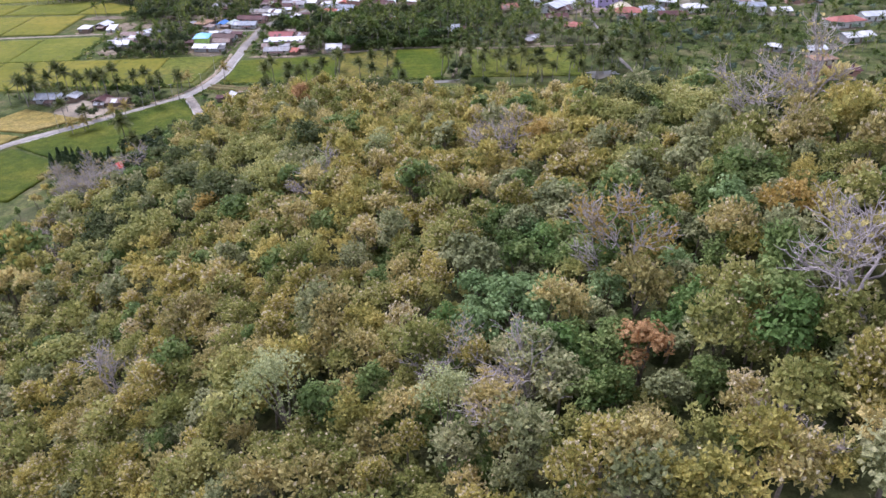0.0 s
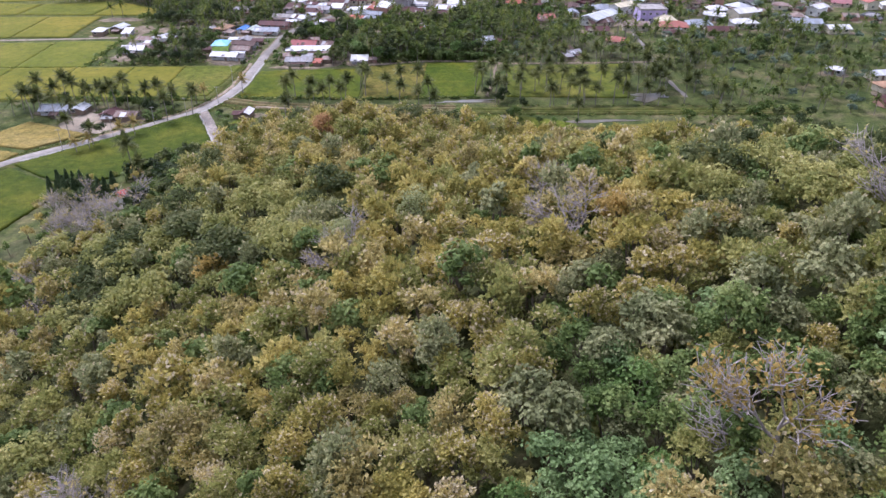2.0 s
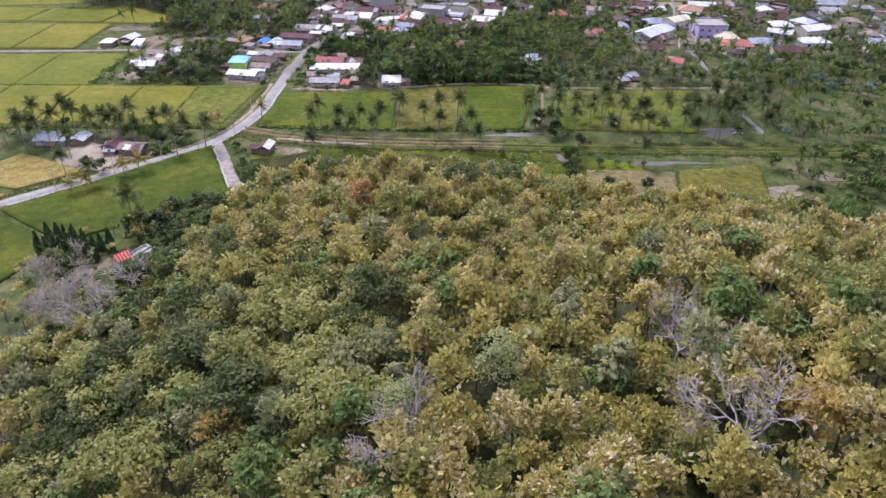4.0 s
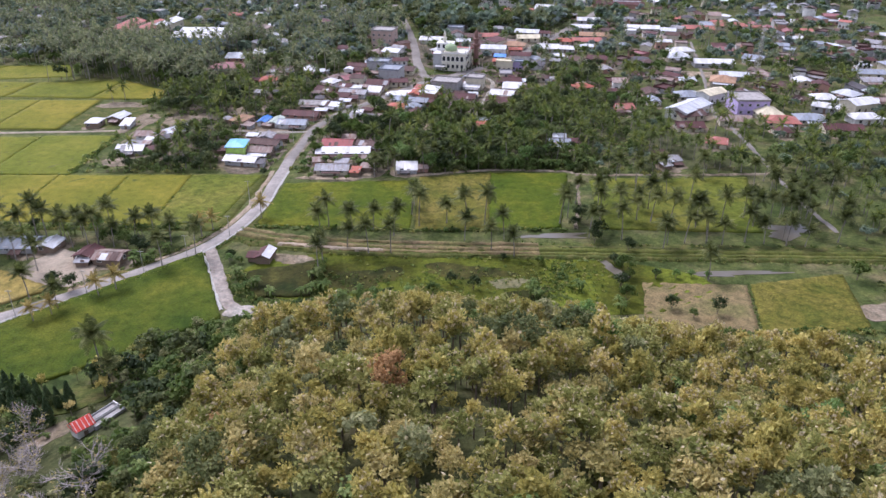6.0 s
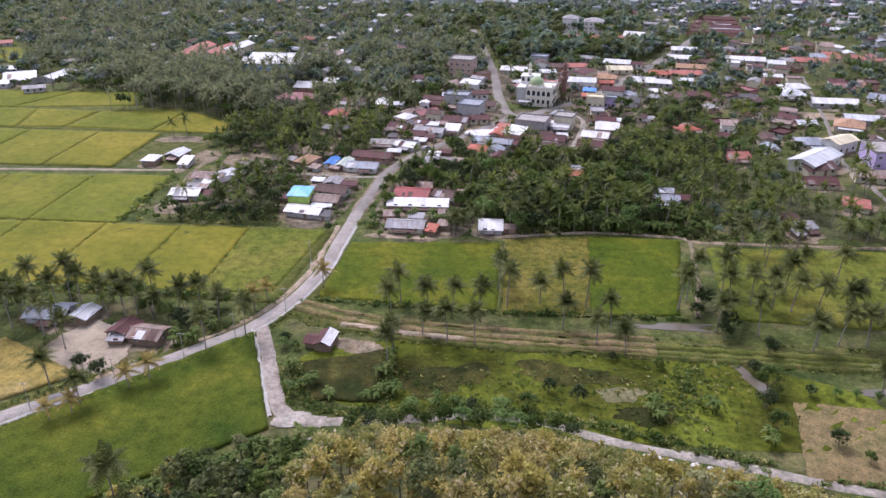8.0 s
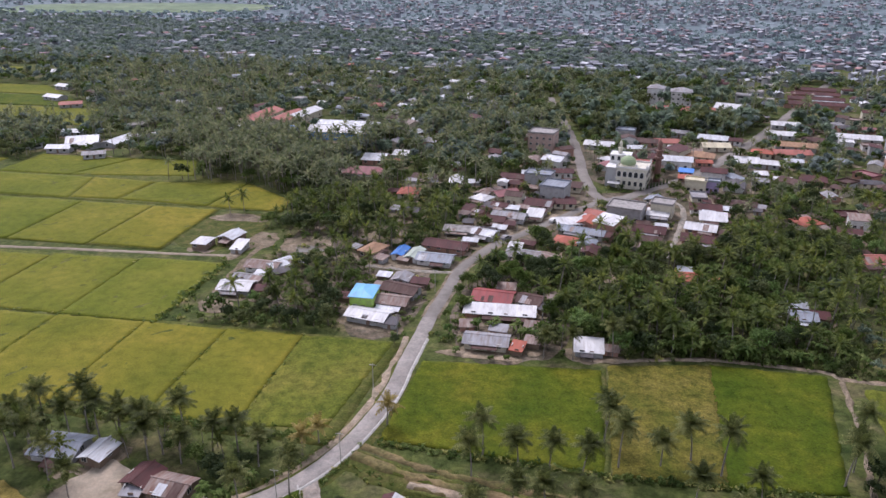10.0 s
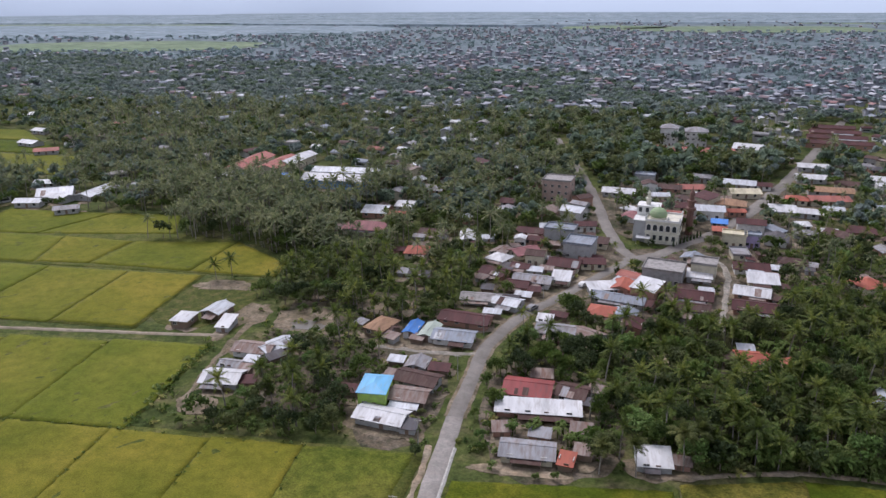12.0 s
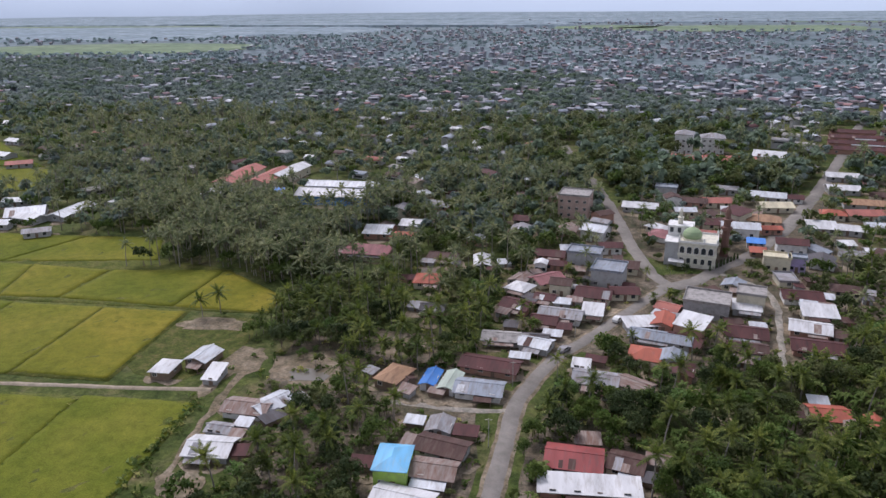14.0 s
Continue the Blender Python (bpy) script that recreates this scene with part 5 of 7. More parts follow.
def mass(name, plants, label, category):
    """Many plants past counting, joined into one mesh."""
    V, Q, M, mats, n = [], [], [], [], 0
    for kind, m in plants:
        A = np.array(m)
        for k, (v, q) in kind.arrays.items():
            if k == "trunk" and len(q) > 30 and "flower_head" not in k and kind.name in ("teak_tree", "hill_tree", "spreading_tree"):
                v, q = STEM
            mat = kind.mats[k.rstrip("0123456789")]
            if mat not in mats:
                mats.append(mat)
            V.append(v @ A[:3, :3].T + A[:3, 3])
            Q.append(q + n)
            M.append(np.full(len(q), mats.index(mat)))
            n += len(v)
    return tagged(new(name, mesh_of(name, np.concatenate(V), np.concatenate(Q), mats, np.concatenate(M))), label, category, kind="stuff")


def stand(x, y, s=1.0, turn=None, sink=0.0):
    t = random.uniform(0, 360) if turn is None else turn
    return pose(x, y, max(0.0, float(height(x, y))) - sink, random.uniform(-3, 3), random.uniform(-3, 3), t) @ Matrix.Diagonal((s, s, s * random.uniform(0.9, 1.12), 1))


TEAK = "teak with yellowing leaves on the wooded hill"


def sorts(name, rows, group, category="tree", spiky=False):
    """Kinds from rows of (seed, R, H, base, lobes, leaves, size, flat, panicles, colour, label)."""
    return [Kind(name, broadleaf(*r[:8], panicles=r[8], spiky=spiky), LEAF[r[9]], BARK, r[10], category, group) for r in rows]


gold, olive, green = [], [], []
LITE = {}   # and smaller ones with fewer leaves on longer stems, for the far slope
FINE = {}   # the same sorts with finer leaves, for the slope under the start of the flight
for out_, rows in ((gold, (("gold", 2.6, 5.6, 0, TEAK), ("khaki", 2.4, 5.9, 60, "teak crowned with pale flower heads"), ("gold", 2.5, 5.5, 6, "teak with deep yellow leaves"), ("gold", 2.3, 6.1, 90, "teak crowned with pale flower heads"),
                           ("olive", 2.6, 5.6, 40, "olive-green teak with some pale flowers"), ("khaki", 2.7, 5.3, 16, "dull khaki teak on the wooded hill"))),
                   (olive, (("olive", 2.7, 5.6, 0, "olive-green broadleaf tree on the hill"), ("sage", 2.6, 5.8, 10, "grey-green broadleaf tree on the hill"), ("olive", 2.4, 5.4, 24, "olive-green tree with a few pale flowers"))),
                   (green, (("green", 2.8, 5.4, 0, "green leafy tree on the hill"), ("green", 2.5, 5.8, 0, "green leafy tree on the hill"), ("sage", 2.6, 5.2, 0, "grey-green leafy tree on the hill")))):
    for i, (c, R, H, n, lab) in enumerate(rows):
        out_ += sorts("teak_tree" if out_ is gold else "hill_tree", ((10 + 7 * i + len(rows), R, H, 1.8, 15, 255, 0.40, 0, n, c, lab),), "hill trees", spiky=out_ is not green)
        FINE[id(out_[-1])] = sorts("teak_tree" if out_ is gold else "hill_tree", ((10 + 7 * i + len(rows), R, H, 1.8, 18, 520, 0.29, 0, int(n * 1.6), c, lab),), "hill trees", spiky=out_ is not green)[0]
        LITE[id(out_[-1])] = sorts("teak_tree" if out_ is gold else "hill_tree", ((10 + 7 * i + len(rows), R * 0.94, H, 2.6, 12, 192, 0.45, 0, int(n * 0.6), c, lab),), "hill trees", spiky=out_ is not green)[0]
darkt = sorts("spreading_tree", ((40, 3.9, 3.8, 4.0, 14, 560, 0.34, 0.45, 0, "dark", "dark green tree with a flat spreading crown"),
                                 (41, 3.6, 3.8, 4.0, 13, 520, 0.34, 0.45, 0, "olive", "grey-green tree with a flat spreading crown")), "hill trees")
lowhill = sorts("hill_tree", [(45 + i, 2.7, 5.6, 1.8, 8, 80, 0.80, 0, 0, c, "") for i, c in enumerate(("gold", "olive", "khaki", "green", "dark", "dark"))], "hill trees", spiky=True)
bright = sorts("hill_tree", ((50, 3.0, 5.4, 1.2, 13, 520, 0.30, 0, 0, "bright", "bright green leafy tree"),), "hill trees")
rusty = sorts("hill_tree", ((60, 2.9, 5.6, 1.6, 13, 480, 0.30, 0, 0, "rust", "tree with rust-brown withered leaves"),), "hill trees")
shrub = sorts("shrub", [(70 + i, 1.5, 1.9, 0.0, 6, 96, 0.36, 0, 0, c, "low leafy green shrub beside the village") for i, c in enumerate(("wood", "green", "dark"))], "shrubs", "shrub")
scrub = sorts("shrub", [(75 + i, 2.3, 2.6, 0.0, 7, 90, 0.50, 0, 0, c, "low undergrowth") for i, c in enumerate(("green", "olive"))], "shrubs", "shrub")
for k in shrub + scrub:
    k.arrays["trunk"] = tube([(0, 0, -0.3), (0, 0, 0.6)], [0.08, 0.05], 4)
golden = sorts("hill_tree", ((62, 2.9, 5.0, 2.0, 15, 470, 0.30, 0.2, 30, "mustard", "tree with mustard-yellow withered leaves"),), "hill trees", spiky=True)
pinkish = sorts("teak_tree", ((64, 2.4, 5.4, 1.8, 12, 300, 0.30, 0, 260, "khaki", "teak thick with pale pinkish flower heads"),), "hill trees", spiky=True)
palegreen = sorts("hill_tree", ((66, 2.8, 5.6, 1.0, 16, 560, 0.30, 0, 0, "fresh", "pale fresh green leafy tree"),), "hill trees")
feathery = sorts("hill_tree", ((68, 3.1, 6.2, 1.8, 18, 1500, 0.14, 0.1, 0, "feather", "fine-leaved grey-green acacia with showing limbs"),), "hill trees")
feathery[0].arrays["crown"] = crown(np.random.default_rng(68), 3.1, 6.2, 1.8, 18, 1500, 0.15, 0.1, core=0.0)[0]
bare = []
for i in range(4):
    rng_ = np.random.default_rng(80 + i)
    arr = {"trunk": branchwork(rng_, 8.6, 0.60, 5, 0.19, 3)}
    tips = arr["trunk"][0][arr["trunk"][0][:, 2] > 5.2]
    tips = tips[rng_.permutation(len(tips))[:130]] + rng_.normal(0, 0.25, (130, 3))
    arr["crown"] = cards(tips, rng_.normal(0, 1, (130, 3)), 0.26, rng_)
    bare.append(Kind("bare_tree", arr, LEAF["khaki"], GREYBARK, "nearly leafless tree with pale grey branches", "tree", "bare trees"))
tanbare = bare.pop()
tips = tanbare.arrays["trunk"][0][tanbare.arrays["trunk"][0][:, 2] > 5.0]
tips = np.repeat(tips[rng_.permutation(len(tips))[:420]], 2, 0) + rng_.normal(0, 0.4, (840, 3))
tanbare.arrays["crown"] = shoots(tips, rng_.normal(0, 1, (840, 3)), 0.24, rng_)
tanbare.mats["crown"], tanbare.label = LEAF["mustard"], "tree with pale limbs and thin tan leaves"
palms = [Kind("coconut_palm", palm(100 + i, h, 27, 3.3, 10, 0.8, 0.80), LEAF["coco"], PALMBARK, "slim coconut palm with arching fronds", "palm tree", "coconut palms")
         for i, h in enumerate((7.8, 8.6, 9.4))]
grovep = [Kind("coconut_palm", palm(105 + i, h, 20, 3.4, 9, 0.9, 0.52), LEAF["palm"], PALMBARK, "tall coconut palm above the thicket", "palm tree", "coconut palms") for i, h in enumerate((8.0, 9.2))]
dryp = [Kind("coconut_palm", palm(110, 5.4, 16, 3.2, 6, 0.3, 0.65), LEAF["dry"], PALMBARK, "short coconut palm with yellowed fronds", "palm tree", "coconut palms")]
midp = [Kind("coconut_palm", palm(115 + i, h, 17, 3.5, 4, 0.7, 0.52), LEAF["palm"], PALMBARK, "", "palm tree", "") for i, h in enumerate((6.0, 7.0, 8.2))]
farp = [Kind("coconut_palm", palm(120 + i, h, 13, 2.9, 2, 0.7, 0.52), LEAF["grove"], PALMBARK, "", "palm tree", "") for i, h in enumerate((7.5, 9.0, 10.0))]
bananas = [Kind("banana_plant", banana(130 + i), LEAF["banana"], LEAF["banana"], "clump of banana plants with broad torn leaves", "banana plant", "banana clumps") for i in range(2)]
bamboo = [Kind("bamboo_clump", broadleaf(137 + i, 2.8, 6.4, 0.6, 12, 520, 0.46, spiky=True), LEAF[c], BARK, "feathery green thicket clump", "bamboo", "bamboo clumps") for i, c in enumerate(("banana", "wood", "palm"))]
thinbam = [Kind("bamboo_clump", broadleaf(147, 2.8, 6.0, 0.6, 9, 180, 0.62, slim=True, spiky=True), LEAF["banana"], BARK, "", "bamboo", "")]
thinban = [Kind("banana_plant", banana(135, 2), LEAF["banana"], LEAF["banana"], "", "banana plant", "")]
mango = [Kind("village_tree", broadleaf(140 + i, 3.8, 6.4, 1.2, 16, 640, 0.38), LEAF[c], BARK, "dense %s tree among the houses" % w, "tree", "village trees")
         for i, (c, w) in enumerate((("deep", "deep green"), ("wood", "green"), ("deep", "deep green"), ("bright", "bright green"), ("deep", "deep green"), ("dark", "dark green")))]
midt = [Kind("tree", broadleaf(150 + i, 3.7, 6.2, 1.0, 10, 190, 0.64, slim=True), LEAF[c], BARK, "", "tree", "") for i, c in enumerate(("deep", "wood", "dark", "wood", "deep", "dark"))]
# some eastern trees take the leaf colour with haze mixed in
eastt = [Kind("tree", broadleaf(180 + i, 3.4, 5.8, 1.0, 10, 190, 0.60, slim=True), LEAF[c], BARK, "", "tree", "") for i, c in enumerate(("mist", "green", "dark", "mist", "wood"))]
# lowt, fart and hazet take leaf colours that hold distance haze
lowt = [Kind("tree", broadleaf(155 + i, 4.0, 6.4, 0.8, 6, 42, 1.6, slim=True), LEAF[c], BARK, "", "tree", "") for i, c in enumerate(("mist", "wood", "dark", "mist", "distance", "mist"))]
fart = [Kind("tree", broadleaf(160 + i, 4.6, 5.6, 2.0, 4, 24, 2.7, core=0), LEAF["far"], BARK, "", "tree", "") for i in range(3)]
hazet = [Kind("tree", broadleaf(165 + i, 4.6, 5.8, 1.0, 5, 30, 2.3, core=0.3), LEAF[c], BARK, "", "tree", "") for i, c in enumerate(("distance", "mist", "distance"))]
for k in fart + hazet + lowt:
    k.arrays = {"crown": k.arrays["crown"]}
cyp = Kind("cypress", cypress(170), LEAF["cypress"], BARK, "narrow dark green cypress in a row", "cypress", "cypress row")


# ---- mosque and other special buildings ----
def turned(profile, n=16):
    """A solid turned about z from (radius, height) pairs."""
    bm = bmesh.new()
    rings = [[bm.verts.new((r * math.cos(2 * math.pi * k / n), r * math.sin(2 * math.pi * k / n), z)) for k in range(n)] for r, z in profile]
    for a, b in zip(rings, rings[1:]):
        for k in range(n):
            bm.faces.new((a[k], a[(k + 1) % n], b[(k + 1) % n], b[k]))
    bm.faces.new(list(reversed(rings[0])))
    bm.faces.new(rings[-1])
    return bm


def arch_mesh(name, w, h, mat, depth=0.12):
    bm = bmesh.new()
    pts = [(-w / 2, 0), (w / 2, 0)] + [(w / 2 * math.cos(a), h - w / 2 + w / 2 * math.sin(a)) for a in np.linspace(0, math.pi, 9)]
    f = [bm.verts.new((x, -depth, z)) for x, z in pts]
    b = [bm.verts.new((x, 0.02, z)) for x, z in pts]
    bm.faces.new(f)
    bm.faces.new(list(reversed(b)))
    for i in range(len(pts)):
        bm.faces.new((f[i - 1], b[i - 1], b[i], f[i]))
    return from_bm(name, bm, mat)


DOME = plaster("dome_green", (0.24, 0.32, 0.17), (0.36, 0.36, 0.24))
BROWNSTONE = plaster("minaret_brown", (0.16, 0.085, 0.065), (0.10, 0.06, 0.05))
YELLOW = plaster("wall_pale_yellow", (0.60, 0.57, 0.46))


def minaret(x, y, h, r, mat, label):
    ob = thing("minaret", pose(x, y, 0), label, "minaret", "minarets of the mosque")
    part("shaft", from_bm("shaft", turned([(r * 1.15, -0.2), (r * 1.1, 1.5), (r, 1.7), (r * 0.92, h * 0.72)], 8), mat), ob)
    part("balcony", from_bm("balcony", turned([(r * 0.9, h * 0.52), (r * 1.5, h * 0.55), (r * 1.5, h * 0.60), (r * 0.9, h * 0.61)], 8), mat), ob)
    part("lantern", from_bm("lantern", turned([(r * 1.35, h * 0.72), (r * 1.35, h * 0.76), (r * 0.7, h * 0.765), (r * 0.7, h * 0.88)], 8), mat), ob)
    part("cap", from_bm("cap", turned([(r * 0.85, h * 0.88), (r * 0.7, h * 0.93), (r * 0.12, h), (0.04, h + 1.2)], 10), mat), ob)
    mark(x, y, 2)


def mosque(x, y, rot):
    """Two arcaded storeys under a dome, a grey stair block, a white turret and a red-roofed hall behind."""
    ob = thing("mosque", pose(x, y, 0, 0, 0, rot), "cream two-storey mosque with arches and green dome", "mosque")
    X, Y0, Y1, H = 6.2, -5.5, 6.5, 8.6
    part("wall", box_mesh("wall", YELLOW, -X, X, Y0, Y1, -0.2, H), ob)
    part("string_course", box_mesh("string_course", YELLOW, -X - 0.25, X + 0.25, Y0 - 0.25, Y1 + 0.25, 4.3, 4.6), ob)
    part("cornice", box_mesh("cornice", YELLOW, -X - 0.4, X + 0.4, Y0 - 0.4, Y1 + 0.4, H, H + 0.28), ob)
    for a in ((-X - 0.3, X + 0.3, Y0 - 0.3, Y0 - 0.1), (-X - 0.3, X + 0.3, Y1 + 0.1, Y1 + 0.3), (-X - 0.3, -X - 0.1, Y0 - 0.1, Y1 + 0.1), (X + 0.1, X + 0.3, Y0 - 0.1, Y1 + 0.1)):
        part("parapet", box_mesh("parapet", WALL["white"], *a, H + 0.28, H + 0.95), ob)
    for px, py in ((-X, Y0), (X, Y0), (X, Y1), (2.0, Y0)):
        part("pinnacle", from_bm("pinnacle", turned([(0.34, H + 0.2), (0.34, H + 1.5), (0.42, H + 1.55), (0.30, H + 1.9), (0.04, H + 2.5)], 8), WALL["white"]), ob).location = (px, py, 0)
    part("drum", from_bm("drum", turned([(3.0, H), (3.0, H + 1.0), (3.25, H + 1.1)], 20), YELLOW), ob).location = (-2.2, -1.0, 0)
    part("dome", from_bm("dome", turned([(2.95, H + 1.1), (3.3, H + 1.8), (3.25, H + 2.6), (2.75, H + 3.5), (1.8, H + 4.2), (0.7, H + 4.6), (0.10, H + 4.9), (0.05, H + 6.0)], 20), DOME), ob, "pale green onion dome").location = (-2.2, -1.0, 0)
    big, small = arch_mesh("arched_window", 1.5, 2.3, GLASS), window_mesh("pane", 1.3, 1.9)
    rim = arch_mesh("surround", 1.95, 2.6, WALL["white"], 0.08)
    bays = [(-5.0 + 2.35 * k, Y0, 0.0) for k in range(5)] + [(X, -3.8 + 2.6 * k, math.pi / 2) for k in range(4)]
    for px, py, a in bays:
        for z, me in ((5.2, big), (1.5, small)):
            w_ = part("arched_window" if me is big else "window", me, ob)
            w_.location, w_.rotation_euler = (px + 0.05 * math.sin(a), py - 0.05 * math.cos(a), z), (0, 0, a)
            if me is big:
                part("surround", rim, w_).location = (0, 0.015, -0.15)
    part("stair_block", box_mesh("stair_block", WALL["grey"], -X - 4.6, -X - 0.02, Y0 + 0.6, 2.0, -0.2, 8.4), ob, "grey rendered stair block")
    part("stair_roof", box_mesh("stair_roof", WALL["white"], -X - 4.8, -X - 0.42, Y0 + 0.4, 2.2, 8.4, 8.65), ob)
    part("turret_block", box_mesh("turret_block", WALL["white"], -X - 4.4, -X + 4.0, 2.3, 8.6, -0.2, 12.2), ob, "white plastered turret block")
    part("turret_roof", box_mesh("turret_roof", WALL["white"], -X - 4.6, -X + 4.2, 2.1, 8.8, 12.2, 12.5), ob)
    for k in range(3):
        part("window", window_mesh("pane", 1.3, 1.9), ob).location = (-X - 3.2 + 2.6 * k, 2.26, 9.9)
    part("turret", from_bm("turret", turned([(0.9, 12.4), (0.9, 14.6), (1.15, 14.7), (1.15, 15.0), (0.6, 15.2), (0.6, 16.4), (0.75, 16.9), (0.4, 17.6), (0.05, 18.4)], 8), YELLOW), ob).location = (-X - 0.6, 5.0, 0)
    part("hall_wall", box_mesh("hall_wall", YELLOW, -2.0, X - 0.2, Y1 + 0.02, Y1 + 8.0, -0.2, 7.6), ob)
    bm, top = roof_bm(8.0, 7.8, 7.8, "gable", 0.5, 0.36)
    part("hall_roof", from_bm("hall_roof", bm, ROOF["coral"]), ob, "red sheet roof of the prayer hall").location = (2.0, Y1 + 4.2, 0)
    part("porch", box_mesh("porch", ROOF["white"], -X - 3.0, -X + 2.2, Y0 - 3.8, Y0 - 0.1, 2.7, 2.85), ob, "white sheet porch roof")
    for px, py in ((-X - 2.8, Y0 - 3.6), (-X + 2.0, Y0 - 3.6)):
        part("post", box_mesh("post", KERBMAT, px - 0.08, px + 0.08, py - 0.08, py + 0.08, -0.2, 2.7), ob)
    mark(x, y, 10)


mosque(-14.6, 488.0, -12)
minaret(-3.6, 497.0, 18.5, 1.35, BROWNSTONE, "dark brown stone minaret beside the mosque")


def shrine():
    """The small gatehouse with a striped roof by the cemetery, and the two long tombs behind it."""
    z = max(0.0, float(height(-82.8, 199)))
    ob = thing("gatehouse", pose(-82.4, 199.2, z - 0.1, 0, 0, 50) @ Matrix.Diagonal((0.74, 0.80, 0.72, 1)), "small white building with red and white striped roof", "gatehouse")
    part("wall", from_bm("wall", wall_bm(4, 3.4, 3.0, "gable", 0.8, 0.35), WALL["white"]), ob)
    bm, top = roof_bm(4, 3.4, 3.0, "gable", 0.35, 0.8)
    rf = part("roof", from_bm("roof", bm, ROOF["red_stripe"]), ob, "bright red roof with white battens")
    for k in range(5):
        for s in (-1, 1):
            b = part("batten", box_mesh("batten", WALL["white"], -0.07, 0.07, 0, 2.6, 0, 0.1), rf)
            b.matrix_basis = Matrix.Translation((-2.0 + k, s * 2.06, 2.92)) @ Matrix.Rotation(math.pi if s > 0 else 0, 4, "Z") @ Matrix.Rotation(math.atan(0.8), 4, "X")
    part("gable_board", box_mesh("gable_board", ROOF["red_stripe"], -2.42, -2.36, -1.5, 1.5, 2.7, 3.05), ob)
    part("door", window_mesh("door", 1.0, 2.0), ob).location = (0, -1.73, 0)
    for x, y in ((-81.0, 203.8), (-78.9, 201.9)):
        w = thing("long_tomb", pose(x, y, max(0.0, float(height(x, y))) - 0.2, 0, 0, 58) @ Matrix.Diagonal((0.75, 0.7, 0.6, 1)), "long weathered white tomb with a low rail", "tomb", "long tombs")
        part("base", box_mesh("base", WALL["concrete"], -4, 4, -1.1, 1.1, -0.6, 1.2), w)
        part("slab", box_mesh("slab", ROOF["concrete"], -3.9, 3.9, -0.9, 0.9, 1.2, 1.4), w, "stained grey slab")
        for a, b in ((-1.15, -1.0), (1.0, 1.15)):
            part("rail", box_mesh("rail", WALL["grey"], -4, 4, a, b, 1.2, 1.9), w)
        part("headstone", box_mesh("headstone", WALL["white"], 3.75, 3.98, -0.99, 0.99, 1.2, 2.3), w)
    pond(-88.5, 200.5, 5.0, 2.6, 40, "swept brown earth of the cemetery", "yard", YARD, 0.08, 0.3, False)
    mark(-83, 199, 4)
    mark(-80, 203, 5)
    mark(-78, 191, 6)
    mark(-82, 197, 5)


shrine()


def hut():
    """The small hut by the gravel lane: a ridged roof with one white slope and a lower wing."""
    ob = thing("hut", pose(-66.9, 272.2, 0, 0, 0, -6), "small hut with a maroon and white roof", "hut")
    part("wall", from_bm("wall", wall_bm(3.6, 5.6, 1.9, "gable"), WALL["wood"]), ob)
    bm, top = roof_bm(3.6, 5.6, 1.9, "gable", 0.4, 0.42)
    part("roof", from_bm("roof", bm, ROOF["maroon"]), ob, "maroon sheet roof")
    bm = bmesh.new()
    box(bm, 0.02, 2.35, -3.15, 3.15, 0.03, 0.07)
    sl = part("roof_sheet", from_bm("roof_sheet", bm, ROOF["white"]), ob, "white sheets on one roof slope")
    sl.matrix_basis = Matrix.Translation((0, 0, top)) @ Matrix.Rotation(math.atan(0.45), 4, "Y")
    part("wing", box_mesh("wing", WALL["wood"], -4.2, -1.8, -2.0, 1.2, -0.2, 1.6), ob)
    bm = bmesh.new()
    for a, b in ((-2.5, -0.4), (-0.4, 1.7)):
        za, zb = (1.6, 2.3) if a < -1 else (2.3, 1.6)
        v = [bm.verts.new(c) for dz in (0, -0.1) for c in ((-4.6, a, za + dz), (-1.5, a, za + dz), (-1.5, b, zb + dz), (-4.6, b, zb + dz))]
        for f in ((0, 1, 2, 3), (7, 6, 5, 4), (0, 4, 5, 1), (1, 5, 6, 2), (2, 6, 7, 3), (3, 7, 4, 0)):
            bm.faces.new([v[i] for i in f])
    part("wing_roof", from_bm("wing_roof", bm, ROOF["maroon"]), ob)
    part("door", window_mesh("door", 1.0, 1.7), ob).location = (0.6, -2.82, 0.02)
    mark(-67, 272, 4)


hut()


def car(x, y, rot, paint, label):
    ob = thing("car", pose(x, y, 0.24, 0, 0, rot), label, "car", "cars on the road")
    bm = bmesh.new()
    prof = [(-2.1, 0.35), (2.1, 0.35), (2.15, 0.8), (1.2, 0.95), (0.6, 1.45), (-1.3, 1.5), (-2.0, 1.0)]
    L_, R_ = [[bm.verts.new((px, s * 0.85, pz)) for px, pz in prof] for s in (-1, 1)]
    bm.faces.new(L_)
    bm.faces.new(list(reversed(R_)))
    for i in range(len(prof)):
        bm.faces.new((L_[i - 1], R_[i - 1], R_[i], L_[i]))
    part("body", from_bm("body", bm, paint), ob)
    part("windscreen", box_mesh("windscreen", GLASS, -1.2, 0.55, -0.87, 0.87, 1.0, 1.36), ob)
    tyre = turned([(0.05, -0.1), (0.32, -0.1), (0.32, 0.1), (0.05, 0.1)], 12)
    me = from_bm("wheel", tyre, ROOF["dark"])
    for px in (-1.3, 1.35):
        for py in (-0.8, 0.8):
            w_ = part("wheel", me, ob)
            w_.location, w_.rotation_euler = (px, py, 0.32), (math.pi / 2, 0, 0)


car(11, 506, 60, ROOF["dark"], "dark parked hatchback on the road")
car(-45.5, 434, 57, WALL["white"], "white small car on the village road")
car(-61, 412.5, 56, ROOF["grey"], "grey small car on the village road")

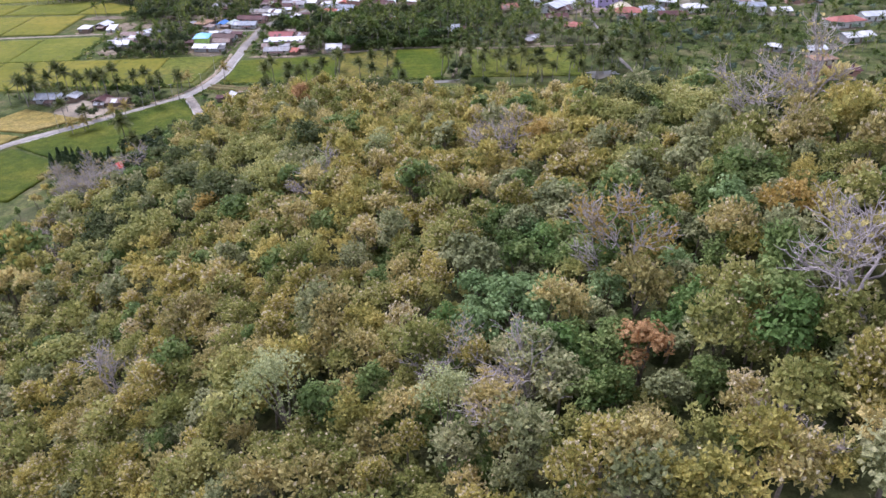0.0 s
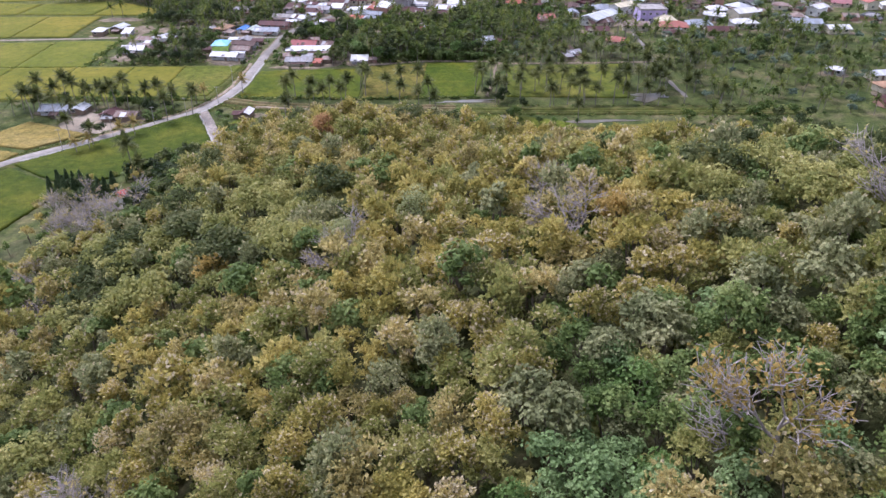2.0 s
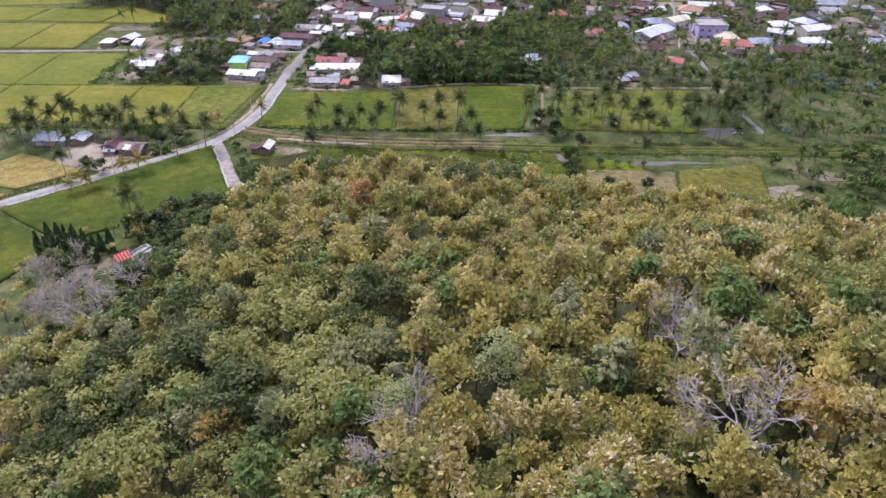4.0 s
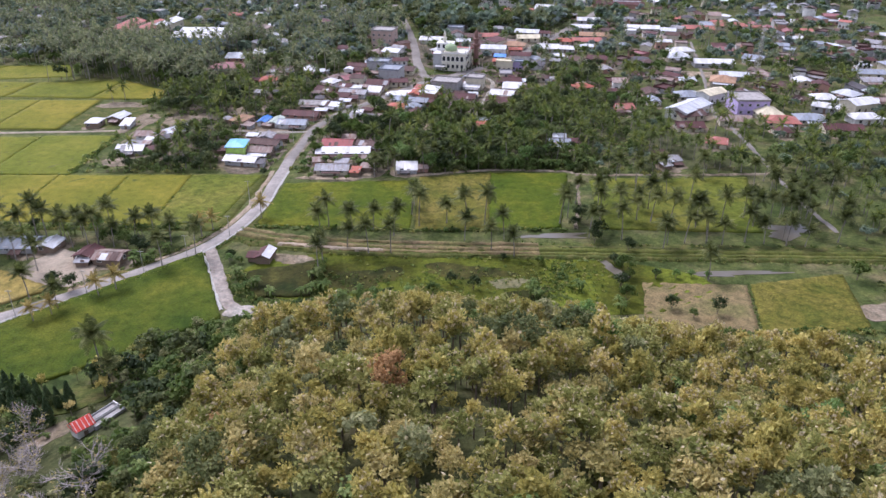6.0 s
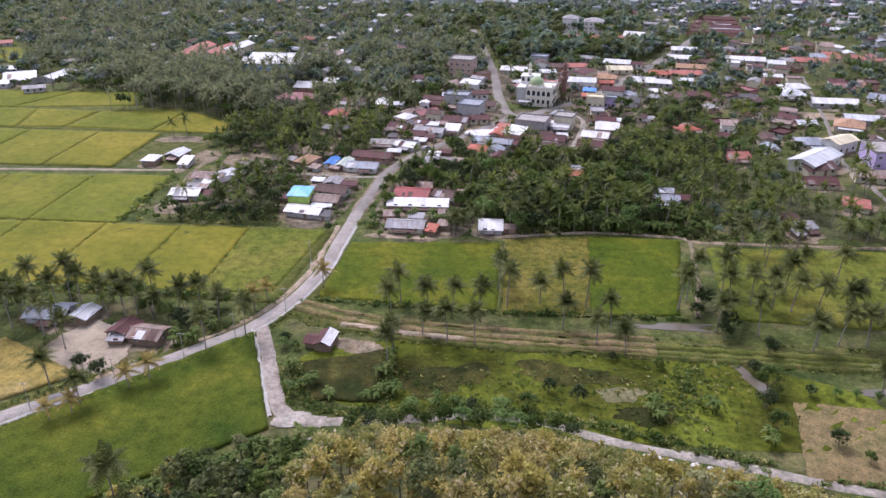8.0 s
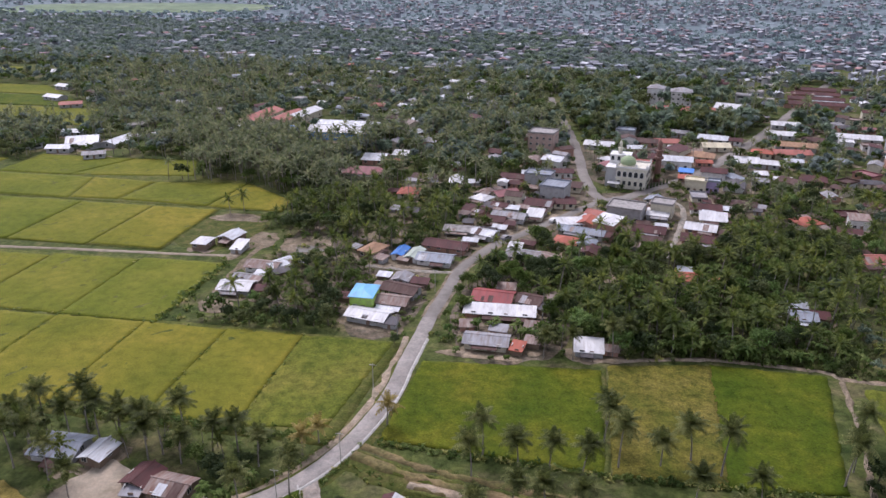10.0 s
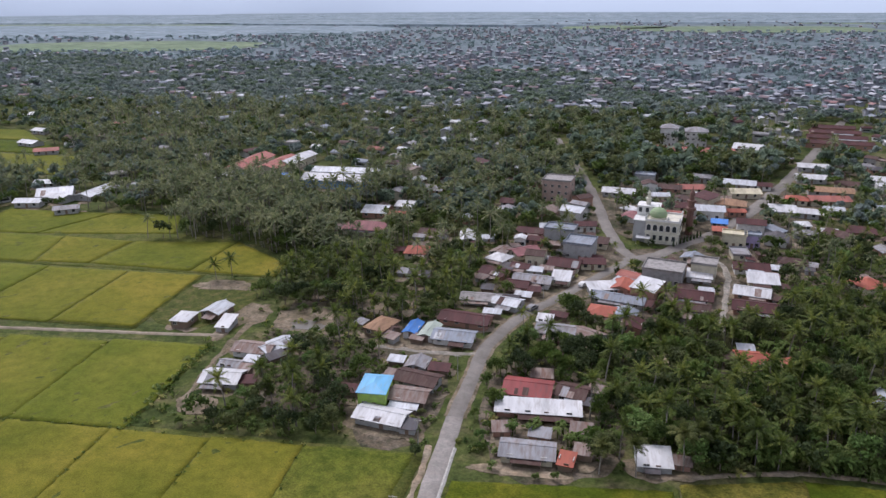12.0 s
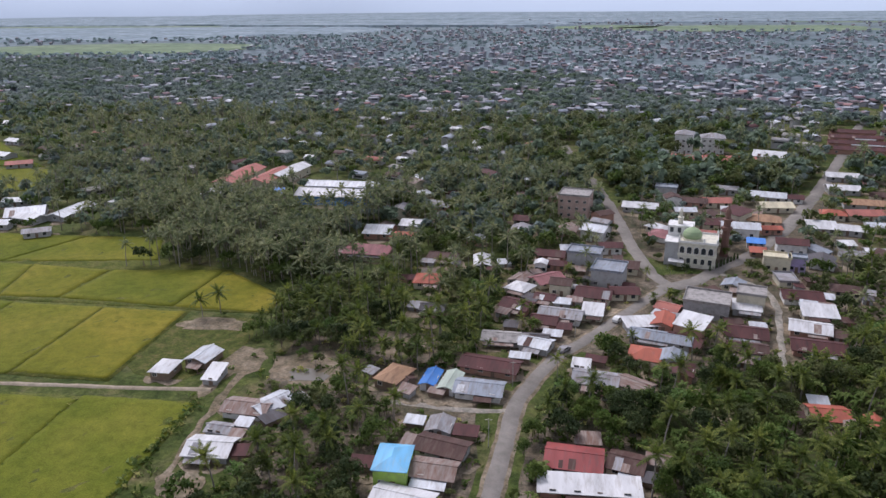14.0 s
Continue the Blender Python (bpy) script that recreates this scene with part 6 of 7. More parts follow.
# lamp and power poles along the road
for px, py in ((-118.5, 243.5), (-106, 253), (-96, 263.5), (-87.8, 272.5), (-79.8, 285), (-80.5, 311), (-81, 336), (-77, 366), (-73.5, 392), (-58, 422)):
    po = thing("power_pole", pose(px, py, 0), "thin grey concrete power pole", "pole", "power poles")
    part("post", from_bm("post", turned([(0.10, -0.3), (0.06, 7.0)], 6), KERBMAT), po)
    part("cross_arm", box_mesh("cross_arm", KERBMAT, -0.8, 0.8, -0.05, 0.05, 6.6, 6.7), po)


# ---- planting: the hill ----
random.seed(11)


def clear_spot(x, y, r=0.0):
    return not (is_taken(x, y) or (r and (is_taken(x + r, y) or is_taken(x - r, y) or is_taken(x, y + r) or is_taken(x, y - r))))


special = []
for kind, x, y, s in ((tanbare, 23.7, 66.3, 1.30), (bare[2], 38.6, 50.8, 1.60), (bare[1], 50.1, 95.2, 1.45), (bare[0], 58.5, 101.0, 1.55), (bare[1], 14.2, 126.5, 1.05), (bare[0], -41.9, 80.7, 1.15), (bare[2], 2.8, 58.6, 0.95),
                      (bare[1], 8.6, 49.6, 1.10), (bare[2], 28.5, 38.4, 0.9), (bare[0], 15.3, 108.6, 1.25), (bare[2], 16.4, 135.5, 0.95), (bare[1], -15.0, 115.0, 1.05), (bare[0], -70.1, 162.3, 1.1), (bare[1], -69.1, 172.1, 1.1),
                      (bare[2], -76.1, 138.4, 1.0), (bare[0], -77.6, 167.5, 1.1), (bare[1], -79.0, 150.0, 1.0), (bare[2], -74.0, 130.0, 0.8), (bare[0], -81.0, 158.0, 0.9),
                      (rusty[0], 20.1, 51.5, 1.15), (rusty[0], -26.8, 181.0, 1.2), (rusty[0], -50.0, 178.0, 0.8), (golden[0], 40.2, 68.3, 1.2), (golden[0], 20.4, 108.6, 1.2), (golden[0], -37.4, 124.1, 1.1), (pinkish[0], 23.8, 97.7, 1.0),
                      (pinkish[0], 22.4, 103.5, 0.85), (pinkish[0], -25.8, 78.7, 0.95), (pinkish[0], -41.6, 90.6, 0.95), (pinkish[0], -1.5, 66.0, 0.9), (pinkish[0], 26.0, 44.5, 0.9), (feathery[0], -13.5, 58.2, 1.45), (feathery[0], 2.3, 49.3, 1.15),
                      (feathery[0], -5.8, 124.8, 1.25), (feathery[0], -15.8, 120.5, 1.1), (bright[0], 5.3, 209.1, 1.5), (bright[0], 9.0, 205.5, 1.3), (bright[0], 32.2, 177.0, 1.1), (bright[0], 18.7, 122.1, 0.9), (palegreen[0], 9.8, 64.7, 1.15),
                      (palegreen[0], 13.4, 62.6, 1.05), (palegreen[0], 7.0, 69.0, 1.0), (bright[0], 23.4, 54.2, 0.95), (bright[0], 26.6, 57.0, 0.9), (palegreen[0], -75.7, 142.5, 0.9)):
    special.append((kind, x, y, s))
hill_plants, row = [], 0
y = 26.0
while y < 246:
    row += 1
    x = -108.0 + (row % 2) * 1.8
    while x < 84:
        px, py = x + random.uniform(-1.3, 1.3), y + random.uniform(-1.2, 1.2)
        x += 3.6
        if px < -78 and 164 < py < 203 and random.random() < 0.8:
            continue
        if not -22 - 0.66 * py < px < 24 + 0.62 * py or py < 37 - 0.42 * min(px, 0) - 0.15 * max(px, 0):
            continue
        hz = float(height(px, py))
        near = min(math.hypot(px - a, py - b) / s for _, a, b, s in special)
        if (hz < 0.5 and px < -98) or near < 2.2 or not clear_spot(px, py, 0.0 if hz < 3 else 1.0):
            continue
        n = noise.noise(Vector((px * 0.035, py * 0.035, 3.0)))
        k = random.random()
        pick = int((noise.noise(Vector((px * 0.07, py * 0.07, 11.0))) + 0.55) * 5.5 + random.uniform(0, 2.4)) % 6
        if (hz < 1.2 and px < -40) or (px < -57 and py > 158):
            kind = random.choice(green + olive[1:] + darkt[:1] + shrub)
            s = random.uniform(0.45, 0.8)
        elif hz < 1.0:
            kind = random.choice(green + olive[1:] + shrub)
            s = random.uniform(0.4, 0.65)
        elif -64 < px < -15 and 120 < py < (162 if px < -46 else 151) and n > -0.4 and k < 0.78:
            kind = random.choice((darkt[0], darkt[0], darkt[1], darkt[1], olive[1], green[0]))
            s = 0.84 + 0.68 * random.random() ** 1.8
        elif 33 < px < 60 and 98 < py < 140 and k < 0.72:
            kind = random.choice((darkt[1], darkt[1], darkt[0], olive[0], olive[1]))
            s = 0.84 + 0.60 * random.random() ** 1.8
        elif py > 150:
            kind = random.choice(green + olive + darkt) if k < (0.62 if hz < 5.5 else 0.12) else gold[pick]
            s = 0.80 + 0.66 * random.random() ** 1.8 if hz > 5.5 else random.uniform(0.6, 0.9)
        elif (px - 23) ** 2 / 400 + (py - 66) ** 2 / 480 < 1:
            kind = random.choice(green) if k < 0.60 else random.choice(olive) if k < 0.74 else palegreen[0] if k < 0.84 else bright[0] if k < 0.90 else gold[pick]
            s = 0.84 + 0.68 * random.random() ** 1.8
        elif n > 0.12:
            kind = random.choice(olive) if k < 0.40 else random.choice(green) if k < 0.58 else darkt[1] if k < 0.64 else gold[pick]
            s = 0.84 + 0.68 * random.random() ** 1.8
        else:
            kind = gold[pick] if k < 0.78 else random.choice(olive) if k < 0.92 else random.choice(green)
            s = 0.84 + 0.68 * random.random() ** 1.8
        if (px > 60 and py > 105) or px < -80:
            kind = random.choice(lowhill[1:] if px > 0 else lowhill[:4])
        s *= 0.86
        if -50 < px < 50 and py < 88 and id(kind) in FINE:
            kind = FINE[id(kind)]
        elif py > 118 and id(kind) in LITE:
            kind = LITE[id(kind)]
            s *= 0.97
        if px > -45:   # tree tops are held below the camera's line of sight to the lane
            room = 0.75 * (float(np.interp(px, (-51, -20, -11, 3, 14, 25, 43, 110), (247, 249.5, 246.8, 243, 241.4, 238, 235, 232))) - 1.6 - py) - max(hz, 0.0)
            if room < 2.0:
                continue
            s = min(s, room / 7.2)
        hill_plants.append((kind, px, py, s))
    y += 3.1
for kind, x, y, s in special:
    kind.place(stand(x, y, s))
rest = []
for kind, x, y, s in hill_plants:
    if -16 < x < 28 and 58 < y < 104:
        kind.place(stand(x, y, s))
    else:
        rest.append((kind, stand(x, y, s)))
for i in range(420):
    px, py = random.uniform(-70, 60), random.uniform(125, 205)
    if float(height(px, py)) > 2.5 and clear_spot(px, py, 2.0):
        rest.append((scrub[1], stand(px, py, random.uniform(0.9, 1.3))))
for i in range(520):   # undergrowth in the gaps
    px, py = random.uniform(-40, 60), random.uniform(38, 125)
    if -22 - 0.66 * py < px < 24 + 0.62 * py and py > 37 - 0.42 * min(px, 0):
        rest.append((scrub[int(px * 7) % 2], stand(px, py, random.uniform(0.8, 1.15))))
mass("hill_forest", rest, "mixed olive, gold and green forest on the hill", "forest")

# ---- boulders on the cut bank ----
ROCK = plaster("pale_rock", (0.46, 0.44, 0.40), (0.22, 0.20, 0.18), 0.9, 0.7)
for x, y, r in ((-74, 233, 1.0), (-72.5, 231.5, 0.8), (-71, 234, 0.7), (-75.5, 231, 0.6), (-9, 244, 0.9), (-7, 243.2, 0.6), (-1, 241.6, 1.0), (1, 241.2, 0.8), (3, 240.8, 0.7), (7, 240, 0.9), (9.5, 239.6, 0.6), (12, 238.8, 0.8), (21, 236.2, 0.7), (-42, 245.5, 0.6), (-62, 240.6, 0.7)):
    bm = bmesh.new()
    bmesh.ops.create_icosphere(bm, subdivisions=2, radius=r)
    for v in bm.verts:
        v.co *= 1 + 0.35 * noise.noise(v.co * 1.3 + Vector((x, y, 0)))
        v.co.z *= 0.6
    rock = new("boulder", from_bm("boulder", bm, ROCK))
    rock.matrix_basis = pose(x, y, max(0, float(height(x, y))) + 0.15, 0, 0, 40 * x)
    tagged(rock, "pale boulder on the cut bank by the lane", "boulder", "boulders")

# ---- planting: palms in the fields and by the road ----
FIELDPALMS = ((-54.3, 285), (-51.6, 271), (-53, 292), (-46, 290), (-40, 290), (-34, 287), (-46, 278), (-40, 275), (-34, 275), (-29, 307), (-52, 266), (-27, 293), (-19, 295), (-13, 298), (-8, 294), (-14, 284), (-3, 284),
              (-7, 277), (-1, 274), (14, 295), (21, 310), (-29.5, 301), (17, 300))
EASTPALMS = ((32, 299), (37, 298), (41, 297), (46, 295), (53, 293), (61, 295), (30, 285), (40, 279), (47, 283), (53, 283), (57, 282), (70, 294), (76, 297), (69, 283), (75, 285), (84, 290),
             (47, 262), (21, 286), (27, 306), (24, 290), (80, 300), (88, 300), (86, 310), (26, 296), (64, 284), (90, 284), (97, 295))
YARDPALMS = ((-134, 285), (-128, 286.5), (-121, 285), (-113, 286), (-106, 284), (-100, 283), (-143, 284), (-148, 281), (-95, 281), (-130, 283), (-125, 283), (-117, 279), (-115, 281), (-110, 279), (-124, 265), (-136, 282), (-139, 275), (-141, 272), (-132, 270), (-84, 214), (-93, 268), (-86, 274), (-110, 246.5), (-119, 251))
for i, (x, y) in enumerate(FIELDPALMS + EASTPALMS + YARDPALMS):
    palms[i % 3].place(stand(x, y, random.uniform(0.85, 1.08)))
for i in range(34):
    x, y = random.uniform(27, 104), random.uniform(279, 334)
    if off_road(x, y, 2.0):
        palms[i % 3].place(stand(x, y, random.uniform(0.8, 1.1)))
for x, y in ((-113, 241), (-110, 243.5), (-103, 252.5), (-100, 255.5), (-86, 290), (-74, 298.5), (-88, 286)):
    dryp[0].place(stand(x, y, random.uniform(0.75, 1.0)))
for i in range(8):
    cyp.place(stand(-106.5 + 2.5 * i, 214.6 - 0.94 * i, random.uniform(1.05, 1.3)))
for i in range(7):
    cyp.place(stand(-107.5 + 2.8 * i, 210.5 - 1.2 * i, random.uniform(1.0, 1.25)))
for x, y in ((-92.2, 193), (-92.5, 187), (-90, 197), (-97, 198), (-95, 191), (-89, 190), (-98, 193), (-90, 183), (-86, 187), (-85, 178), (-88.5, 174)):
    random.choice(bare).place(stand(x, y, random.uniform(0.55, 0.85)))
for i in range(9):   # trimmed trees along the mosque wall
    cyp.place(stand(-11.5 + 1.5 * i, 480.0 + 1.7 * i, random.uniform(0.4, 0.55)))
palms[2].place(stand(-87, 217.7, 1.15))
for x, y in ((-78, 200), (-76.5, 204), (-75, 197), (-79, 195), (-76, 192), (-73, 201), (-80, 209), (-84, 206.5), (-86, 202), (-77, 207), (-72, 194), (-79.5, 190.5), (-83, 193), (-74, 188)):
    random.choice(shrub).place(stand(x, y, random.uniform(0.7, 1.1)))
for x, y in ((34, 263), (39, 262.8), (43, 263.2), (47, 262.6)):
    mango[3].place(stand(x, y, random.uniform(0.25, 0.35)))
for i in range(13):
    x = -55 + 3.4 * i
    random.choice((mango[1], mango[2], mango[3], bamboo[1])).place(stand(x, float(np.interp(x, (-66, -51, -36, -21, -13, -3), (245, 247.5, 250, 250, 247.5, 244.5))) - 2.9 + random.uniform(-0.8, 0.6), random.uniform(0.5, 0.75)))
for kind, x, y, s in ((palms[0], -43.5, 332.7, 0.8), (palms[1], -36.4, 332.9, 0.8), (palms[2], -26.9, 336, 0.95), (shrub[0], -51.8, 329.5, 0.9), (palms[1], -24, 340, 0.95), (mango[3], -68.2, 339.7, 0.42), (mango[1], -70.5, 349, 0.35),
                      (shrub[1], -64.8, 330.2, 1.1), (shrub[0], -55.7, 329, 0.8), (bananas[0], -45.6, 343.3, 1.2), (bananas[1], -48.5, 342.5, 1.1), (bananas[0], -61.3, 344, 1.1), (bananas[1], -57, 345, 1.1), (bananas[0], -51.6, 345.6, 1.1),
                      (mango[0], -29, 345.9, 0.5), (mango[2], -37.9, 354.7, 0.7), (mango[0], -41, 350, 0.6), (mango[1], -69.5, 364, 0.5), (bananas[1], -66.5, 357, 1.2), (bananas[0], -67, 371, 1.2), (shrub[0], -67.5, 345, 1.1),
                      (mango[0], -40, 358, 0.7), (mango[2], -36, 346, 0.55), (shrub[2], -40, 341, 1.2), (shrub[0], -43, 338, 1.1), (shrub[1], -64, 336, 0.9)):
    kind.place(stand(x, y, s))
for kind, x, y, s in ((mango[0], 24, 287, 0.7), (mango[2], 22, 283, 0.6), (mango[0], -18, 259, 0.45), (mango[1], 26, 264, 0.75), (mango[0], 24, 258, 0.6), (mango[1], 24, 251, 0.6), (mango[0], 34, 248, 0.5),
                      (mango[2], 44, 246, 0.55), (mango[1], 38, 244, 0.35), (mango[0], 34, 263, 0.35), (mango[0], -116, 258, 0.55), (mango[2], -110.5, 255.5, 0.6), (mango[0], -81, 333, 0.4),
                      (mango[3], -76, 270, 0.4), (mango[1], -106, 278, 0.75), (mango[0], -100, 275, 0.6), (mango[2], -97, 279, 0.55), (mango[1], -112, 282, 0.7), (shrub[0], 5, 270, 1.2), (shrub[2], -53, 263, 1.0), (mango[0], -48, 383.5, 0.95), (mango[0], -53.5, 386, 0.8), (mango[0], -43, 382, 0.85), (mango[2], -38, 384, 0.8), (mango[0], -27.3, 397, 0.8),
                      (mango[0], -47.8, 408, 0.7), (mango[0], 20.3, 297, 0.75), (mango[0], 18, 293, 0.5), (mango[2], -4, 272, 0.3), (mango[0], -12.4, 256.6, 0.5), (mango[3], -27.5, 251.5, 0.6), (mango[1], -22.3, 253.5, 0.55),
                      (mango[4], -33, 251, 0.5), (mango[0], 25, 270, 0.5), (mango[2], 30, 277, 0.55), (mango[1], 27, 262, 0.45), (mango[0], -75.8, 271.5, 0.4), (shrub[0], -73.5, 270, 1.0), (mango[3], -45, 250.5, 0.5)):
    kind.place(stand(x, y, s))
for x, y in ((-52, 262), (-51, 256), (-66, 257), (-62, 253), (-36, 252), (2, 254), (-71.4, 262), (-69, 254), (-49, 256), (-53, 253.5), (3.2, 252), (-40, 252), (-97, 271), (-94, 276), (-101, 270), (-90, 222), (-84, 224), (-78, 228), (-75, 232), (-72, 236), (-88, 218), (-80, 225), (14, 256), (22, 247)):
    random.choice(bananas).place(stand(x, y, random.uniform(0.9, 1.2)))

# ---- the town and the far land ----
random.seed(31)
TOWNMATS = [WALL["white"], WALL["grey"], WALL["cream"], WALL["brick"], ROOF["white"], ROOF["pale"], ROOF["grey"], ROOF["steel"], ROOF["rust"], ROOF["brown"], ROOF["maroon"], ROOF["coral"], ROOF["orange"],
            ROOF["blue"], ROOF["concrete"], GLASS]
ROOFODDS = [4, 4, 4, 5, 5, 5, 5, 6, 6, 7, 7, 7, 7, 7, 8, 9, 9, 10, 10, 11, 14, 14, 7, 9, 10]


# wall and roof colours greyed so that the town looks veiled by haze
HAZEMATS = [plaster("hazed_wall", (0.36, 0.36, 0.38)), plaster("hazed_wall_grey", (0.27, 0.28, 0.31)), plaster("hazed_wall_cream", (0.36, 0.34, 0.32)), WALL["brick"]] + [
    sheet("hazed_roof", c, tuple(0.7 * a for a in c), 0.4, rough=0.7, ribs=False) for c in ((0.52, 0.52, 0.54), (0.39, 0.39, 0.42), (0.27, 0.27, 0.30), (0.25, 0.27, 0.31), (0.27, 0.21, 0.205), (0.20, 0.150, 0.155), (0.23, 0.150, 0.160), (0.34, 0.20, 0.19), (0.33, 0.195, 0.17), (0.15, 0.25, 0.42))] + [
    plaster("hazed_slab", (0.29, 0.29, 0.31), amount=0.3), GLASS]


def town(name, spots, label, mats):
    """Small houses past counting: walls, a pitched roof or flat slab, and dark window strips, joined into one mesh."""
    V, Q, M, n = [], [], [], 0
    for x, y, w, d, h, rot, flat in spots:
        o, rise = 0.5, (0.15 if flat else 0.33 * (d / 2 + 0.5))
        co = np.array([(-w / 2, -d / 2, -0.3), (w / 2, -d / 2, -0.3), (w / 2, d / 2, -0.3), (-w / 2, d / 2, -0.3), (-w / 2, -d / 2, h), (w / 2, -d / 2, h), (w / 2, d / 2, h), (-w / 2, d / 2, h),
                       (-w / 2 - o, -d / 2 - o, h), (w / 2 + o, -d / 2 - o, h), (w / 2 + o, d / 2 + o, h), (-w / 2 - o, d / 2 + o, h), (-w / 2 - o, 0, h + rise), (w / 2 + o, 0, h + rise),
                       (-w / 2 - o, -d / 2 - o, h - 0.2), (w / 2 + o, -d / 2 - o, h - 0.2),
                       (-w * 0.36, -d / 2 - 0.06, h - 1.9), (w * 0.36, -d / 2 - 0.06, h - 1.9), (w * 0.36, -d / 2 - 0.06, h - 0.9), (-w * 0.36, -d / 2 - 0.06, h - 0.9)])
        c, s = math.cos(rot), math.sin(rot)
        V.append(co @ np.array([[c, s, 0], [-s, c, 0], [0, 0, 1]]) + np.array([x, y, 0]))
        Q.append(np.array([(0, 1, 5, 4), (1, 2, 6, 5), (2, 3, 7, 6), (3, 0, 4, 7), (8, 9, 13, 12), (12, 13, 10, 11), (14, 15, 9, 8), (11, 8, 12, 12), (9, 10, 13, 13), (16, 17, 18, 19)])[[0, 1, 2, 3, 4, 5, 6, 9]] + n)
        wall, roof = random.choice((0, 1, 1, 1, 1, 2)), 14 if flat else random.choice(ROOFODDS)
        M.append([wall] * 4 + [roof] * 3 + [15])
        n += len(co)
    return tagged(new(name, mesh_of(name, np.concatenate(V), np.concatenate(Q), mats, np.concatenate(M))), label, "town", kind="stuff")


near_town, far_town, far_trees = [], [], []
STYLES = ("gable", "gable", "gable", "hip", "shed", "flat")
COLOURS = ("white", "pale", "grey", "grey", "steel", "rust", "rust", "rust", "brown", "brown", "brown", "maroon", "maroon", "dark", "coral", "rose")
made = 0
for i in range(4):
    house(112 + 5 * i, 690 + 20 * i, 38 - 4 * i, 8, -10, 3.2, "gable", "maroon", "brick", ", part of the market", "market_hall")
for x0, x1, y0, y1, step, odds in ((-72, 62, 396, 480, 8.2, 0.92), (-45, 60, 480, 600, 10.5, 0.9), (62, 260, 412, 640, 11.5, 0.55), (-130, -45, 480, 600, 17, 0.5), (-45, 330, 640, 800, 16, 0.6), (-420, -240, 500, 800, 26, 0.35), (-240, -45, 600, 800, 18, 0.55)):
    yy = y0
    while yy < y1:
        xx = x0
        while xx < x1:
            px, py = xx + random.uniform(-3, 3), yy + random.uniform(-3, 3)
            xx += step
            w, d = random.uniform(5.5, 10), random.uniform(5, 8)
            if py < 482 and ((px > -34 and py < 410) or (14 < px < 62)):
                continue
            if -78 < px < 60 and 574 < py < 770 and random.random() < 0.93:
                continue
            if random.random() > odds or not all(clear_spot(px + a, py + b) for a in (-2.8, 0, 2.8) for b in (-2.6, 0, 2.6)):
                continue
            rot = random.choice((-12, -10, 78, 60, -25, 40, 95, -50)) + random.uniform(-6, 6)
            if py < 482 and made < 85:
                made += 1
                house(px, py, w, d, rot, random.choice((1.9, 2.1, 2.1, 2.3, 2.4, 4.2)), random.choice(STYLES), random.choice(COLOURS), random.choice(("white", "grey", "cream", "brick", "cream")))
            else:
                if made >= 190:
                    near_town.append((px, py, w, d, random.choice((2.6, 2.8, 3.2, 5.6)), radians(rot), random.random() < 0.12))
                    mark(px, py, 4)
                    continue
                made += 1
                plain_house(px, py, w, d, rot, random.choice((2.2, 2.3, 2.5, 4.6)), random.choice(STYLES), random.choice(COLOURS), random.choice(("white", "grey", "cream", "brick", "cream")))
        yy += step
# sheds and lean-tos crowded in between the houses
made = 0
homes = list(yards)
for x, y, w, d, rot in homes:
    if not (-140 < x < 62 and 330 < y < 482):
        continue
    for _ in range(2):
        a, r = random.uniform(0, 6.28), 0.5 * max(w, d) + random.uniform(1.6, 3.2)
        px, py, sw, sd = x + r * math.cos(a), y + r * math.sin(a), random.uniform(2.6, 5.0), random.uniform(2.2, 3.4)
        if made < 130 and off_road(px, py, 2.6) and all(math.hypot(px - b[0], py - b[1]) > 0.42 * (max(b[2], b[3]) + sw) for b in yards):
            made += 1
            roof, wall, rt, h = random.choice(("rust", "rust", "brown", "grey", "dark", "maroon", "pale")), random.choice(("wood", "wood", "grey", "brick")), rot + random.uniform(-8, 8), random.uniform(1.6, 2.0)
            ob = thing("shed", pose(px, py, 0, 0, 0, rt), "low shed with %s roof beside a house" % RNAME[roof], "shed", "sheds of the village")
            part("wall", from_bm("wall", wall_bm(sw, sd, h, "shed"), WALL[wall]), ob)
            part("roof", from_bm("roof", roof_bm(sw, sd, h, "shed")[0], ROOF[roof]), ob)
            part("door", window_mesh("door", 0.8, 1.4), ob).location = (0, -sd / 2 - 0.02, 0.02)
            yards.append((px, py, sw, sd, rt))
            mark(px, py, 1.2)

# ---- planting: the village and the groves ----
for i in range(14):
    bananas[i % 2].place(stand(-20 + 2.6 * i, 340.5 + random.uniform(-0.8, 1.2), random.uniform(1.0, 1.4)))

random.seed(23)
mid_plants = []
NEAR = {"bamboo": bamboo, "mango": mango, "palm": grovep, "banana": bananas, "shrub": shrub}
MID = {"bamboo": thinbam, "mango": midt, "palm": midp, "banana": thinban + shrub, "shrub": shrub}
# EAST and FAR sorts carry painted haze in some of their leaf colours
EAST = {"bamboo": eastt, "mango": eastt, "palm": midp, "banana": thinban + shrub, "shrub": shrub}
FAR = {"bamboo": lowt, "mango": lowt, "palm": farp, "banana": shrub, "shrub": shrub}


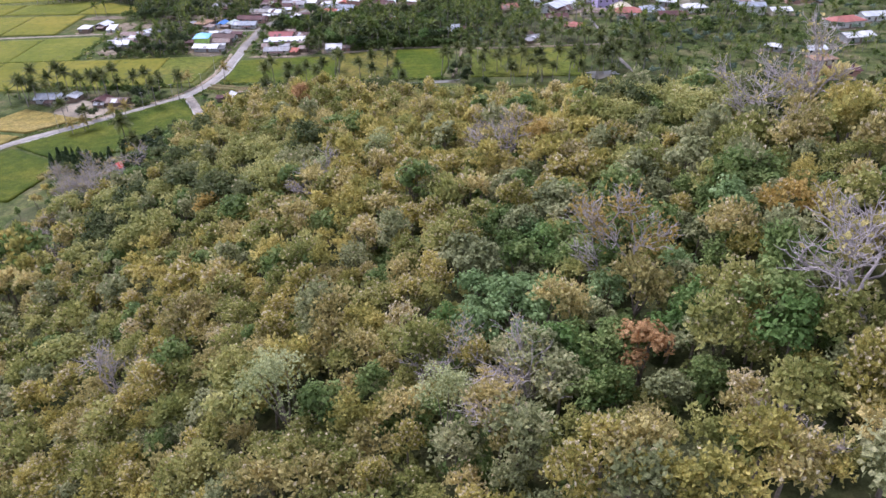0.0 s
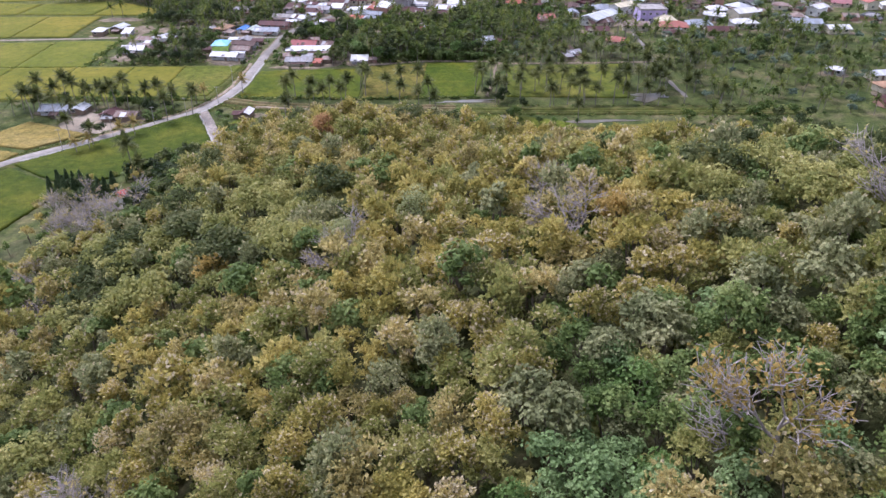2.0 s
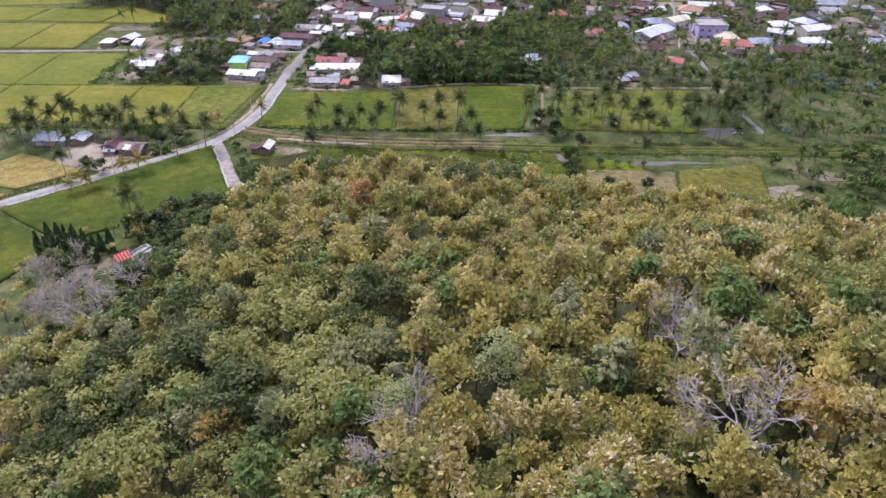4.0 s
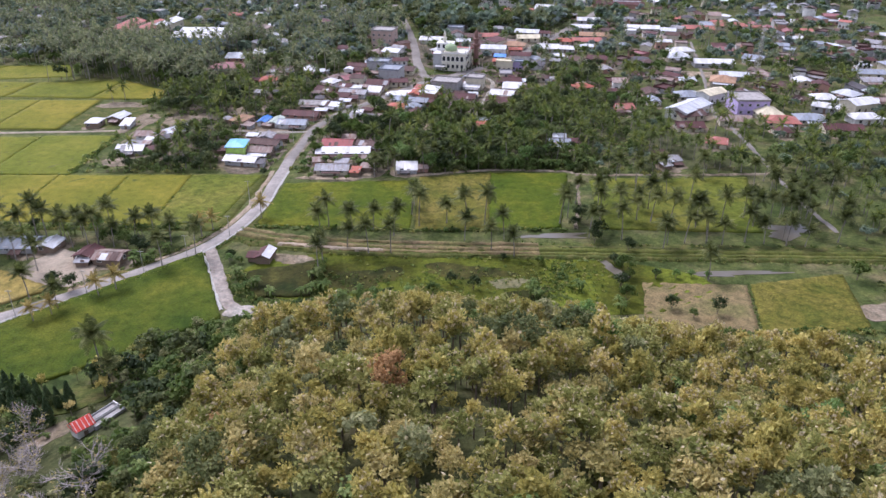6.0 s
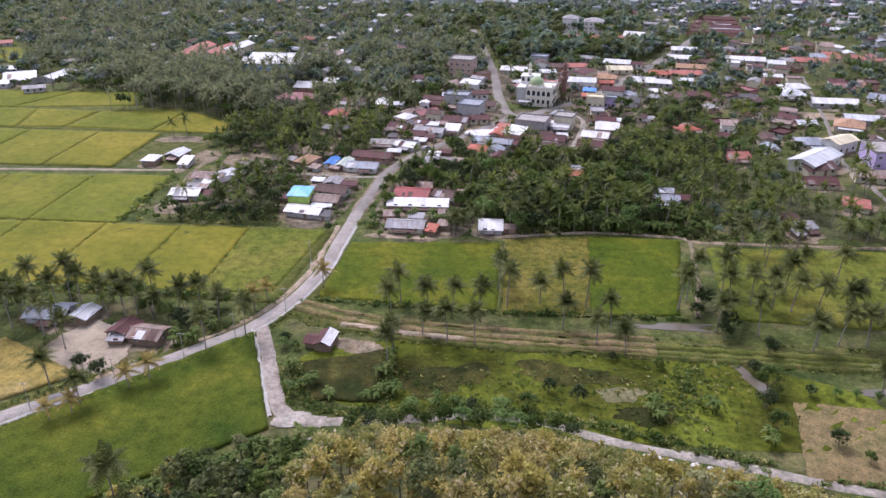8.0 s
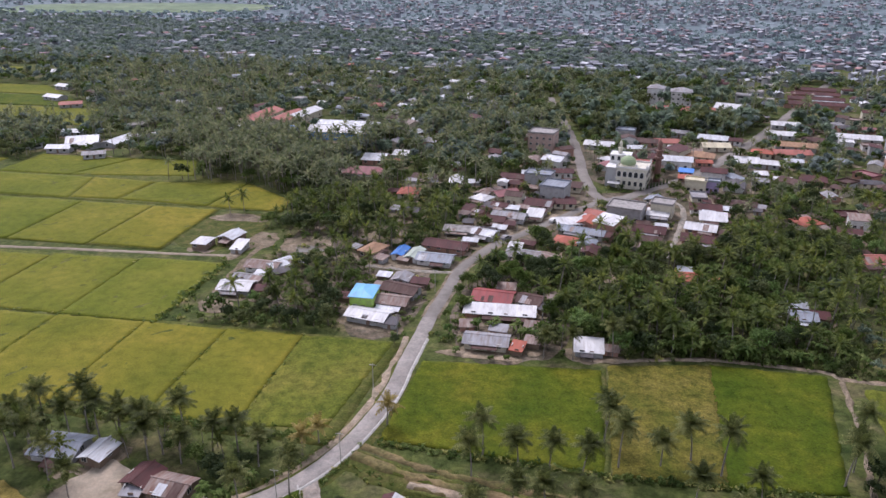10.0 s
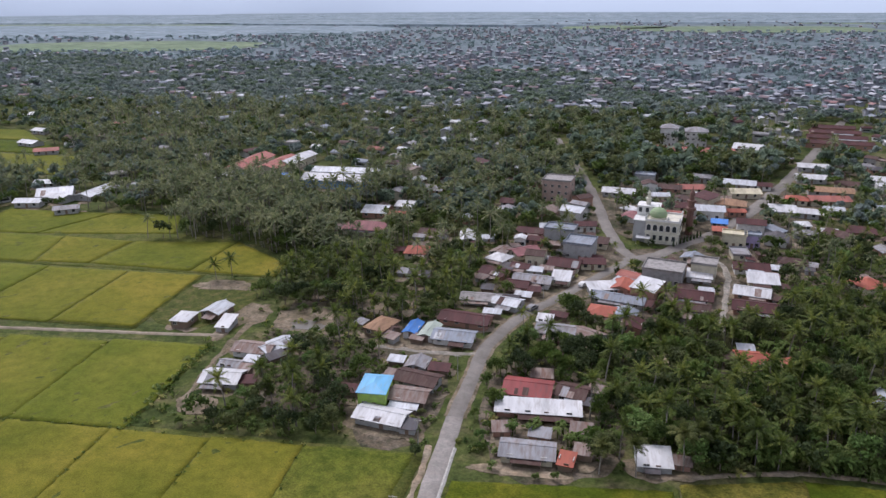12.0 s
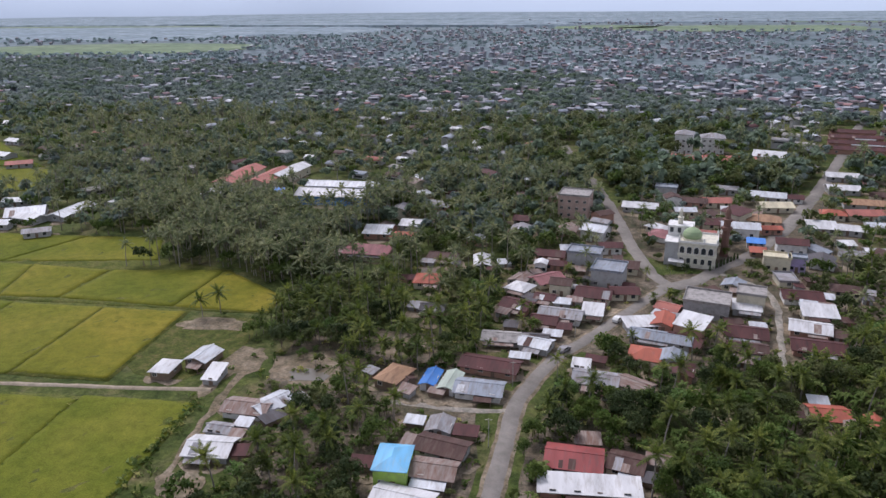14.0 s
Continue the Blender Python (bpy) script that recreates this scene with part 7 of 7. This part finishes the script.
def grove(x0, x1, y0, y1, step, mix, things=0, lo=0.7, hi=1.15, keep=1.0, far_kinds=None):
    """Plants over a stretch of land, clear of houses, roads and fields: the first so many as things, the rest in the joined mass."""
    spots = []
    yy, r_ = y0, 0
    while yy < y1:
        xx = x0 + (r_ % 2) * step / 2
        r_ += 1
        while xx < x1:
            px, py = xx + random.uniform(-0.42, 0.42) * step, yy + random.uniform(-0.42, 0.42) * step
            xx += step
            if random.random() < keep and clear_spot(px, py, 0.8):
                spots.append((px, py))
        yy += step * 0.87
    if things:
        random.shuffle(spots)
    names = [k for k, n in mix.items() for _ in range(n)]
    for i, (px, py) in enumerate(spots):
        k = random.choice(names)
        s = random.uniform(lo, hi) * (1.15 if k == "palm" else 1.0)
        if i < things:
            random.choice(NEAR[k]).place(stand(px, py, s))
        else:
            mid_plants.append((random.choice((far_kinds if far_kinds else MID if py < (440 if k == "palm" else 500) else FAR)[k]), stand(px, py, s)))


grove(-10, 62, 400, 430, 4.2, {"mango": 5, "palm": 4, "banana": 3}, 30, 0.5, 0.85)
grove(-34, 30, 339, 412, 4.3, {"mango": 5, "palm": 5, "banana": 6, "bamboo": 1}, 130, 0.65, 1.05)          # wood behind the fields
grove(30, 175, 338, 400, 4.5, {"mango": 4, "palm": 6, "banana": 2, "shrub": 3}, 40, 0.55, 0.95, 0.9, EAST)
grove(-102, -62, 196, 243, 2.7, {"shrub": 7, "banana": 2, "mango": 1}, 0, 0.6, 1.1)
grove(-80, -57, 150, 206, 3.1, {"shrub": 5, "mango": 2, "banana": 2}, 0, 0.6, 1.05)
grove(-66, 110, 226, 240, 3.4, {"shrub": 6, "banana": 1}, 0, 0.45, 0.85, 0.7)
grove(86, 130, 236, 272, 4.0, {"mango": 4, "palm": 2, "shrub": 5}, 0, 0.5, 0.95, 0.75)
grove(176, 270, 270, 480, 6.0, {"mango": 4, "palm": 3, "shrub": 2}, 0, 0.5, 0.85, 0.75, EAST)
grove(-152, -94, 268, 291, 3.8, {"mango": 3, "palm": 3, "banana": 4, "shrub": 5}, 25, 0.45, 0.8, 0.6)
grove(96, 180, 270, 338, 5.2, {"mango": 3, "palm": 5, "shrub": 4}, 0, 0.5, 0.85, 0.8, EAST)
grove(-131, -100, 337, 385, 3.9, {"mango": 4, "palm": 2, "banana": 4, "shrub": 2}, 60, 0.55, 0.95)   # between the huts
grove(-100, -78, 336, 392, 4.5, {"mango": 2, "palm": 1, "banana": 1, "shrub": 5}, 20, 0.4, 0.75, 0.7)
grove(-34, 30, 338, 350, 2.4, {"banana": 1}, 0, 0.9, 1.4)
grove(-34, 30, 350, 400, 4.2, {"banana": 5, "bamboo": 1}, 40, 1.0, 1.5, 0.6)
grove(-74, -34, 338, 412, 4.0, {"mango": 5, "palm": 2, "banana": 5, "bamboo": 2, "shrub": 2}, 60, 0.6, 1.0)
grove(-136, -70, 392, 470, 4.1, {"mango": 4, "palm": 5, "banana": 1, "shrub": 2}, 70, 0.6, 1.0)
grove(-166, -134, 408, 470, 4.0, {"mango": 1, "palm": 5, "banana": 3, "shrub": 2}, 0, 0.6, 0.95)
grove(-70, 60, 412, 480, 4.8, {"mango": 4, "palm": 2, "shrub": 3}, 40, 0.5, 0.95)
grove(60, 200, 400, 480, 5.0, {"mango": 4, "palm": 4, "shrub": 1}, 0, 0.6, 1.0, 0.9, EAST)
grove(-240, -130, 452, 560, 4.3, {"mango": 2, "palm": 7}, 0, 0.85, 1.15)                        # the palm grove
grove(-130, -45, 470, 600, 4.8, {"mango": 5, "palm": 4}, 0, 0.7, 1.1)
grove(-420, -240, 480, 640, 5.0, {"mango": 4, "palm": 5}, 0, 0.7, 1.1, 0.9)
grove(-640, -420, 480, 820, 8.6, {"mango": 5, "palm": 1}, 0, 0.8, 1.2, 0.95, {"mango": lowt, "palm": farp})
grove(-240, -45, 560, 800, 6.2, {"mango": 6, "palm": 4}, 0, 0.7, 1.05, 0.85)
grove(-45, 260, 480, 640, 5.6, {"mango": 5, "palm": 2}, 0, 0.6, 1.0, 0.7)
grove(-45, 110, 600, 660, 5.8, {"mango": 6, "palm": 1}, 0, 0.9, 1.3, 0.9)
grove(-45, 320, 660, 800, 7.0, {"mango": 5, "palm": 2}, 0, 0.8, 1.2, 0.6)
grove(-420, -240, 640, 800, 8.0, {"mango": 4, "palm": 5}, 0, 0.8, 1.3, 0.95)
grove(-200, -132, 150, 290, 9.0, {"mango": 2, "palm": 3, "shrub": 4}, 0, 0.5, 0.9, 0.5)
grove(-80, 60, 392, 480, 3.6, {"shrub": 5, "banana": 1}, 0, 0.5, 1.0, 0.6)
grove(-135, -80, 336, 400, 3.4, {"shrub": 5, "banana": 2}, 0, 0.5, 1.0, 0.6)
for x0, x1, y0, y1, step, lo, hi in ((-72, 56, 588, 634, 7.6, 1.15, 1.75), (-100, 58, 660, 780, 10.5, 1.0, 1.6), (-48, -14, 634, 662, 8, 1.0, 1.5)):   # tall dark trees behind the mosque
    for i in range(int((x1 - x0) * (y1 - y0) / step ** 2)):
        px, py = random.uniform(x0, x1), random.uniform(y0, y1)
        if off_road(px, py, 3.0) and all(math.hypot(px - b[0], py - b[1]) > 0.5 * max(b[2], b[3]) + 1.5 for b in yards):
            mid_plants.append((random.choice((midt[2], midt[5], lowt[0], lowt[3], lowt[5], midt[1])), stand(px, py, random.uniform(lo, hi))))
for i in range(1300):   # garden trees between the houses
    px, py = random.uniform(-150, 130), random.uniform(395, 640)
    sc = random.uniform(0.35, 0.72)
    if off_road(px, py, 1.4 + 1.5 * sc) and all(math.hypot(px - b[0], py - b[1]) > 0.46 * max(b[2], b[3]) + 2.4 * sc for b in yards):
        mid_plants.append((random.choice((midt + midp + shrub) if py < 520 else (midt + lowt[:4] + farp)), stand(px, py, sc)))
mass("village_trees", mid_plants, "palms and leafy trees between the houses", "trees")


def lattice_mast(x, y, h):
    """A slender square lattice tower: four legs, rings and diagonals, and drum aerials near the top."""
    ob = thing("telecom_mast", pose(x, y, 0, 0, 0, 20), "tall slim grey lattice telecom mast among houses", "mast")
    half = lambda z: 1.25 - 0.95 * z / h
    for sx, sy in ((-1, -1), (1, -1), (1, 1), (-1, 1)):
        part("leg", mesh_of("leg", *tube([(sx * half(0), sy * half(0), -0.2), (sx * half(h), sy * half(h), h)], [0.10, 0.06], 5), [KERBMAT]), ob)
    n = 12
    for i in range(n):
        z0, z1 = h * i / n, h * (i + 1) / n
        ring = []
        for (ax, ay), (bx, by) in (((-1, -1), (1, -1)), ((1, -1), (1, 1)), ((1, 1), (-1, 1)), ((-1, 1), (-1, -1))):
            ring += [tube([(ax * half(z0), ay * half(z0), z0), (bx * half(z1), by * half(z1), z1)], [0.05, 0.05], 4), tube([(ax * half(z1), ay * half(z1), z1), (bx * half(z1), by * half(z1), z1)], [0.05, 0.05], 4)]
        part("brace", mesh_of("brace", *joined(ring), [KERBMAT]), ob)
    for z, a in ((h - 1.2, 0.4), (h - 2.6, 2.6), (h - 4.5, 4.4)):
        part("aerial", from_bm("aerial", turned([(0.05, 0.0), (0.55, 0.02), (0.55, 0.4), (0.05, 0.45)], 12), ROOF["white"]), ob, "white drum aerial").matrix_basis = Matrix.Translation((0.55 * math.cos(a), 0.55 * math.sin(a), z)) @ Matrix.Rotation(a, 4, "Z") @ Matrix.Rotation(math.pi / 2, 4, "Y")
    mark(x, y, 2)


lattice_mast(139.8, 479.4, 23.0)

# ---- weeds and grass tufts ----
random.seed(29)
rng_ = np.random.default_rng(5)
tuft = []
for i, c in enumerate(("green", "olive", "wood", "banana", "wood")):
    P_ = rng_.normal(0, 0.28, (9, 3)) * np.array([1, 1, 0.4]) + np.array([0, 0, 0.28])
    tuft.append(Kind("tuft", {"crown": cards(P_, rng_.normal(0, 0.5, (9, 3)) + (0, 0, 0.5), 0.34, rng_, 1.8)}, LEAF[c], BARK, "", "grass", ""))
tufts = []


def weeds(points, spread, n, lo=0.6, hi=1.5):
    L = spline(points, 1.0)
    for _ in range(n):
        q = L[random.randrange(len(L))]
        x_, y_ = q[0] + random.gauss(0, spread), q[1] + random.gauss(0, spread)
        if not off_road(x_, y_):
            continue
        tufts.append((random.choice(tuft), pose(x_, y_, max(0.0, float(height(x_, y_))) + random.uniform(0.0, 0.25), 0, 0, random.uniform(0, 360)) @ Matrix.Diagonal((*[random.uniform(lo, hi)] * 3, 1))))


for off_ in (4.3, 1.0, -2.8, -5.0):
    weeds([(a_, b_ + off_) for a_, b_ in EMB], 0.4, 170, 0.5, 1.1)
weeds([(a_ + 2.6, b_ - 2.6) for a_, b_ in MAIN[2:8]], 0.3, 420, 0.4, 0.9)
weeds([(a_ - 2.8, b_ + 2.8) for a_, b_ in MAIN[2:8]], 0.4, 260, 0.4, 0.9)
weeds([(-30, 290), (-74, 292)], 0.5, 160)
weeds([(15, 291), (-30, 290)], 0.5, 160)
weeds([(-51, 258), (20, 262)], 5.5, 650, 0.3, 0.9)
weeds([(6, 252), (14, 270)], 3.0, 300, 0.4, 1.1)
weeds([(-71.5, 264), (-65, 251), (-51, 252), (-52, 272)], 0.6, 350, 0.5, 1.3)
weeds([(-62, 249), (-20, 251.5), (20, 241)], 0.9, 500, 0.6, 1.6)
weeds([(-76, 264), (-69, 250)], 0.8, 120, 0.5, 1.0)
weeds([(26, 238), (80, 238)], 0.7, 200)
weeds([(56.3, 260), (51.6, 238.5)], 0.25, 60, 0.3, 0.7)
weeds([(-176, 291), (-176, 372)], 0.3, 30, 0.4, 0.9)
weeds([(-150, 293), (-150, 333)], 0.3, 30, 0.4, 0.9)
weeds([(-126, 293), (-126, 333)], 0.3, 30, 0.4, 0.9)
weeds([(-105, 292), (-105, 333)], 0.3, 30, 0.4, 0.9)
weeds([(-202, 332.5), (-105, 333)], 0.3, 30, 0.4, 0.9)
weeds([(-150, 292), (-90, 291)], 0.8, 260)
weeds([(-147, 333), (-147, 375)], 0.8, 120)
for _ in range(3200):
    x_, y_ = random.uniform(-150, 60), random.uniform(335, 480)
    if (clear_spot(x_, y_) or random.random() < 0.25) and off_road(x_, y_):
        tufts.append((random.choice(tuft), pose(x_, y_, 0.05, 0, 0, random.uniform(0, 360)) @ Matrix.Diagonal((*[random.uniform(0.9, 2.4)] * 3, 1))))
mass("weeds", tufts, "weeds and grass tufts on banks and verges", "grass")


random.seed(37)
# trodden earth round the houses
V_, Q_ = [], []
rng_ = np.random.default_rng(77)
for i, (x, y, w, d, rot) in enumerate(yards):
    a_ = np.linspace(0, 2 * math.pi, 24, endpoint=False)
    r_ = 1 + 0.25 * np.sin(2 * a_ + rng_.uniform(0, 6)) + 0.18 * np.sin(3 * a_ + rng_.uniform(0, 6)) + rng_.normal(0, 0.05, 24)
    c_, s_ = math.cos(radians(rot)), math.sin(radians(rot))
    px_, py_ = (w * 0.5 + 1.6) * r_ * np.cos(a_), (d * 0.5 + 2.6) * r_ * np.sin(a_) - 0.8
    n_ = 25 * i
    ring = np.stack([x + px_ * c_ - py_ * s_, y + px_ * s_ + py_ * c_, np.full(24, 0.03 + 0.0004 * i)], 1)
    V_ += [ring, np.array([[x, y, 0.03 + 0.0004 * i]])]
    Q_ += [(n_ + 24, n_ + 2 * k, n_ + 2 * k + 1, n_ + (2 * k + 2) % 24) for k in range(12)]
tagged(new("trodden_ground", mesh_of("trodden_ground", np.concatenate(V_), Q_, [YARD])), "trodden brown earth round the houses", "ground", kind="stuff")


def town_edge(x):
    """Where the woods end and the town begins, going away from the village."""
    return float(np.interp(x, (-900, -500, -250, -60, 20, 100, 300), (1330, 1210, 1150, 1130, 980, 860, 815))) + 110 * noise.noise(Vector((x * 0.008, 4, 0))) + 60 * noise.noise(Vector((x * 0.04, 9, 0)))


def far_green(x, y):
    return any(((x - cx) / rx) ** 2 + ((y - cy) / ry) ** 2 < 1.1 for cx, cy, rx, ry in ((-900, 1560, 260, 150), (420, 2350, 330, 170), (60, 2450, 140, 110), (-1250, 2200, 720, 330), (-700, 2750, 620, 260)))


for _ in range(11500):
    r, a = 560 * math.exp(random.random() * 1.6), radians(random.uniform(-30, 42))
    px, py = -60 - r * math.sin(a), 230 + r * math.cos(a)
    core = math.exp(-((px - 60) / 640) ** 2) * (1.0 if py < 2300 else 0.3)
    odds = (0.22 + 0.65 * core) * min(1.0, max(0.12, 0.75 + 1.6 * noise.noise(Vector((px * 0.011, py * 0.005, 12))))) if py > town_edge(px) else 0.55 if noise.noise(Vector((px * 0.012, py * 0.012, 2))) > 0.08 else 0.05
    if py > 800 and random.random() < odds and not far_green(px, py):
        far_town.append((px, py, random.uniform(4.5, 8.5), random.uniform(4.5, 7.5), random.choice((2.8, 3.0, 3.2, 3.5, 6, 7)), random.uniform(-1.6, 1.6), random.random() < 0.3))
yy = 795.0
while yy < 1340:
    xx = -1500.0
    step = 8.6 + 0.006 * (yy - 795)
    while xx < 420:
        px, py = xx + random.uniform(-4, 4), yy + random.uniform(-4, 4)
        xx += step
        if abs(px + 60) < 1.0 * (py - 100) and py < town_edge(px) and random.random() < (0.45 if noise.noise(Vector((px * 0.012, py * 0.012, 2))) > 0.08 else 0.9):
            sc = random.uniform(0.75, 1.2)
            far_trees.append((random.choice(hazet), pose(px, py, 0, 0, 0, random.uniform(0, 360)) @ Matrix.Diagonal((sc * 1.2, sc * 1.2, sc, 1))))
    yy += step * 0.9
for _ in range(7800):   # trees and groves inside and beyond the town
    r, a = 700 * math.exp(random.random() * 1.5), radians(random.uniform(-32, 44))
    px, py = -60 - r * math.sin(a), 230 + r * math.cos(a)
    clump = noise.noise(Vector((px * 0.006, py * 0.003, 31)))
    if town_edge(px) < py < 2300 and not far_green(px, py) and (random.random() < 0.45 or clump > 0.2 or abs(px - 60) > 620):
        sc = random.uniform(0.45, 0.85) * (1 + r / 5000)
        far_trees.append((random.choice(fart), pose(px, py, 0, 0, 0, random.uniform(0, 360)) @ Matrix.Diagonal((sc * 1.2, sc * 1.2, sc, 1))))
town("near_town", near_town, "low houses with metal roofs behind the village", TOWNMATS)
town("far_town", far_town, "distant crowded town of low pale houses", HAZEMATS)
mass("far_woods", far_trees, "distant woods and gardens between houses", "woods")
# field green muted in the base colour to imitate haze
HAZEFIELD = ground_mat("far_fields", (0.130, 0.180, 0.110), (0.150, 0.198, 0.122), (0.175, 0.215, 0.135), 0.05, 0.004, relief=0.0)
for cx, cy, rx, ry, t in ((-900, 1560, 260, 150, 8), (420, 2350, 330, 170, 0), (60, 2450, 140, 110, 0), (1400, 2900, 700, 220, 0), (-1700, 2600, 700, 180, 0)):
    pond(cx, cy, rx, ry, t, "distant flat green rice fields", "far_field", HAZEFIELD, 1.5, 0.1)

# blue-grey woodland colour that includes the haze over it
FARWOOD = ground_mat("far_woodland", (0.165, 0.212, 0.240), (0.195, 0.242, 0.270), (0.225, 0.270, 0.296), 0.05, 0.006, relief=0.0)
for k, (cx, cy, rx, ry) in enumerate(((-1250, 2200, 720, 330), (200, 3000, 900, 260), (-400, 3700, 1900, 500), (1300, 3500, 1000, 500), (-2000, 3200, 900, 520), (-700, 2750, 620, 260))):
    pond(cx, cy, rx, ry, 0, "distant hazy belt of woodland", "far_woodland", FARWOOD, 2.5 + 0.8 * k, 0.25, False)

# hills on the horizon, pale blue because haze is painted into their colour
HILLMAT, _nt, _b = nodes_of("distant_hills_hazed")
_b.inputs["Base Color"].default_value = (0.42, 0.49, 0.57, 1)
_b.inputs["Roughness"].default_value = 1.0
hx = np.linspace(-4600, 3600, 140)
hz = np.array([np.interp(a, (-2600, -1300, -300, 900), (165, 150, 108, 96)) + 70 * max(0.0, noise.noise(Vector((a * 0.0011, 3, 0))) + 0.1) * (1 if a < -900 else 0.15) + 8 * noise.noise(Vector((a * 0.006, 9, 0))) for a in hx])
hy = 4700 - 0.00012 * (hx + 60) ** 2
Vh = np.concatenate([np.stack([hx, hy - 350, hx * 0 - 2], 1), np.stack([hx, hy, np.maximum(hz, 8)], 1), np.stack([hx, hy + 300, hx * 0 - 2], 1)])
k = np.arange(139)
Qh = np.concatenate([np.stack([k, k + 1, k + 141, k + 140], 1), np.stack([k + 140, k + 141, k + 281, k + 280], 1)])
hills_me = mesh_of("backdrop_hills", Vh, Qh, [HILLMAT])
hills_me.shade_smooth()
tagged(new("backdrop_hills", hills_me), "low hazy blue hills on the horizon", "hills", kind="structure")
